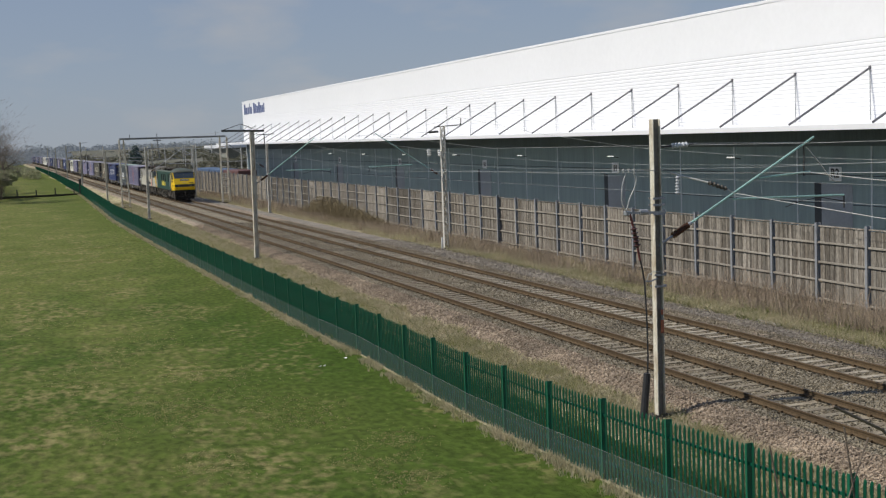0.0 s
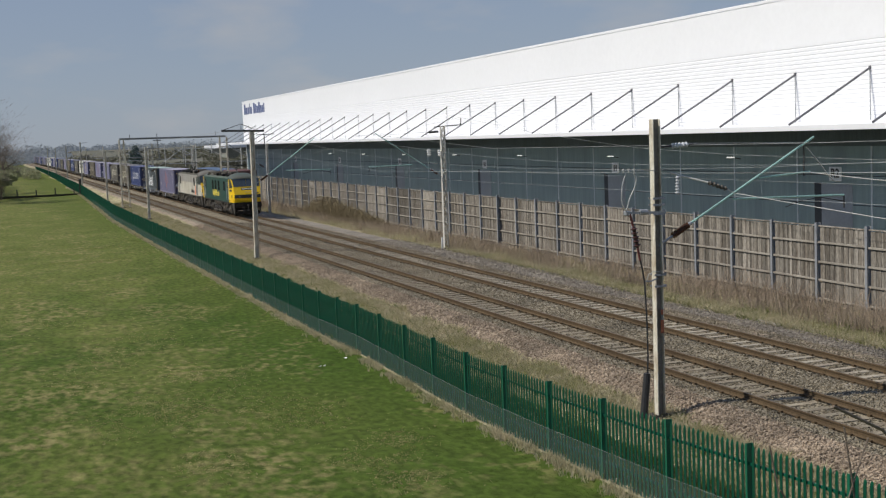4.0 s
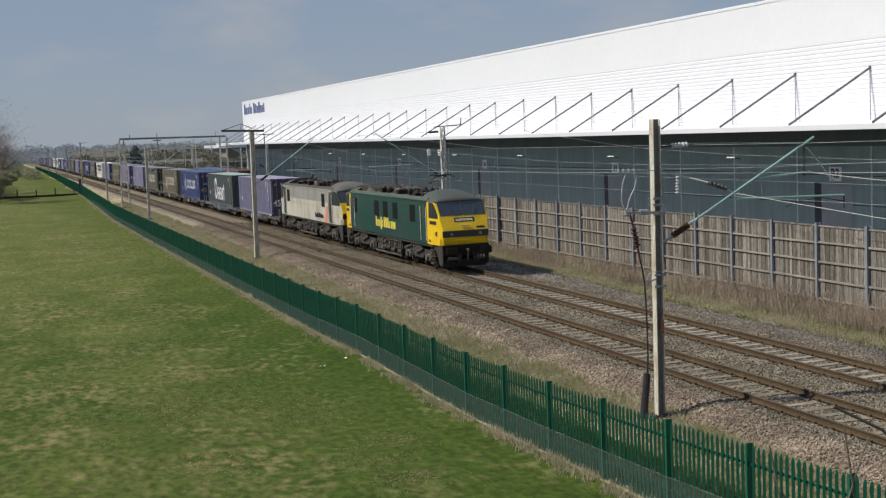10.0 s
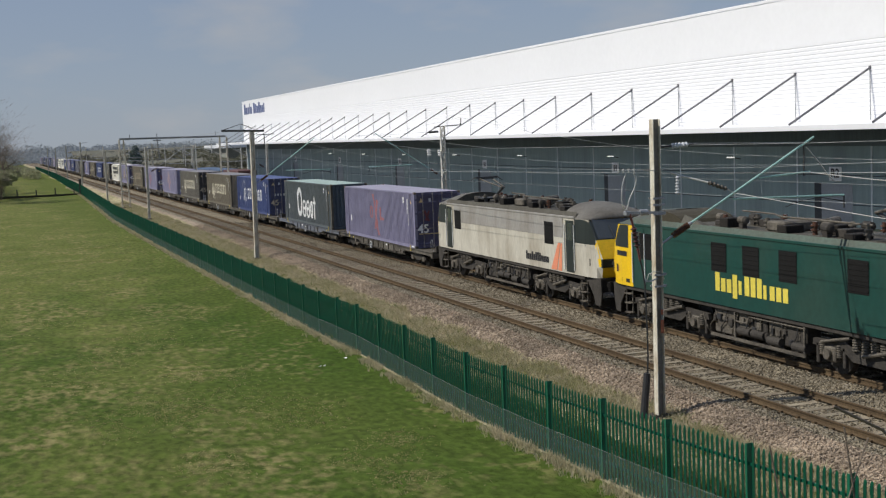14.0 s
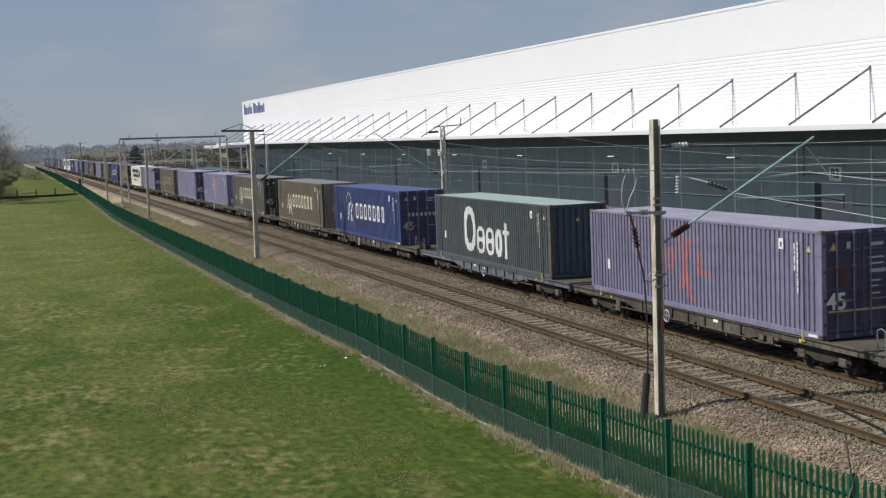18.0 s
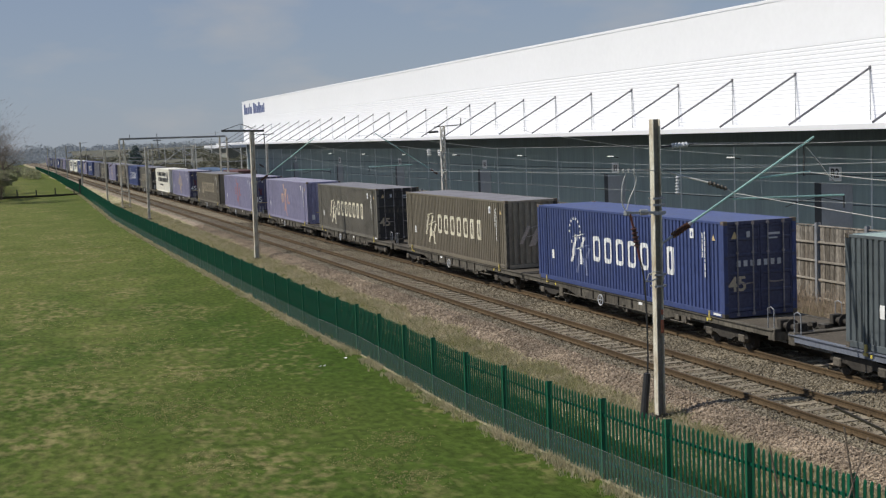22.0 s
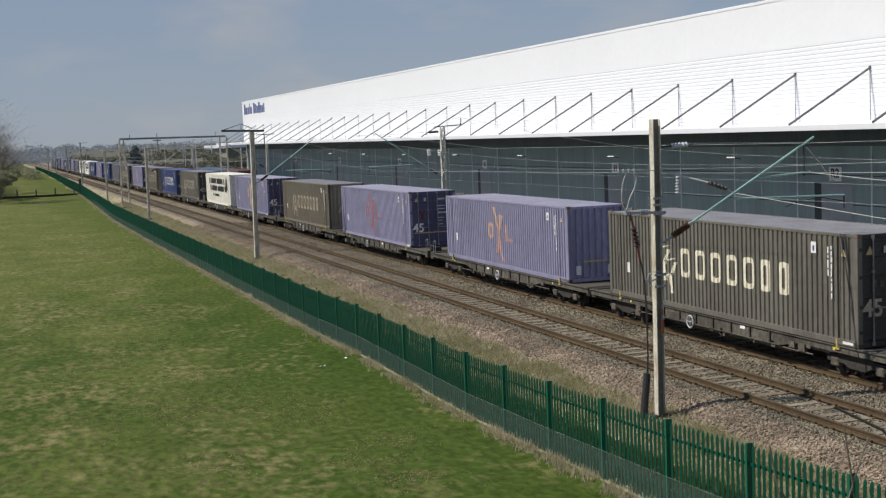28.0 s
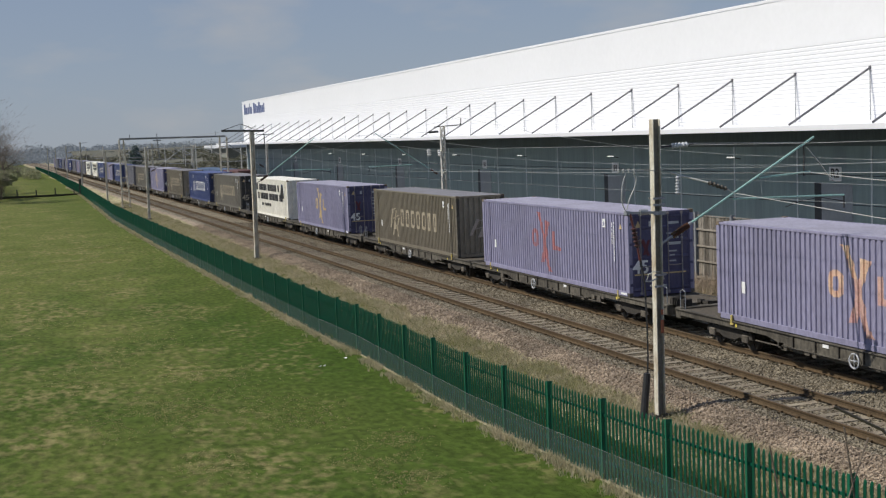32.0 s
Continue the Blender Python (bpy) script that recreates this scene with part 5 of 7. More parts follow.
wood_line("lineside_scrub", 24, 60, 284, 298, 7.5, 16000, 0.2, LEAF_DULL, "brown-grey scrub before the yard shed", 16)
wood_line("field_hedge", -160, -24, 330, 380, 7.0, 22000, 0.4, LEAF_OLIVE, "olive-brown hedge behind the field", 7)
twig_haze(bare_one, 12.5, 5.5, 4500, 21)
twig_haze(bare_two, 10.5, 4.2, 4000, 22)
wood_line("field_hedge", -40, -20.0, 228, 300, 5.4, 26000, 0.22, LEAF_OLIVE, "olive-brown hedge at the field corner", 31)
wood_line("field_hedge", -14, -9.5, 360, 520, 2.6, 7000, 0.25, LEAF_OLIVE, "low hedge beside the railway boundary", 8)
for x, y, h in ((12.4, 330, 8.2),):
    e = thing("conifer", "dark green conifer beyond the railway", "tree", pose(x, y, -1))
    part("trunk", M().tube((0, 0, 0), (0, 0, h * 0.9), 0.2, 6, 0.05), BARK, e)
    m = M()
    for k in range(10):
        r = h * 0.30 * (1 - (k / 11) ** 2)
        clumps(m, (0, 0, h * (0.15 + 0.085 * k)), (r, r, h * 0.07), 160, h * 0.03, g)
    part("crown", m, CONIFER, e)
# yard beyond the timber fence
bank = M()
for k, (x0, x1, y, z) in enumerate(((14, 400, 420, 2.2), (14, 500, 520, 4.2), (14, 600, 640, 5.8))):
    bank.add([(x0, y - 60, -0.7), (x1, y - 60, -0.7), (x1, y, z), (x0, y, z), (x1, y + 60, z - 1), (x0, y + 60, z - 1)], [(0, 1, 2, 3), (3, 2, 4, 5)])
solid("yard_bank", bank, mat("dull_bank_grass", (0.112, 0.112, 0.080), 0.95, var=0.3, s1=0.05, s2=0.8, col2=(0.135, 0.118, 0.088), mixed=0.7), "rough grassy bank beyond the yard", "bank", kind="structure")
depot = thing("far_shed", "long low shed with a white roof in the yard", "shed")
# Olive wall greyed and lifted to stand for distance haze.
part("shed_wall", M().box(31.0, 62, 302, 330, -0.7, 5.6), mat("dark_olive_shed_wall", (0.215, 0.225, 0.195), 0.9), depot)
part("shed_roof", M().box(29.8, 62.5, 299.5, 330.5, 5.604, 6.30, 0.05), WHITECLAD, depot)
for k, (x, y, mt) in enumerate(((11.6, 207.2, BLUEBOX), (11.6, 194.6, BLUEBOX), (11.6, 182.0, REDBOX))):
    e = thing("parked_wagon", "parked covered wagon on the siding behind the fence", "wagon", pose(x, y, -0.25), "parked wagons")
    part("body", M().box(-1.3, 1.3, -6, 6, 0.9, 3.1, 0.06), mt, e)
    part("underframe", M().box(-1.2, 1.2, -6, 6, 0.45, 0.896), GRIME, e)
    for wy in (-4.2, -2.6, 2.6, 4.2):
        part("wheel", M().tube((-0.85, wy, 0.42), (0.85, wy, 0.42), 0.42, 14), GRIME, e)
for k in range(12):
    x, y = 13 + 2.2 * (k % 5) + 5 * (k % 3), 232 + 17 * k
    e = thing("yard_mast", "thin grey yard mast with a crossarm", "mast", pose(x, y, -0.6), "yard masts")
    part("pole", M().tube((0, 0, 0), (0, 0, 7.4), 0.12, 6, 0.09), MASTGREY, e)
    part("crossarm", M().beam((-2.6, 0, 6.6 - 0.4 * (k % 2)), (1.0, 0, 6.6), 0.1, 0.1).beam((-2.4, 0, 6.5), (-0.1, 0, 5.2), 0.07, 0.07), MASTGREY, e)
bramble = M()
for _ in range(2600):
    t = g.random()
    y = 96 + 30 * t
    hgt = 1.9 * math.sin(math.pi * min(1, max(0.02, t))) ** 0.6
    p = Vector((7.25 + g.gauss(0, 0.45), y, -0.65))
    q = p + Vector((g.gauss(0, .45), g.gauss(0, .7), hgt * g.uniform(.35, 1.05)))
    bramble.tube(p.lerp(q, g.random() * 0.6), q, 0.014, 3, 0.004)
clumps(bramble, (7.3, 108.0, 0.0), (0.6, 9.0, 0.8), 4500, 0.06, g)
clumps(bramble, (7.3, 114.5, 0.35), (0.6, 7.0, 1.15), 6500, 0.06, g)
clumps(bramble, (7.4, 101.0, -0.3), (0.5, 6.0, 0.6), 2200, 0.06, g)
solid("bramble_bush", bramble, DARKBRAMBLE, "dense brown leafless bramble bush by the fence", "bush")
thicket = M()
for _ in range(700):
    y = g.uniform(30, 48)
    p = Vector((7.4 + g.gauss(0, 0.35), y, -0.65))
    q = p + Vector((g.gauss(0, .5), g.gauss(0, .6), g.uniform(.5, 1.5)))
    thicket.tube(p, p.lerp(q, .6), 0.010, 4, 0.006).tube(p.lerp(q, .6), q + Vector((g.gauss(0, .15), g.gauss(0, .15), 0)), 0.006, 3, 0.002)
solid("dry_thicket", thicket, BRAMBLE, "thin leafless stems in front of the timber fence", "bush")
stems = M()
for _ in range(5200):
    y = 26 + 120 * g.random() ** 1.5
    p = Vector((g.uniform(5.3, 8.2), y, -0.66))
    lift = (0.35 + 0.65 * max(0.0, noise.noise((y * 0.22, p.x * 0.5, 6.0)) + 0.45)) * g.uniform(0.5, 1.2)
    d = Vector((g.gauss(0, .35), g.gauss(0, .45), 0))
    top = p + d * 0.6 + Vector((0, 0, lift))
    end = p + d * 1.5 + Vector((0, 0, lift * g.uniform(.4, .9)))
    stems.tube(p, top, 0.008, 3, 0.005).tube(top, end, 0.005, 3, 0.002)
tagged(solid("bramble_tangle", stems, BRAMBLE, "tangle of pale leafless bramble stems by the fence", "brambles"), kind="stuff")
for x, y in ((-11.59, 41.49), (-11.43, 41.52), (-10.49, 42.3), (-9.58, 23.74)):
    z = ground_z(x, y)
    scrap = M().slab([(-.05, -.03, 0.0), (.04, -.04, 0.01), (.05, .02, 0.03), (.0, .04, 0.04), (-.04, .03, 0.01)], 2, 0.01)
    tagged(part("litter", scrap, SIGNWHITE, None, at=pose(x, y, z + 0.005, 0, 0, 70 * x)), "crumpled scrap of white litter on the grass", "litter", "scraps of litter")
twig = thing("bare_sapling", "thin bare sapling with twigs near the fence", "sapling", pose(-13.75, 9.1, ground_z(-13.75, 9.1)))
zg = ground_z(-13.75, 9.1)
part("stem", M().path([(0, 0, -0.1), (0.05, 0, 1.6), (-0.1, 0, 3.42 - zg), (-0.6, 0, 3.95 - zg), (-1.18, -0.1, 4.24 - zg)], 0.014, 6), BARK, twig)
for x0, z0, x1, z1 in ((-14.62, 3.2, -14.75, 4.02), (-14.75, 3.3, -14.5, 3.9), (-14.3, 3.7, -14.05, 3.95), (-15.35, 3.2, -15.5, 3.95), (-15.1, 3.1, -15.4, 3.55)):
    part("twig", M().path([(-0.05, 0, 1.2 + 0.1 * (z0 - 3)), ((x0 + 13.75) * 0.6, 0.03, z0 - zg - 1.0), (x0 + 13.75, 0, z0 - zg), (x1 + 13.75, 0, z1 - zg)], 0.008, 5), BARK, twig)
plank = M().beam((3.82, 37.6, -0.36), (3.88, 39.0, -0.35), 0.10, 0.05).beam((3.95, 40.6, -0.37), (4.05, 42.6, -0.38), 0.06, 0.04)
solid("discarded_plank", plank, TIMBER_RAIL, "pale broken planks lying on the cess", "plank")

# ---- containers ----
CL, CW, CH = 13.716, 1.27, 2.896


BAR = mat("dirty_grey_locking_bar", (0.30, 0.28, 0.29), 0.5, 0.2, var=0.25, s1=2.0, s2=12, bump=0.05, col2=(0.17, 0.13, 0.10), mixed=0.6)
DULLRED = mat("dull_red_door_figure", (0.13, 0.035, 0.05), 0.55, var=0.2, s1=2, s2=12, bump=0)
# Tan for door digits, and for far marks dimmed to suggest haze.
LOGOTAN = mat("faded_tan_logo", (0.46, 0.40, 0.30), 0.55, var=0.15, s2=16, bump=0, col2=(0.34, 0.29, 0.21), mixed=0.5)
GHOSTBLUE = mat("pale_blue_shadow_figure", (0.17, 0.20, 0.34), 0.55, var=0.15, s2=16, bump=0)
GHOSTFIG = mat("faded_tan_figure", (0.52, 0.44, 0.38), 0.6, var=0.25, s1=2, s2=16, bump=0)
LOGOPALE = mat("faded_peach_figure", (0.66, 0.47, 0.33), 0.55, var=0.2, s1=2, s2=16, bump=0, col2=(0.54, 0.33, 0.26), mixed=0.8)
CASTRUST = mat("rust_stained_casting", (0.19, 0.145, 0.095), 0.8, var=0.35, s1=6.0, s2=20, bump=0.2, col2=(0.10, 0.09, 0.10), mixed=0.8)


def corrugated(x, y0, y1, z0, z1, pitch, depth, s, shares=(0.56, 0.63, 0.93)):
    """A folded steel side in the plane x, folds along z; s: the side it faces."""
    m = M()
    n = max(1, round((y1 - y0) / pitch))
    p = (y1 - y0) / n
    line = []
    for i in range(n):
        a = y0 + i * p
        line += [(x, a), (x, a + shares[0] * p), (x - s * depth, a + shares[1] * p), (x - s * depth, a + shares[2] * p)]
    line.append((x, y1))
    k = len(line)
    return m.add([(a, b, z0) for a, b in line] + [(a, b, z1) for a, b in line], [(i, i + 1, k + i + 1, k + i) for i in range(k - 1)])


def end_folds(y, s, w, pitch=0.29):
    m = corrugated(y, -w + 0.12, w - 0.12, 0.16, CH - 0.12, pitch, 0.06, s, (0.50, 0.60, 0.90))
    m.v = [(b, a, c) for a, b, c in m.v]
    return m


def oval(y0, y1, z0, z1, power=2.0, n=28):
    """A rounded outline in the plane of a side."""
    a, b, ry, rz = (y0 + y1) / 2, (z0 + z1) / 2, (y1 - y0) / 2, (z1 - z0) / 2
    out = []
    for k in range(n):
        c, d = math.cos(math.tau * k / n), math.sin(math.tau * k / n)
        out.append((a + ry * math.copysign(abs(c) ** (2 / power), c), b + rz * math.copysign(abs(d) ** (2 / power), d)))
    return out


def hoop(y0, y1, z0, z1, w, power=2.0):
    return [oval(y0, y1, z0, z1, power), oval(y0 + w, y1 - w, z0 + w, z1 - w, power)]


def painted(loops, wide, lift=0.005):
    """Paint on the folded side that faces -x: outlines (y, z), filled between every other crossing, laid over the folds."""
    m = M()
    n = round((CL - .32) / 0.222)
    p = (CL - .32) / n

    def depth(y):
        u = ((y - .16) / p) % 1.0
        f = 0 if u < .56 else (u - .56) / .07 if u < .63 else 1 if u < .93 else (1 - u) / .07
        return -(wide - 0.012) - lift + .042 * min(1.0, f)

    def spans(y):
        zs = []
        for loop in loops:
            for (ya, za), (yb, zb) in zip(loop, loop[1:] + loop[:1]):
                if (ya <= y) != (yb <= y):
                    zs.append(za + (zb - za) * (y - ya) / (yb - ya))
        zs.sort()
        return list(zip(zs[::2], zs[1::2]))

    lo, hi = min(q[0] for l in loops for q in l), max(q[0] for l in loops for q in l)
    cuts = sorted({lo, hi} | {y for k in range(n + 1) for y in (.16 + p * (k + u) for u in (0, .14, .28, .42, .56, .63, .78, .93)) if lo < y < hi} | {q[0] for l in loops for q in l})
    for ya, yb in zip(cuts, cuts[1:]):
        if yb - ya < 1e-4:
            continue
        a, b = spans(ya + 1e-5), spans(yb - 1e-5)
        if len(a) != len(b):
            a = b = spans((ya + yb) / 2)
        xa, xb = depth(ya + 1e-6), depth(yb - 1e-6)
        for (p0, p1), (q0, q1) in zip(a, b):
            m.add([(xa, ya, p0), (xb, yb, q0), (xb, yb, q1), (xa, ya, p1)], [(0, 1, 2, 3)])
    seen, order = {}, []
    for v in m.v:
        order.append(seen.setdefault(tuple(round(c, 3) for c in v), len(seen)))
    m.v = list(seen)
    m.f = [f for f in (tuple(dict.fromkeys(order[i] for i in f)) for f in m.f) if len(f) > 2]
    return m


def container(label, body, roof, front, front_mat, brand, brand_mat, group="containers on the train"):
    wide = CW if front == "door" else 1.215
    e = thing("shipping_container", label, "container", None, group)
    post_mat = SILL if body in (BROWN, GREENC) else body
    for s in (-1, 1):
        part("side_wall", corrugated(s * (wide - 0.012), 0.16, CL - 0.16, 0.16, CH - 0.10, 0.222, 0.042, s), body, e, "folded steel side")
        part("bottom_rail", M().box(s * wide - (0.07 if s > 0 else 0), s * wide + (0 if s > 0 else 0.07), 0.16, CL - 0.16, 0.0, 0.165, 0.008), body, e)
        part("top_rail", M().box(s * wide - (0.06 if s > 0 else 0), s * wide + (0 if s > 0 else 0.06), 0.16, CL - 0.16, CH - 0.10, CH - 0.02, 0.008), body, e)
        for y in (0.70, CL - 0.86):
            x0, x1 = (wide - 0.02, wide + 0.004) if s > 0 else (-wide - 0.004, -wide + 0.02)
            part("inner_post", M().box(x0, x1, y, y + 0.03, 0.166, CH - 0.101).box(x0, x1, y + 0.12, y + 0.16, 0.166, CH - 0.101), SILL if y < 1 and body in (BROWN, GREENC) else body, e)
        for y in (0.0, CL - 0.16):
            x0, x1 = (wide - 0.15, wide) if s > 0 else (-wide, -wide + 0.15)
            part("corner_post", M().box(x0, x1, y, y + 0.16, 0.118, CH - 0.118, 0.01), body if y else post_mat, e)
            for z in (0.0, CH - 0.118):
                part("corner_casting", M().box(x0 - (0 if s > 0 else 0.004), x1 + (0.004 if s > 0 else 0), y - 0.004, y + 0.164, z, z + 0.118, 0.012), GRIMELIGHT if z == 0 else CASTRUST, e)
    cuts = [(0.1 + (CL - 0.2) * k / 112, CH - (.035 if k % 2 else .02)) for k in range(113)]
    m = M().add([(x, y, z) for y, z in cuts for x in (-wide + .06, wide - .06)], [(2 * k, 2 * k + 1, 2 * k + 3, 2 * k + 2) for k in range(112)])
    part("roof", m, roof, e, "folded steel roof")
    part("back_wall", end_folds(CL - 0.03, 1, wide), body, e)
    part("sill", M().box(-wide + .15, wide - .15, 0.005, 0.12, 0, 0.15), front_mat, e)
    part("header", M().box(-wide + .15, wide - .15, 0.005, 0.12, CH - .12, CH - .02), front_mat, e)
    if front == "door":
        for s in (-1, 1):
            lo, hi = sorted((0.012 * s, s * (wide - .155)))
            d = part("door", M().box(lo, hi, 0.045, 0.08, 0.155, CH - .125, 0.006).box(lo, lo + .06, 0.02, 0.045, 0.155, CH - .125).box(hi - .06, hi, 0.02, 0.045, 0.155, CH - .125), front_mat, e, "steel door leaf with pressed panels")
            for z in (0.155, 0.70, 1.24, 1.80, 2.28, 2.655):
                part("rib", M().slab([(lo + .06, .018, z + .03), (lo + .06, .018, z + .09), (lo + .06, .046, z + .12), (lo + .06, .046, z)], 0, hi - lo - .12), front_mat, d)
            for x in (0.26, 0.80):
                part("locking_bar", M().tube((s * x, -0.012, 0.04), (s * x, -0.012, CH - .03), 0.021, 7).box(s * x - .05, s * x + .05, -.02, .018, .05, .13).box(s * x - .05, s * x + .05, -.02, .018, CH - .13, CH - .05).box(s * x - .04, s * x + .04, -.02, .018, 1.9, 1.96), BAR, d, "grey locking bar")
                part("bar_handle", M().beam((s * x, -.03, 1.02), (s * (x + (.34 if x < .5 else -.34)), -.03, 1.0), .02, .035), BAR, d)
            for z in (.35, 1.0, 1.75, 2.45):
                xa, xb = sorted((s * (wide - .17), s * (wide - .05)))
                part("hinge", M().box(xa, xb, -.008, .03, z, z + .09, .008), front_mat, d)
        letters("45", SIGNWHITE if brand == "cross" else LOGOTAN, e, 0.62, pose(-0.80, 0.012, 0.98, 90))
        part("placard", M().slab([(-1.0, .012, 2.36), (-.76, .012, 2.36), (-.88, .012, 2.58)], 1, -.004), LOGOGOLD, e, "yellow warning triangle")
        part("label_plate", M().box(-.47, -.35, .006, .012, 2.38, 2.56), GREYINS, e)
        if brand == "cross":
            part("chalk_line", M().box(-1.05, .95, .010, .014, .71, .76), LOGOGOLD, e, "faint yellow band across the doors")
        if brand == "cross":
            part("brand_figure", M().slab([(-.80, .012, 1.95), (-.66, .012, 1.95), (-.44, .012, 1.38), (-.56, .012, 1.38)], 1, -.004).slab([(-.52, .012, 1.92), (-.42, .012, 1.92), (-.60, .012, 1.42), (-.72, .012, 1.42)], 1, -.004), DULLRED, e, "faded dull red figure")
        for x, z, w, hh in ((0.48, 2.42, .42, .07), (.46, 2.30, .3, .05)) if brand != "cross" else ((0.48, 2.42, .42, .09), (0.46, 2.08, .5, .05), (0.46, 1.92, .44, .05), (0.50, 1.70, .52, .10), (0.44, 1.46, .32, .05), (0.42, 1.32, .2, .04), (0.44, 1.12, .26, .05)):
            part("marking", M().box(x - w / 2, x + w / 2, 0.008, 0.013, z, z + hh), GREYINS, e)
        if brand == "bars":
            for k in range(7):
                part("brand_mark", M().box(-.82 + .235 * k, -.82 + .235 * k + .13, 0.006, 0.013, 1.52, 1.70), GREYINS if body is BLUE else GRIMELIGHT, e)
    else:
        part("front_wall", end_folds(0.05, -1, wide), front_mat, e, "folded steel end wall")
        if brand == "bars":
            for dx, dz in ((0.0, 0.0), (.42, -.12)):
                for a, b, c, d2, w in ((-.62, -.22, 1.02, 1.78, .17), (-.28, .34, 1.66, 1.80, .16), (.12, .30, 1.36, 1.70, .15), (-.34, .16, 1.30, 1.42, .14), (-.02, .20, .92, 1.34, .15)):
                    lo, hi = (a, b) if a != .02 else (b, a)
                    part("brand_figure", M().slab([(lo + dx, -0.006, c + dz), (lo + w + dx, -0.006, c + dz), (hi + w + dx, -0.006, d2 + dz), (hi + dx, -0.006, d2 + dz)], 1, 0.004), GHOSTFIG, e)
        if brand == "cross":
            part("label_plate", M().box(-.90, -.70, -.006, -.002, .28, .62), SIGNWHITE, e)
            part("label_plate", M().box(.42, .62, -.006, -.002, .28, .62), SIGNWHITE, e)
            part("chalk_line", M().box(-.6, .9, -.005, -.002, .74, .80), LOGOGOLD, e, "faint yellow scrawled line")
        if brand not in ("bars", "cross"):
            part("placard", M().slab([(-.12, -.002, 2.2), (.08, -.002, 2.2), (-.02, -.002, 2.38)], 1, -.003), LOGOGOLD, e)
    X = -wide - 0.004
    part("end_plate", M().box(X - .003, X, .20, .62, .045, .115), SIGNWHITE if front == "door" else GRIMELIGHT, e)
    part("label_plate", M().box(X - .004, X, 1.70, 1.92, 2.30, 2.60), SIGNWHITE, e, "white label plate")
    part("label_mark", M().box(X - .006, X - .004, 1.77, 1.85, 2.36, 2.50), LOGOBLUE, e)
    part("label_plate", M().box(X - .004, X, 12.18, 12.36, 0.86, 1.2), SIGNWHITE, e, "white label plate")
    for y, z0, z1 in ((1.02, 1.15, 2.55), (1.16, 1.75, 2.5)):
        dash, q = M(), random.Random(5)
        while z0 < z1:
            w = q.uniform(.07, .22)
            dash.box(X - .003, X, y + q.uniform(0, .012), y + 0.06, z0, min(z0 + w, z1))
            z0 += w + q.uniform(.02, .05)
        part("marking", dash, SIGNWHITE if body is not GREENC else GREYINS, e, "upright line of white writing as dashes")
    part("placard", M().slab([(X, .45, 2.30), (X, .65, 2.30), (X, .55, 2.48)], 0, -.003), LOGOGOLD, e)
    if brand == "bars":
        for k in range(7):
            y1 = 8.85 - 0.895 * k
            shape = painted(hoop(y1 - (0.62 if k < 5 else 0.50), y1 - 0.04, 1.03, 1.94, 0.15, 5.0), wide)
            part("brand_mark", shape, brand_mat, e, "brand mark drawn as plain hollow blocks")
        for dy, dz, mt in ((-.42, -.38, GHOSTBLUE if body is BLUE else brand_mat), (0, 0, brand_mat)):
            for a, b, c, d2, w in ((10.72, 10.30, .86, 1.90, .20), (10.52, 9.72, 1.80, 1.96, .24), (9.86, 9.66, 1.44, 1.84, .20), (10.28, 9.82, 1.36, 1.48, .22), (9.92, 9.98, .82, 1.40, .20)):
                part("brand_figure", painted([[(a + dy, c + dz), (a - w + dy, c + dz), (b - w + dy, d2 + dz), (b + dy, d2 + dz)]], wide, .005 if dy else .008), mt, e)
        if body is BLUE:
            for k in range(10):
                t = math.pi * (1.30 * k / 9.0 - 0.15) if k < 9 else math.pi * 1.30
                cy, cz = 10.28 - .46 * math.cos(t), 2.02 + .48 * math.sin(t)
                star = [(X, cy + (.075 if q % 2 == 0 else .032) * math.sin(math.pi * q / 5), cz + (.075 if q % 2 == 0 else .032) * math.cos(math.pi * q / 5)) for q in range(10)]
                part("brand_star", M().slab(star, 0, -.004), brand_mat, e)
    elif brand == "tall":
        # Brand letters simplified to rings, two barred, and a crossed upright.
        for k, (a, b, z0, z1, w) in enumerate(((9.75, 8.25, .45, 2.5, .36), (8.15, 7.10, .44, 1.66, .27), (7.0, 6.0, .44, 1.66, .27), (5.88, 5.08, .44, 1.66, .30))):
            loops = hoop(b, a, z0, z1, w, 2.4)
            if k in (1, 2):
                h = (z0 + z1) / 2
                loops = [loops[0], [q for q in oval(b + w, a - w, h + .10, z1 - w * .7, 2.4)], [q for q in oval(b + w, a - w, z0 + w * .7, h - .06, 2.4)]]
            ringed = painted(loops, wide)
            part("brand_mark", ringed, brand_mat, e, "large white brand letters simplified to rings, some barred")
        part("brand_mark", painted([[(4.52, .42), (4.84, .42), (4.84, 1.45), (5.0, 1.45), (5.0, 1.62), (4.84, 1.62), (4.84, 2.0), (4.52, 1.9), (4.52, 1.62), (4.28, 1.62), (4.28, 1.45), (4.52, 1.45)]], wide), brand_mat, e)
    elif brand == "cross":
        top = {LOGOORANGE: LOGOPALE, LOGORED: LOGORED, LOGOGOLD: LOGOGOLD}[brand_mat]
        part("brand_figure", painted([[(7.80, 2.60), (7.38, 2.58), (7.40, 2.44), (7.02, 1.60), (7.22, 1.60), (7.60, 2.42)]], wide, .005), top, e, "raised arm of the brand figure")
        part("brand_figure", painted([[(6.98, 2.30), (6.56, 2.24), (6.66, 2.05), (6.92, 1.55), (7.16, 1.55), (6.98, 1.98)]], wide, .007), top, e)
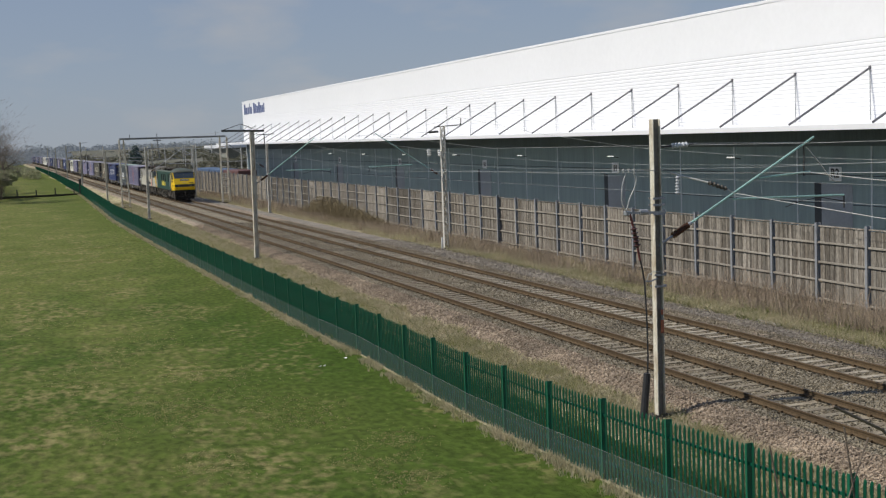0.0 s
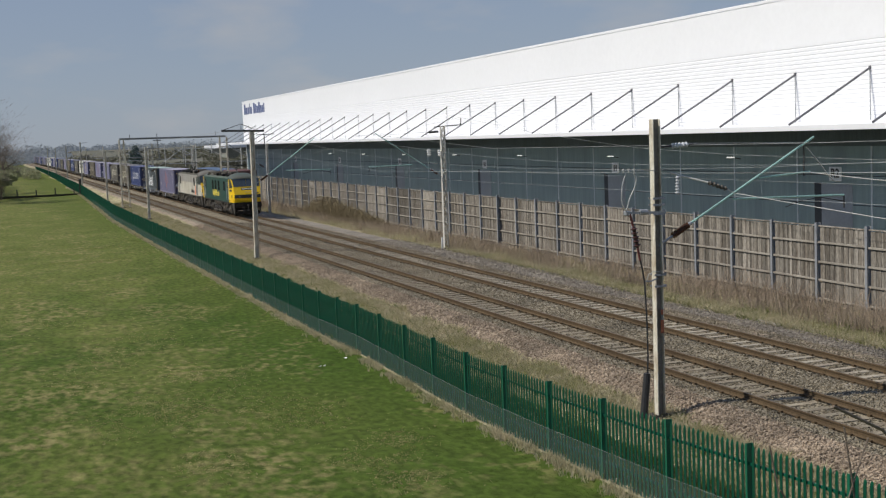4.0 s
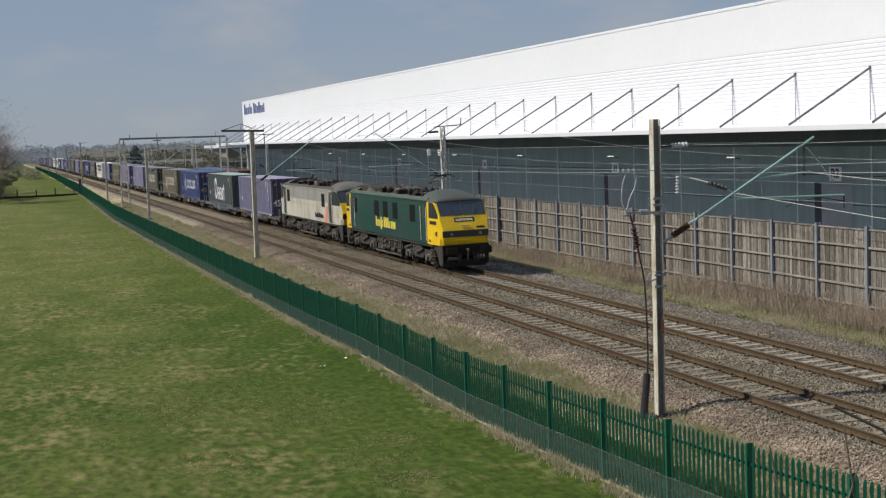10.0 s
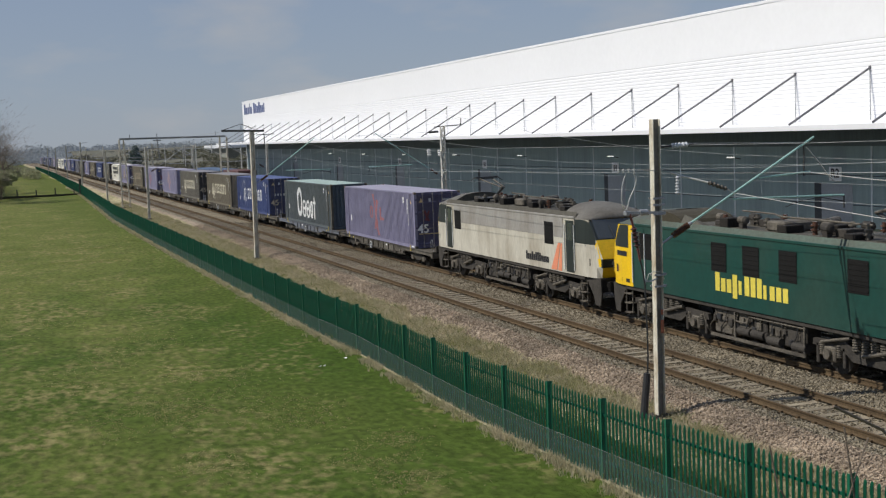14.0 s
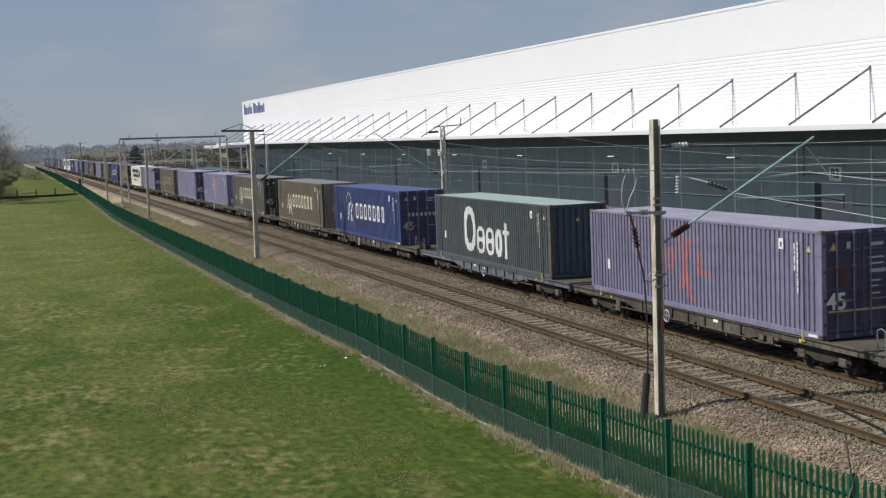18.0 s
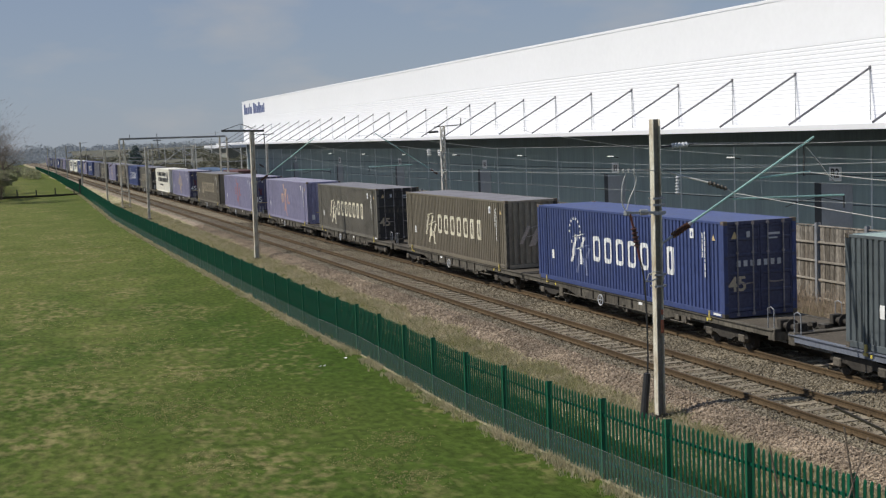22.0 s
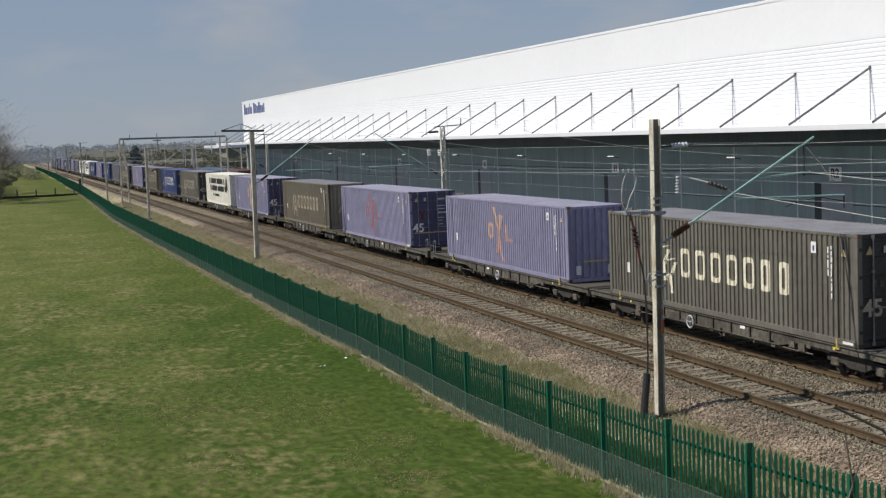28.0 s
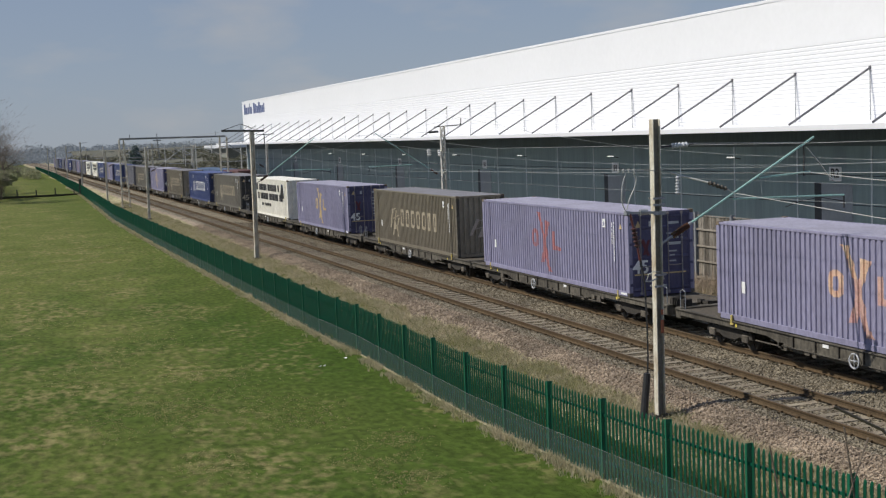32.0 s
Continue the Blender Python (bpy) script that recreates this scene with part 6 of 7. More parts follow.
        part("brand_figure", painted([[(7.20, 1.75), (6.92, 1.75), (6.90, 1.15), (7.18, 1.15)]], wide, .009), brand_mat, e, "body of the brand figure")
        part("brand_figure", painted([[(7.20, 1.25), (6.98, 1.20), (7.10, .64), (7.52, .60), (7.40, .74)]], wide, .007), brand_mat, e)
        part("brand_figure", painted([[(7.12, 1.25), (6.88, 1.25), (6.66, .52), (6.40, .30), (6.78, .30), (6.92, .62)]], wide, .005), brand_mat, e)
        part("brand_mark", painted(hoop(7.68, 8.28, 1.20, 1.92, .17, 3.0), wide), top, e, "brand mark drawn as plain blocks")
        part("brand_mark", painted([[(6.34, 1.90), (6.16, 1.90), (6.08, 1.36), (5.52, 1.30), (5.52, 1.18), (6.34, 1.18)]], wide, .005), brand_mat, e)
    elif brand == "lines":
        for k, (y0, y1, z) in enumerate(((3.0, 11.5, 1.95), (2.2, 11.0, 1.25), (6.0, 9.5, .75))):
            yy, j = y1, 0
            while yy > y0:
                w = (0.55, 0.35, 0.7, 0.45)[j % 4]
                part("text_bar", M().box(X - .004, X, yy - w, yy, z, z + (.5 if k < 2 else .22)), SIGNBLACK, e)
                yy -= w + (0.12 if j % 5 else 0.5)
                j += 1
        part("figure_mark", M().slab([(X, 2.6, 1.5), (X, 1.2, 1.5), (X, 1.5, 2.5), (X, 2.0, 2.6)], 0, -.004), SIGNBLACK, e)
    return e


# ---- flat wagons ----
LUG = mat("chipped_yellow_lug", (0.52, 0.42, 0.12), 0.6, var=0.3, s1=6, s2=20, bump=0.1, col2=(0.20, 0.16, 0.10), mixed=0.8)
WR = 0.36


def wheelset(parent, y, r, z, material, name="wheelset"):
    m = M()
    for s in (-1, 1):
        m.tube((s * 0.70, 0, 0), (s * 0.83, 0, 0), r, 28).tube((s * 0.66, 0, 0), (s * 0.70, 0, 0), r + 0.028, 28)
        m.tube((s * 0.83, 0, 0), (s * 0.86, 0, 0), r * 0.45, 14)
        for k in range(4):
            a = math.tau * k / 4
            m.beam((s * 0.835, math.cos(a) * r * .45, math.sin(a) * r * .45), (s * 0.835, math.cos(a) * r * .9, math.sin(a) * r * .9), 0.05, 0.03)
    m.tube((-0.95, 0, 0), (0.95, 0, 0), 0.075, 12)
    w = part(name, m, material, parent)
    w.matrix_basis = pose(0, y, z)
    return w


def wagon(sill_mat=SILL):
    e = thing("flat_wagon", "low grimy container flat wagon with bogies", "wagon", None, "wagons of the train")
    A, Z = -2.45, 15.37
    for s in (-1, 1):
        x0, x1 = (1.12, 1.235) if s > 0 else (-1.235, -1.12)
        sill = M().slab([(x0, A, .66), (x0, 2.6, .66), (x0, 3.4, .50), (x0, 10.4, .50), (x0, 11.2, .66), (x0, Z, .66), (x0, Z, .862), (x0, A, .862)], 0, x1 - x0)
        b = part("side_sill", sill, sill_mat, e, "dirty brown fish-bellied side sill")
        xo = x1 if s > 0 else x0
        part("sill_flange", M().box(min(xo, xo + .05 * s), max(xo, xo + .05 * s), 3.4, 10.4, .485, .51).box(min(xo, xo + .05 * s), max(xo, xo + .05 * s), A, Z, .835, .862), sill_mat, b)
        for y in (3.9, 4.9, 5.9, 6.9, 7.9, 8.9, 9.9):
            part("stiffener", M().box(min(xo, xo + .045 * s), max(xo, xo + .045 * s), y, y + .03, .51, .83), GRIME, b)
        for y, mt, w in ((5.2, SIGNWHITE, .32), (1.0, YELLOWLABEL, .10), (12.2, YELLOWLABEL, .10), (9.3, GRIMELIGHT, .5)):
            part("placard", M().box(min(xo, xo + .008 * s), max(xo, xo + .008 * s), y, y + w * .8, .70, .79), mt, b)
        rig = M()
        q = random.Random(12 + s)
        for k in range(15):
            y = q.uniform(1.9, 11.6)
            w, h = q.uniform(.06, .3), q.uniform(.08, .22)
            z1 = .56 if 3 < y < 11 else .68
            rig.box(min(xo - .10 * s, xo + .015 * s), max(xo - .10 * s, xo + .015 * s), y, y + w, z1 - h, z1)
        rig.tube((xo - .04 * s, 2.0, .44), (xo - .04 * s, 11.8, .46), .022, 5).tube((xo - .12 * s, 3.0, .38), (xo - .12 * s, 9.5, .38), .03, 5)
        for y in (0.82, 12.92):
            part("tie_lug", M().box(min(xo, xo + .06 * s), max(xo, xo + .06 * s), y, y + .07, .80, 1.04, .008).box(min(xo, xo + .05 * s), max(xo, xo + .05 * s), y - .05, y + .12, .74, .80, .008), LUG, e, "yellow tie-down lug")
        part("brake_rigging", rig, GRIMELIGHT, e, "rods and boxes of the brake gear")
    part("deck", M().box(-1.11, 1.11, A, Z, .78, .84), DECKRUST, e, "rusty brown deck")
    part("cross_beam", M().box(-1.24, 1.24, A - .05, A + .25, .55, .90, .02), SILL, e)
    part("cross_beam", M().box(-1.20, 1.20, Z - .25, Z + .04, .55, .88, .02), GRIME, e)
    for y in (2.6, 6.9, 11.2):
        part("cross_beam", M().box(-1.11, 1.11, y, y + .2, .5, .779), GRIME, e)
    for y in (0.08, CL - .08):
        for x in (-1.18, 1.18):
            part("twist_lock", M().box(x - .06, x + .06, y - .08, y + .08, .84, .884, .01), GRIMELIGHT, e)
    for x in (-0.87, 0.87):
        bf = part("buffer", M().tube((x, A - .05, .98), (x, A - .38, .98), .085, 12), GRIME, e)
        part("buffer_head", M().tube((x, A - .40, .98), (x, A - .38, .98), .21, 18), GRIME, bf)
        part("buffer_housing", M().box(x - .16, x + .16, A - .05, A + .12, .78, 1.14, .02), GRIME, bf)
        part("hand_rail", M().path([(x * 1.30, A + .1, .87), (x * 1.30, A + .1, 1.42), (x * 1.30, A + .25, 1.48), (x * 1.30, A + .4, 1.42), (x * 1.30, A + .4, .87)], .016, 6), GALV, e, "pale hoop hand rail")
    part("coupling", M().path([(0, A, .95), (0, A - .2, .78), (0, A - .42, .95)], .04, 6).box(-.08, .08, A - .2, A, .9, 1.0), GRIME, e)
    part("draw_bar", M().tube((0, Z, .7), (0, Z + .85, .7), .08, 8), GRIME, e)
    part("air_pipe", M().path([(.35, A, .8), (.38, A - .2, .5), (.3, A - .4, .75)], .025, 6), BLACKPLASTIC, e)
    m = M()
    m.path([(-1.31, 8.2 + .19 * math.cos(math.tau * k / 18), .56 + .19 * math.sin(math.tau * k / 18)) for k in range(19)], .022, 6)
    m.tube((-1.31, 8.02, .56), (-1.31, 8.38, .56), .012, 5).tube((-1.31, 8.2, .38), (-1.31, 8.2, .74), .012, 5).tube((-1.32, 8.2, .56), (-1.15, 8.2, .56), .025, 6)
    part("hand_brake_wheel", m, GREYINS, e, "pale brake handwheel")
    other = M()
    other.v, other.f = [(-x, y - 1.6, z) for x, y, z in m.v], list(m.f)
    part("hand_brake_wheel", other, GREYINS, e, "pale brake handwheel")
    for x, y, w in ((-.6, 5.5, .9), (.5, 9.0, 1.0), (-.4, 7.6, .6)):
        part("brake_cylinder", M().tube((x, y, .50), (x, y + w, .50), .16, 12), GRIME, e)
    wheels = []
    for y in (0.35, 13.0):
        bo = part("bogie", M().box(-.95, .95, y - .2, y + .2, .42, .62, .02), GRIME, e, "small two-axle bogie")
        for s in (-1, 1):
            x = s * 1.0
            part("bogie_side", M().slab([(x - .05, y - 1.25, .36), (x - .05, y - .55, .36), (x - .05, y - .3, .26), (x - .05, y + .3, .26), (x - .05, y + .55, .36), (x - .05, y + 1.25, .36), (x - .05, y + 1.2, .52), (x - .05, y + .4, .60), (x - .05, y - .4, .60), (x - .05, y - 1.2, .52)], 0, .1), GRIME, bo)
            for dy in (-.9, .9):
                part("axle_box", M().box(x - .09, x + .11, y + dy - .16, y + dy + .16, .24, .48, .03), GRIMELIGHT, bo)
                for q in (-.13, .13):
                    part("spring", M().tube((x, y + dy + q * 1.6, .38), (x, y + dy + q * 1.6, .56), .06, 10), GRIME, bo)
        for dy in (-.9, .9):
            wheels.append(wheelset(bo, y + dy, WR, WR, GRIME))
    return e


# ---- electric locomotives ----
LOCO_L = 18.745
STN = [(0.43, 1.15, 2.02), (0.72, 1.25, 2.68), (1.16, 1.33, 3.43), (1.42, 1.36, 3.60), (2.24, 1.37, 3.80), (3.4, 1.37, 3.90)]
LEV = [(1.0, 1.30), (1.0, 1.68), (1.0, 2.66), (0.99, 3.38), (0.91, 3.62), (0.56, 3.85), (0.0, 3.92)]


def ring(st):
    y, w, cap = st
    left = [(-w * f * (0.95 if y < 0.5 and k == 0 else 1), y + (0.20 if y < 0.5 and k == 0 else 0), min(z, cap)) for k, (f, z) in enumerate(LEV)]
    return left + [(-x, a, b) for x, a, b in reversed(left[:-1])]


def loft(stations, pick, flip=False):
    """Faces between rings for which pick(station, level) holds; level counts from the sole bar to the roof's middle."""
    m = M()
    n = 2 * len(LEV) - 1
    rows = [ring(s) for s in stations]
    for k in range(len(rows) - 1):
        for i in range(n - 1):
            lev = i if i < len(LEV) - 1 else n - 2 - i
            if pick(k, lev):
                q = [rows[k][i], rows[k][i + 1], rows[k + 1][i + 1], rows[k + 1][i]]
                if len({tuple(p) for p in q}) < 3:
                    continue
                m.add(q, [(0, 1, 2, 3)])
    if flip:
        m.v = [(x, LOCO_L - y, z) for x, y, z in m.v]
    return m


def cab_dome(flip):
    """The crowned cab roof, bowed forward over the windscreen, with a lip."""
    m, rows, n = M(), [], 17
    for k in range(11):
        u = k / 10
        w = lerp(1.10 + 2.3 * u, [(a, b) for a, b, *_ in STN]) * .995
        rise = .05 + .49 * math.sin(math.pi / 2 * min(1.0, u * 1.05)) ** .62
        row = []
        for i in range(n):
            q = -1 + 2 * i / (n - 1)
            crown = (1 - abs(q) ** 2.6) ** .8
            row.append((q * w, 1.12 + 2.28 * u - .06 * (1 - u) ** 2 * (1 - q * q), 3.385 + rise * crown + .012 * (1 - u)))
        rows.append(row)
    rows.insert(0, [(x, y + .02, z - .045) for x, y, z in rows[0]])
    rows.insert(0, [(x, y + .16, z - .02) for x, y, z in rows[0]])
    m.add([p for row in rows for p in row], [(k * n + i, k * n + i + 1, (k + 1) * n + i + 1, (k + 1) * n + i) for k in range(len(rows) - 1) for i in range(n - 1)])
    if flip:
        m.v = [(x, LOCO_L - y, z) for x, y, z in m.v]
    return m


ROOFGREEN = mat("dusty_dark_green_cab_roof", (0.060, 0.078, 0.064), 0.6, var=0.2, s1=1.2, s2=12, bump=0.1, col2=(0.085, 0.080, 0.062), mixed=0.8)
ROOFGREY = mat("dusty_grey_cab_roof", (0.125, 0.118, 0.104), 0.7, var=0.2, s1=1.2, s2=12, bump=0.1, col2=(0.075, 0.066, 0.052), mixed=0.8)


def coil(x, y, z0, z1, r):
    prof = [(0, r * .7)]
    for k in range(6):
        prof += [((k + .1) / 6, r * .72), ((k + .3) / 6, r), ((k + .6) / 6, r), ((k + .85) / 6, r * .72)]
    return M().lathe((x, y, z0), (x, y, z1), prof + [(1, r * .7)], 10)


def loco(label, kind):
    e = thing("electric_locomotive", label, "locomotive", None, "locomotives of the train")
    green = kind == "green"
    side, cabm = (LOCOGREEN, YELLOW) if green else (LOCOCREAM, LOCOCREAM)
    for flip in (False, True):
        nm = "rear_" if flip else "front_"
        def fy(y):
            return LOCO_L - y if flip else y
        def fb(m, x0, x1, y0, y1, z0, z1, b=0.0):
            a, c = sorted((fy(y0), fy(y1)))
            return m.box(x0, x1, a, c, z0, z1, b)
        c = part("cab", loft(STN[:5], lambda k, l: (k == 0) or (k >= 1 and l <= 1) or (k >= 2 and l == 2), flip), cabm, e, "yellow cab" if green else "cream cab with yellow nose")
        nose = loft(STN[:2], lambda k, l: l >= 2, flip)
        fr = ring(STN[0])
        nose.add([(x, fy(y - .002), z) for x, y, z in fr[:3] + fr[-3:]], [(0, 1, 2, 3, 4, 5)])
        nose.v = [(x * 1.003, y, z + .002) for x, y, z in nose.v]
        part("nose", nose, YELLOW, c, "yellow nose panel")
        part("windscreen_surround", loft([STN[1], STN[2]], lambda k, l: l >= 2, flip), YELLOW if green else LOCOBLACK, c)
        def wide(y):
            return lerp(y, [(a, b) for a, b, *_ in STN])
        for s in (-1, 1):
            a, b = Vector((s * .06, fy(.53), 2.70)), Vector((s * .06, fy(1.13), 3.40))
            n = Vector((0, (1 if flip else -1) * .86, .51)) * .012
            part("windscreen", M().add([Vector((s * .006, fy(.735), 2.71)) + n, Vector((s * 1.17, fy(.735), 2.71)) + n, Vector((s * 1.235, fy(1.13), 3.40)) + n, Vector((s * .006, fy(1.13), 3.40)) + n], [(0, 1, 2, 3)]), GLASS, c, "dark windscreen glass")
            part("wiper", M().tube((s * .5, fy(.69), 2.72), (s * .62, fy(.93), 3.16), .012, 5), DARKSTEEL, c)
            x = s * 1.374
            cuts = [(.84, 2.60, 2.78), (1.0, 2.60, 3.02), (1.16, 2.60, 3.22), (1.34, 2.60, 3.36), (1.42, 2.60, 3.37), (1.95, 2.60, 3.37)] if green else [(.76, 2.50, 2.70), (.9, 2.50, 2.94), (1.16, 2.50, 3.30), (1.42, 2.50, 3.37), (2.3, 2.50, 3.37)]
            wp = [(s * (wide(y) * f + .006), fy(y), z) for y, z0, z1 in cuts for z, f in ((z0, 1.0), (min(2.66, z1), 1.0), (z1, 1.0 - .01 * (z1 - 2.66) / .72))]
            part("cab_window", M().add(wp, [(3 * k + j, 3 * k + 3 + j, 3 * k + 4 + j, 3 * k + 1 + j) for k in range(len(cuts) - 1) for j in (0, 1)]), LOCOBLACK, c, "dark cab side window")
            door = part("cab_door", fb(M(), x - .002, x + .004, 2.36, 3.05, 1.36, 3.30) if s > 0 else fb(M(), x - .004, x + .002, 2.36, 3.05, 1.36, 3.30), side if green else LOCOBLACK, c)
            part("door_window", fb(M(), x - .007, x + .007, 2.50, 2.90, 2.55, 3.2), GLASS, door)
            for y in (2.28, 3.14):
                part("hand_rail", M().tube((s * 1.40, fy(y), 1.45), (s * 1.40, fy(y), 3.15), .022, 6), HANDRAIL, c, "pale hand rail")
            part("skirt", M().slab([(s * 1.22, fy(.50), 1.30), (s * 1.26, fy(1.75), 1.30), (s * 1.26, fy(1.45), 1.10), (s * 1.24, fy(1.05), .62), (s * 1.22, fy(.98), .30), (s * 1.2, fy(.62), .30), (s * 1.2, fy(.50), .70)], 0, -.05 * s), GRIME, c, "dark grey cab skirt")
            bf = part("buffer", M().tube((s * .87, fy(.55), 1.05), (s * .87, fy(.08), 1.05), .12, 14), GRIMEBLACK, e)
            part("buffer_head", M().box(s * .87 - .30, s * .87 + .30, min(fy(0), fy(.07)), max(fy(0), fy(.07)), .86, 1.24, .05), GRIMEBLACK, bf, "wide black buffer head")
            lamp = part("headlight", fb(M(), s * .78 - .12, s * .78 + .14, .385, .40, 1.74, 1.95, .004), GLASS, c)
            part("headlight_lens", M().tube((s * .74, fy(.386), 1.84), (s * .74, fy(.376), 1.84), .085, 14), LAMPDIM, lamp, "round headlight")
        part("light_band", fb(M(), -1.175, 1.175, .40, .435, 1.69, 2.0), LOCOBLACK, c, "black headlight band")
        part("band_return", fb(M(), -1.182, -1.172, .41, .50, 1.69, 2.0).box(1.172, 1.182, min(fy(.41), fy(.5)), max(fy(.41), fy(.5)), 1.69, 2.0), LOCOBLACK, c)
        part("buffer_beam", fb(M(), -1.2, 1.2, .50, .72, .78, 1.30, .03), GRIMEBLACK, e)
        part("snow_plough", fb(M(), -1.1, 1.1, .66, .80, .22, .55, .02), GRIMEBLACK, e)
        part("coupling_hook", fb(M(), -.06, .06, .12, .5, .98, 1.12, .02).tube((0, fy(.2), 1.0), (0, fy(.3), .55), .04, 6), GRIMELIGHT, e)
        for x in (-.5, -.36, .36, .5, .62):
            part("brake_hose", M().path([(x, fy(.5), .95), (x, fy(.28), .8), (x * .96, fy(.26), .55), (x * .9, fy(.42), .42)], .028, 6), DARKSTEEL, e)
        part("jumper_box", fb(M(), -.32, -.12, .38, .5, 1.08, 1.28, .02).box(.14, .34, min(fy(.38), fy(.5)), max(fy(.38), fy(.5)), 1.08, 1.28, .02), GRIMEBLACK, e)
        part("cab_roof", cab_dome(flip), ROOFGREEN if green else ROOFGREY, e, "sooty domed cab roof", smooth=True)
        cap = [(x, fy(y), z) for x, y, z in ring(STN[5])[3:-3]]
        part("roof_end", M().add(cap, [tuple(range(len(cap)))]), LOCOROOF, e)
        if not green:
            for s in (-1, 1):
                part("nose_edge", M().add([(s * (wide(y) + .005), fy(y), z) for y, z in ((.445, 1.72), (.60, 1.72), (.80, 2.48), (.70, 2.62))], [(0, 1, 2, 3)]), YELLOW, c)
        if not flip or green:
            for k in range(9):
                part("brand_mark", M().add([(x, fy(.418 + .44 * (z - 2.02)), z) for x, z in ((-.42 + .10 * k, 2.46), (-.35 + .10 * k, 2.46), (-.35 + .10 * k, 2.57), (-.42 + .10 * k, 2.57))], [(0, 1, 2, 3)]), LOGOCREAM if green else SIGNBLACK, c)
            if green:
                part("brand_panel", M().add([(x, fy(.424 + .44 * (z - 2.02)), z) for x, z in ((-.5, 2.41), (.55, 2.41), (.55, 2.62), (-.5, 2.62))], [(0, 1, 2, 3)]), SIGNBLACK, c, "black brand panel on the nose")
                part("number_bar", M().add([(x, fy(.424 + .44 * (z - 2.02)), z) for x, z in ((.58, 2.08), (1.02, 2.08), (1.02, 2.18), (.58, 2.18))], [(0, 1, 2, 3)]), SIGNBLACK, c)
                part("lamp_bracket", fb(M(), -.22, .22, .455, .50, 2.20, 2.26, .01), LOGOGOLD, c)
        if green:
            part("brand_panel", M().add([(-(wide(y) + .010), fy(y), z) for y, z in ((1.0, 2.30), (1.42, 2.30), (1.82, 2.30), (1.82, 2.47), (1.42, 2.47), (1.0, 2.47))], [(0, 1, 4, 5), (1, 2, 3, 4)]), SIGNBLACK, c, "black brand panel below the cab window")
            part("crest", M().add([(-(wide(y) + .014), fy(y), z) for y, z in ((1.02, 1.76), (1.14, 1.76), (1.14, 1.94), (1.02, 1.94))], [(0, 1, 2, 3)]), REDINS, c)
            part("number_bar", fb(M(), -1.378, -1.366, 1.75, 2.0, 1.42, 1.54).box(-1.36, -1.345, min(fy(1.4), fy(1.7)), max(fy(1.4), fy(1.7)), 1.42, 1.54), SIGNBLACK, c)
            part("crest_panel", fb(M(), -1.312, -1.295, .95, 1.12, 1.72, 1.98), SIGNBLACK, c)
        else:
            part("crest_panel", fb(M(), -1.33, -1.315, 1.1, 1.3, 1.72, 1.98), SIGNBLACK, c)
            part("number_bar", fb(M(), -1.36, -1.345, 1.4, 1.95, 2.42, 2.54), SIGNBLACK, c)
    body_st = [STN[4]] + [(y, 1.37, 3.92) for y in (3.4, 15.345)] + [(LOCO_L - 2.24, 1.37, 3.80)]
    part("body_side", loft(body_st, lambda k, l: l <= 2), side, e, ("dark green" if green else "grimy cream") + " body side")
    part("cant_rail", M().box(-1.385, -1.345, 2.3, LOCO_L - 2.3, 3.38, 3.46, .01).box(1.345, 1.385, 2.3, LOCO_L - 2.3, 3.38, 3.46, .01), LOCOGREEN if green else LOCOGREY, e)
    part("roof_slope", loft(body_st, lambda k, l: l == 3), LOCOROOF if not green else mat("dusty_green_roof", (0.075, 0.105, 0.085), 0.7, var=0.2, s1=1, s2=12, col2=(.06, .06, .045), mixed=.7), e)
    part("roof_well", M().box(-1.2, 1.2, 3.5, 15.2, 3.40, 3.56), LOCOROOF, e)
    part("solebar", M().box(-1.33, 1.33, 1.6, LOCO_L - 1.6, 1.16, 1.30, .02), GRIME, e)
    if not green:
        for s in (-1, 1):
            x = s * 1.3745
            part("grey_band", M().box(min(x, x + .004 * s), max(x, x + .004 * s), 3.3, 15.4, 2.62, 3.37), LOCOGREY, e, "mid-grey upper band")
            part("stripe", M().slab([(x + .006 * s, 3.9, 1.34), (x + .006 * s, 4.45, 1.34), (x + .006 * s, 3.75, 2.4), (x + .006 * s, 3.55, 2.4)], 0, .003 * s), ORANGE, e, "faded orange slanting stripe")
            part("stripe", M().slab([(x + .006 * s, 3.45, 1.34), (x + .006 * s, 3.8, 1.34), (x + .006 * s, 3.5, 2.4), (x + .006 * s, 3.38, 2.4)], 0, .003 * s), ORANGE, e)
    grilles = (4.55, 7.55, 9.35, 11.05, 15.55) if green else (4.6, 14.9)
    for y in grilles:
        for s in (-1, 1):
            x = s * 1.376
            gr = part("grille", M().box(min(x, x + .006 * s), max(x, x + .006 * s), y - .42, y + .42, 2.30, 3.16, .002), GRILLE, e, "dark louvred grille")
            for k in range(6):
                part("louvre", M().box(min(x + .006 * s, x + .016 * s), max(x + .006 * s, x + .016 * s), y - .40, y + .40, 2.36 + .135 * k, 2.40 + .135 * k), GRILLE, gr)
    for k in range(12):
        h = .56 if k in (0, 3, 5, 6, 7) else .40
        w = .16 if k in (4, 8) else .24
        if green:
            part("brand_mark", M().box(-1.381, -1.375, 11.25 - .315 * k - w, 11.25 - .315 * k, 1.72 - (.14 if k == 3 else 0), 1.72 + h), YELLOWLABEL, e, "yellow brand mark drawn as plain bars")
        else:
            part("brand_mark", M().box(-1.386, -1.380, 6.9 - .19 * k - .14, 6.9 - .19 * k, 1.55, 1.55 + h * .6), SIGNBLACK, e)
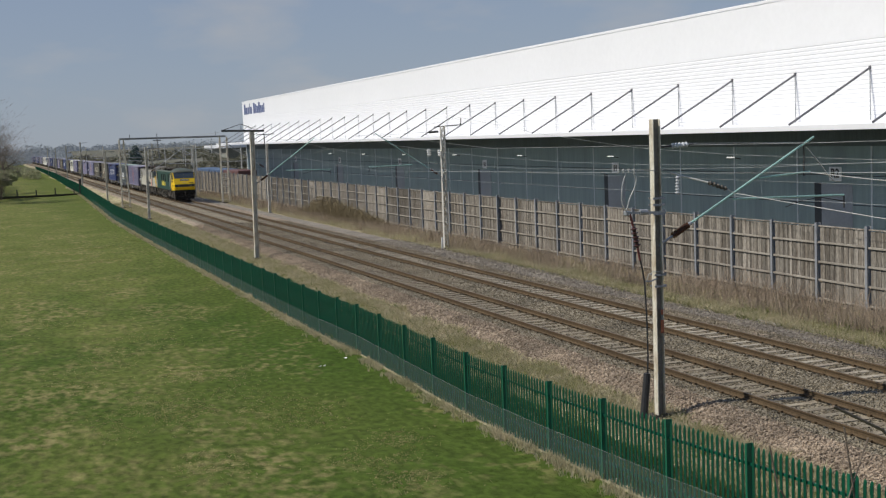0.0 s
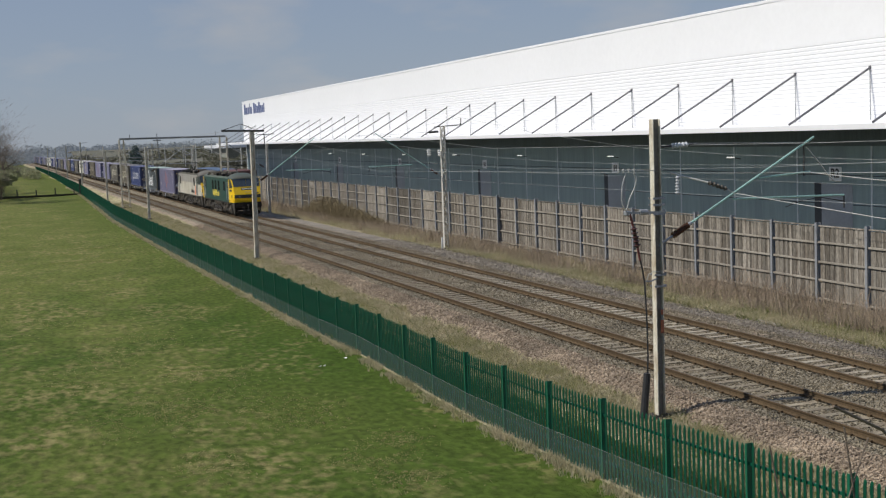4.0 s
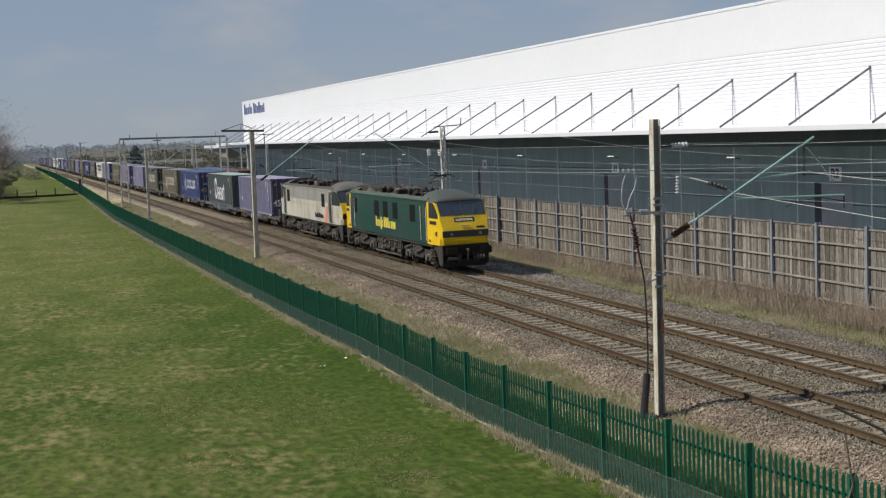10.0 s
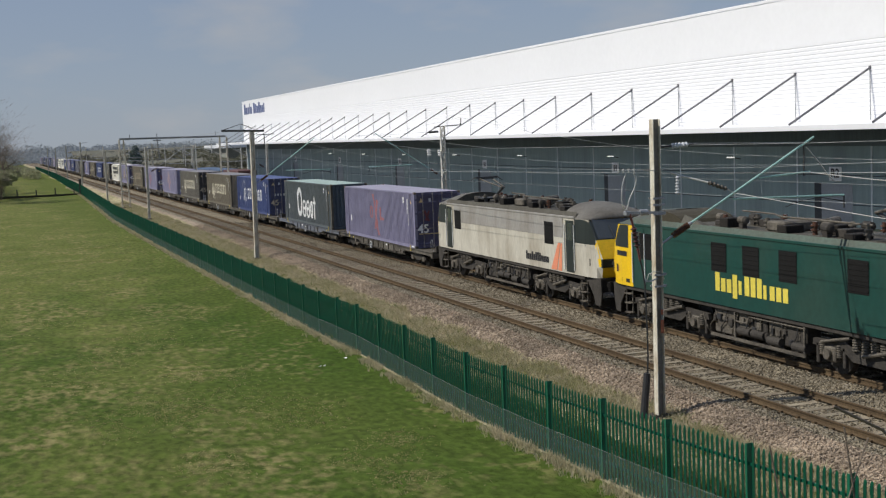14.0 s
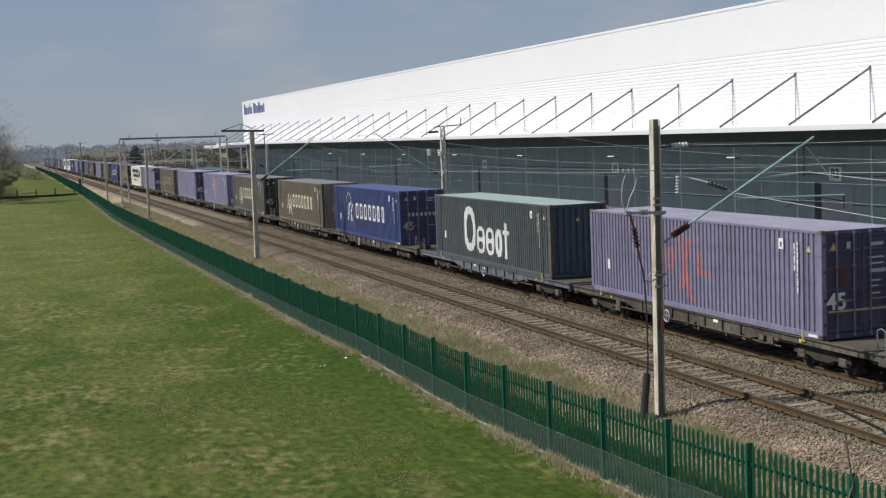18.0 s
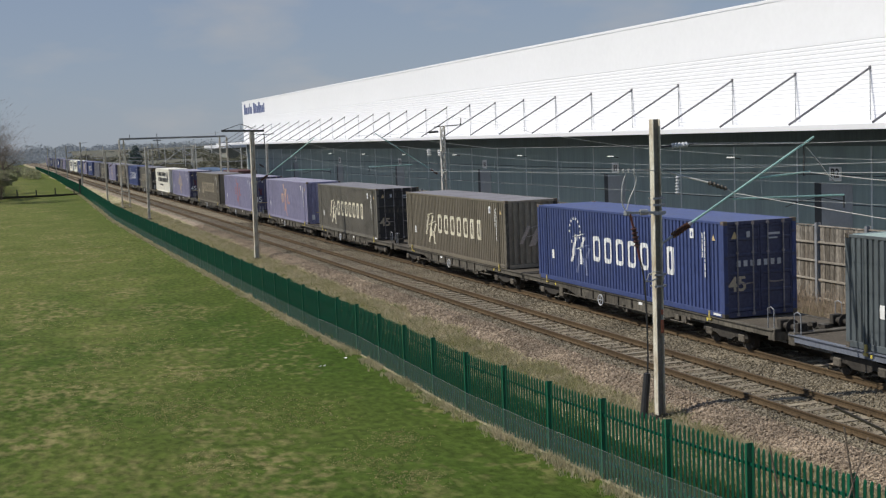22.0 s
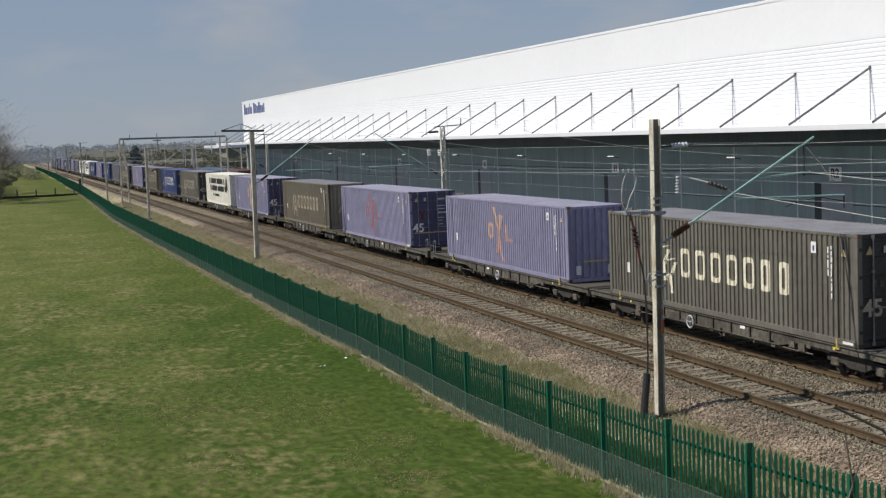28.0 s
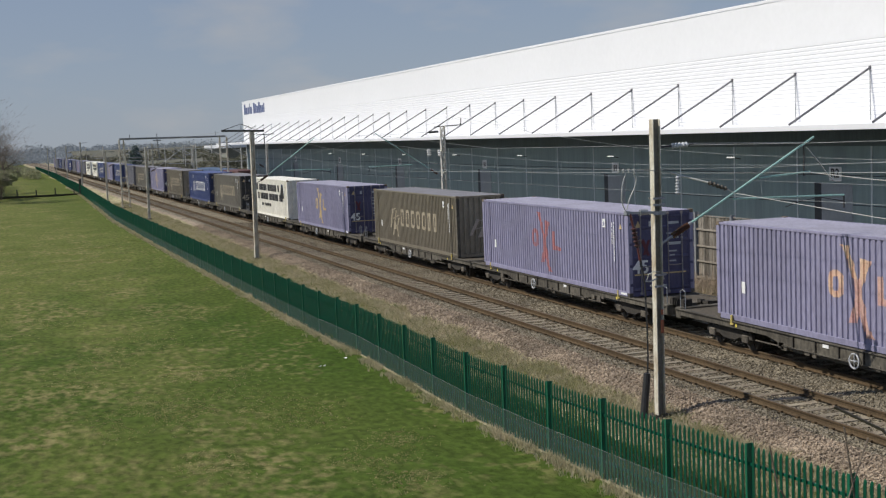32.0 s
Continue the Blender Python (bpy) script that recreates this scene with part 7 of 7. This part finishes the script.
    # roof equipment
    if green:
        m = M()
        for k in range(9):
            a0, a1 = math.pi * k / 9, math.pi * (k + 1) / 9
            m.add([(-.95, 15.3 - 1.45 * math.cos(a0), 3.56 + .34 * math.sin(a0)), (.95, 15.3 - 1.45 * math.cos(a0), 3.56 + .34 * math.sin(a0)), (.95, 15.3 - 1.45 * math.cos(a1), 3.56 + .34 * math.sin(a1)), (-.95, 15.3 - 1.45 * math.cos(a1), 3.56 + .34 * math.sin(a1))], [(0, 1, 2, 3)])
            for s in (-.95, .95):
                m.add([(s, 15.3, 3.56), (s, 15.3 - 1.45 * math.cos(a0), 3.56 + .34 * math.sin(a0)), (s, 15.3 - 1.45 * math.cos(a1), 3.56 + .34 * math.sin(a1))], [(0, 1, 2)])
        part("roof_hatch", m, mat("rusty_roof_hatch", (0.045, 0.038, 0.022), 0.85, var=.25), e, "domed rusty brown roof hatch", smooth=False)
    for k in range(10 if green else 14):
        y = (5.2 + .75 * k) if green else (4.0 + .78 * k)
        s = (-1, 1, .2)[k % 3]
        part("roof_insulator", M().tube((s * .55, y, 3.56), (s * .55, y, 3.92), .07, 8).tube((s * .55, y, 3.68), (s * .55, y, 3.72), .12, 10).tube((s * .55, y, 3.80), (s * .55, y, 3.84), .12, 10), PORCELAIN if k % 2 else GRIMELIGHT, e)
        part("roof_box", M().box(-.9 + .3 * (k % 4), -.3 + .3 * (k % 4), y + .1, y + .55, 3.56, 3.72 + .06 * (k % 3), .02), GRIME if k % 2 else GRIMEBLACK, e)
    for k, (x, y) in enumerate(((-.8, 6.4), (-.35, 7.0), (.35, 6.2), (-.7, 10.6), (.15, 11.3), (-.45, 12.2))):
        part("roof_cylinder", M().lathe((x, y, 3.80), (x + .12, y + .5, 3.80), [(0, .04), (.06, .12), (.45, .13), (.5, .09), (.9, .12), (1, .03)], 12), GRIMELIGHT if k % 2 else GRIME, e, "small roof resistor drum")
        part("drum_foot", M().box(x - .06, x + .1, y + .1, y + .2, 3.56, 3.72).box(x + .02, x + .18, y + .32, y + .42, 3.56, 3.72), GRIME, e)
    if green:
        part("well_ramp", M().add([(-1.19, 13.6, 3.56), (-1.19, 12.1, 3.56), (-1.0, 13.6, 3.86), (-.9, 13.5, 3.56), (-.9, 12.2, 3.56)], [(0, 1, 2), (2, 1, 4), (2, 4, 3), (0, 2, 3), (0, 3, 4, 1)]), LOCOROOF, e, "sloping cheek of the roof well")
    part("busbar", M().path([(-.55, 5.0, 3.95), (-.55, 9.0, 3.98), (.2, 10.5, 3.95), (.4, 12.5, 3.95)], .03, 6), GRIMELIGHT, e)
    part("transformer_cover", M().box(-.75, .75, 8.6, 9.5, 3.56, 3.86, .05).tube((-.2, 7.4, 3.86), (.5, 7.9, 3.86), .13, 10), GRIMELIGHT, e)
    py, knee, head = (4.35, 5.55, 3.85) if green else (13.55, 12.55, 14.6)
    pn = part("pantograph", M().box(-.75, .75, py - .45, py + .45, 3.70, 3.76).tube((-.6, py - .4, 3.56), (-.6, py - .4, 3.7), .06, 8).tube((.6, py - .4, 3.56), (.6, py - .4, 3.7), .06, 8), DARKSTEEL, e, "raised single-arm pantograph")
    part("lower_arm", M().tube((0, py, 3.78), (0, knee, 4.22), .06, 8), DARKSTEEL, pn)
    part("upper_arm", M().tube((-.06, knee, 4.22), (-.3, head, 4.56), .035, 6).tube((.06, knee, 4.22), (.3, head, 4.56), .035, 6), GRIMELIGHT, pn)
    part("pan_head", M().box(-.55, .55, head - .15, head - .09, 4.60, 4.66).box(-.55, .55, head + .09, head + .15, 4.60, 4.66).tube((-.55, head, 4.63), (-.8, head, 4.48), .02, 5).tube((.55, head, 4.63), (.8, head, 4.48), .02, 5).box(-.3, .3, head - .15, head + .15, 4.56, 4.60), DARKSTEEL, pn)
    # running gear
    for y in (4.35, LOCO_L - 4.35):
        bo = part("bogie", M().box(-.95, .95, y - .35, y + .35, .45, .95, .05), GRIME, e, "grimy two-axle motor bogie")
        for s in (-1, 1):
            x = s * 1.12
            part("bogie_frame", M().slab([(x - .06, y - 2.4, .72), (x - .06, y - 1.1, .72), (x - .06, y - .7, .48), (x - .06, y + .7, .48), (x - .06, y + 1.1, .72), (x - .06, y + 2.4, .72), (x - .06, y + 2.35, .90), (x - .06, y + 1.0, .95), (x - .06, y + .6, .78), (x - .06, y - .6, .78), (x - .06, y - 1.0, .95), (x - .06, y - 2.35, .90)], 0, .12), GRIME, bo)
            for dy in (-1.63, 1.63):
                part("axle_box", M().box(x - .10, x + .14, y + dy - .24, y + dy + .24, .36, .76, .04).tube((x + .14 * s, y + dy, .57), (x + .2 * s, y + dy, .57), .14, 12), GRIMELIGHT, bo)
                for q in (-.36, .36):
                    part("axle_spring", coil(x + .03 * s, y + dy + q, .50, .84, .09), GRIMELIGHT, bo)
                part("brake_rig", M().box(x - .06, x + .06, y + dy - .62, y + dy - .5, .25, .8, .02).box(x - .06, x + .06, y + dy + .5, y + dy + .62, .25, .8, .02), GRIME, bo)
            for q in (-.55, -.18, .18, .55):
                part("body_spring", coil(x + .02 * s, y + q, .78, 1.18, .14), GRIMELIGHT, bo)
            part("damper", M().tube((x + .14 * s, y - 1.0, .98), (x + .14 * s, y + .2, .70), .05, 8).tube((x + .14 * s, y + .7, 1.1), (x + .14 * s, y + 1.9, .86), .04, 8), GRIMELIGHT, bo)
            part("sand_pipe", M().path([(x + .06 * s, y - 2.1, .9), (x + .02 * s, y - 2.25, .5), (x - .2 * s, y - 2.3, .15)], .03, 6), GRIMELIGHT, bo)
            out = y - 2.6 if y < 9 else y + 2.6
            part("step_ladder", M().beam((s * 1.25, out - .22, .35), (s * 1.25, out - .22, 1.28), .04, .04).beam((s * 1.25, out + .22, .35), (s * 1.25, out + .22, 1.28), .04, .04).box(s * 1.25 - .1, s * 1.25 + .1, out - .22, out + .22, .35, .38).box(s * 1.25 - .1, s * 1.25 + .1, out - .22, out + .22, .68, .71).box(s * 1.25 - .1, s * 1.25 + .1, out - .22, out + .22, 1.0, 1.03), GRIMELIGHT, e, "cab step ladder")
        for dy in (-1.63, 1.63):
            wheelset(bo, y + dy, .57, .57, GRIME)
    for s in (-1, 1):
        for y0, y1, z0, mt in ((6.95, 8.0, .48, GRIME), (8.1, 8.75, .62, GRIMELIGHT), (8.85, 9.5, .55, GRIME), (9.6, 10.3, .68, GRIMELIGHT), (10.45, 11.6, .42, GRIMELIGHT if green else GRIME)):
            part("equipment_case", M().box(min(s * .75, s * 1.2), max(s * .75, s * 1.2), y0, y1, z0, 1.158, .03), mt, e)
        for y in (7.2, 8.4, 9.2, 9.9):
            part("air_tank", M().tube((s * 1.22, y - .3, .55 + .08 * (y > 9)), (s * 1.22, y + .32, .55 + .08 * (y > 9)), .12, 12), GRIME, e)
        part("frame_rail", M().beam((s * 1.28, 6.9, .36), (s * 1.28, 11.7, .36), .05, .09).beam((s * 1.28, 6.95, .36), (s * 1.28, 6.95, 1.2), .06, .06).beam((s * 1.28, 10.35, .36), (s * 1.28, 10.35, 1.2), .06, .06), GRIMELIGHT, e)
        part("pipe_run", M().path([(s * 1.29, 6.9, 1.1), (s * 1.29, 9.6, 1.1), (s * 1.29, 9.7, .9), (s * 1.29, 10.3, .9)], .022, 6), GRIMELIGHT, e)
        q = random.Random(3)
        for k in range(16):
            y, z0 = 6.95 + .30 * k, q.uniform(.42, .9)
            w, d = q.uniform(.10, .24), q.uniform(.02, .09)
            part("junction_box", M().box(min(s * 1.2, s * (1.2 + d)), max(s * 1.2, s * (1.2 + d)), y, y + w, z0, z0 + q.uniform(.1, .22), .01), (GRIME, GRIMELIGHT, BLACKPLASTIC)[k % 3], e)
            if k % 2:
                part("cable", M().path([(s * 1.24, y, 1.15), (s * 1.27, y + .1, .8), (s * 1.24, y + .35, .6), (s * 1.2, y + .4, .45)], .018, 5), BLACKPLASTIC if k % 4 == 1 else GRIMELIGHT, e)
    return e


# ---- the train ----
SLIDE = [-149.954, -139.702, -129.625, -119.701, -109.91, -100.239, -90.673, -81.204, -71.825, -62.532, -53.324, -44.2, -35.165, -26.22, -17.374, -8.631, 0.0, 8.51, 16.89, 25.13, 33.22, 41.151, 48.913, 56.496, 63.892, 71.094, 78.096, 84.892, 91.479, 97.855, 104.021, 109.98, 115.735]
SPEED = (8.57192, -0.96565, -0.38831, -0.10369, 0.11920)


def slide(t):
    """Metres that the train has run past its place at 16 s."""
    u = (t - 16) / 16
    return 16 * sum(c * u ** (k + 1) for k, c in enumerate(SPEED))


LOCO_Y, BASE = 4.55, 0.884
train = []
front_loco = loco("dark green electric locomotive with yellow cab ends", "green")
rear_loco = loco("grimy cream and grey electric locomotive with yellow nose", "cream")
train += [(front_loco, LOCO_Y, 0.0, 0), (rear_loco, LOCO_Y + LOCO_L + 0.02, 0.0, 0)]
# Olive raised above the side tone to stand for light on the end.
OLIVE_END = paint("dusty_olive_end_paint", (0.32, 0.278, 0.212), (0.19, 0.16, 0.115), 0.6)
# Door paints below the side tones carry the shade of the ends.
STYLES = {
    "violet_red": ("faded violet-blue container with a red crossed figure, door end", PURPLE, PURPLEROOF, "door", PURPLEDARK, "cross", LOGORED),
    "violet_orange": ("faded pale violet container with an orange crossed figure", PURPLELIGHT, PURPLEROOF, "folds", BLUEEND, "cross", LOGOORANGE),
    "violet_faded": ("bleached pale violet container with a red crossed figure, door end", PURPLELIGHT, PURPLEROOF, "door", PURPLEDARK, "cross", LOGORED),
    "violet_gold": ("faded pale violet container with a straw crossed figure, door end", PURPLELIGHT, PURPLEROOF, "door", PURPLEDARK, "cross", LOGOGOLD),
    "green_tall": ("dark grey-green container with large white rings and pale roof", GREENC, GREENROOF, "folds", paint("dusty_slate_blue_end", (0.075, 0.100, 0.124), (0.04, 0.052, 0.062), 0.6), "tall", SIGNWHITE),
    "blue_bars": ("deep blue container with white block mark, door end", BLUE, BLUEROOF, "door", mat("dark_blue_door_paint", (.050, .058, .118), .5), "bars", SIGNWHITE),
    "brown_bars": ("olive-brown container with cream block mark", BROWN, BROWNROOF, "folds", OLIVE_END, "bars", LOGOCREAM),
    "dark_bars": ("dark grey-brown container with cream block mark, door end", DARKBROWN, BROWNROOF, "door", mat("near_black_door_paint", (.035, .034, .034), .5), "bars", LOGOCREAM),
    "brown_dull": ("olive-brown container with block mark dimmed for haze", BROWN, BROWNROOF, "folds", OLIVE_END, "bars", LOGOTAN),
    "dark_dull": ("dark grey-brown container with block mark dimmed for haze, door end", DARKBROWN, BROWNROOF, "door", mat("near_black_door_paint", (.035, .034, .034), .5), "bars", LOGOTAN),
    "white_lines": ("off-white container with dark lines of writing", WHITEC, WHITEC, "folds", WHITEC, "lines", SIGNBLACK),
    "grey_plain": ("slate grey container, plain", GREYC, GREYC, "folds", GREYC, "none", SIGNBLACK),
    "blue_plain": ("deep blue container with a pale block mark", BLUE, BLUEROOF, "folds", BLUE, "bars", LOGOCREAM),
}
ORDER = ["violet_red", "green_tall", "blue_bars", "brown_bars", "dark_bars", "violet_orange", "violet_faded", "brown_dull", "violet_gold", "white_lines", "dark_dull", "blue_bars", "brown_dull", "violet_gold", "dark_dull", "grey_plain", "blue_plain", "violet_gold", "blue_plain", "white_lines", "white_lines", "grey_plain", "violet_orange", "grey_plain", "blue_plain", "violet_orange", "grey_plain", "blue_plain", "grey_plain", "violet_red"]
FRONTS = {0: 45.0, 1: 62.40, 2: 81.78, 3: 99.02, 4: 118.11, 5: 135.37, 6: 154.64, 7: 171.9, 8: 191.2, 9: 208.4}


def joined(e, label):
    """A far copy of a thing, with its parts joined by material."""
    ob = thing(e.name.split(".")[0], label, e["category"], None, e["group"])
    heaps = {}

    def gather(o, m):
        for c in o.children:
            k = m @ c.matrix_basis
            if c.type == "MESH":
                h = heaps.setdefault(c.data.materials[0].name, M())
                h.add([k @ v.co for v in c.data.vertices], [tuple(p.vertices) for p in c.data.polygons])
            gather(c, k)

    gather(e, Matrix())
    for n, h in heaps.items():
        part(PIECE.get(n, "fitting"), h, bpy.data.materials[n], ob)
    return ob


PIECE = {"rusty_wagon_sill": "side_sill", "rusty_wagon_deck": "deck", "brake_dust_grime": "running_gear", "pale_grimy_metal": "axle_boxes", "white_sign": "label_plates", "cream_logo": "brand_mark", "black_lettering": "writing_bars"}
for paintwork in (PURPLE, PURPLELIGHT, BLUE, GREENC, BROWN, DARKBROWN, WHITEC, GREYC):
    PIECE[paintwork.name] = "folded_body"
made, far_made = {}, {}
first_wagon = wagon()
far_wagon = None
blue_wagon = wagon(paint("faded_blue_sill", (0.15, 0.168, 0.21), (0.06, 0.055, 0.05), 0.9))
tagged(blue_wagon, "flat wagon with a faded pale blue sill", "wagon", "wagons of the train")
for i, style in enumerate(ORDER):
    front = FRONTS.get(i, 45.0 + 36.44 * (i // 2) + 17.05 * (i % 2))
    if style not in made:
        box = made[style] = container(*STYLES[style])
    elif i < 14:
        box = copy_thing(made[style], pose(0, 0, 0))
    elif style in far_made:
        box = copy_thing(far_made[style], pose(0, 0, 0))
    else:
        box = far_made[style] = joined(made[style], STYLES[style][0])
    if i < 14:
        wg = first_wagon if i == 0 else blue_wagon if i == 1 else copy_thing(first_wagon, pose(0, 0, 0))
    elif far_wagon is None:
        wg = far_wagon = joined(first_wagon, "low grimy container flat wagon far down the train")
    else:
        wg = copy_thing(far_wagon, pose(0, 0, 0))
    train.append((box, front, BASE, 0))
    train.append((wg, front if i % 2 == 0 else front + CL, 0.0, 0 if i % 2 == 0 else 180))


def motions():
    """The train runs towards the camera and slows; its wheels roll."""
    for ob, y, z, turn in train:
        walk(ob, [(float(t), pose(0, y - s, z, 0, 0, turn)) for t, s in enumerate(SLIDE)])
    times = [k / 30 for k in range(0, 510)] + [17 + k / 15 for k in range(0, 226)]
    for ob, y, z, turn in train[:2] + train[3:23:2]:
        r = 0.57 if ob in (front_loco, rear_loco) else WR
        step = 2 if r > 0.5 else 1
        way = -1 if turn else 1
        for w in [o for o in ob.children_recursive if o.name.startswith("wheelset")]:
            x, yy, zz = w.matrix_basis.translation
            walk(w, [(t, pose(x, yy, zz, way * math.degrees(slide(t) / r))) for t in times[::step] + ([] if times[::step][-1] == 32.0 else [32.0])])


motions()
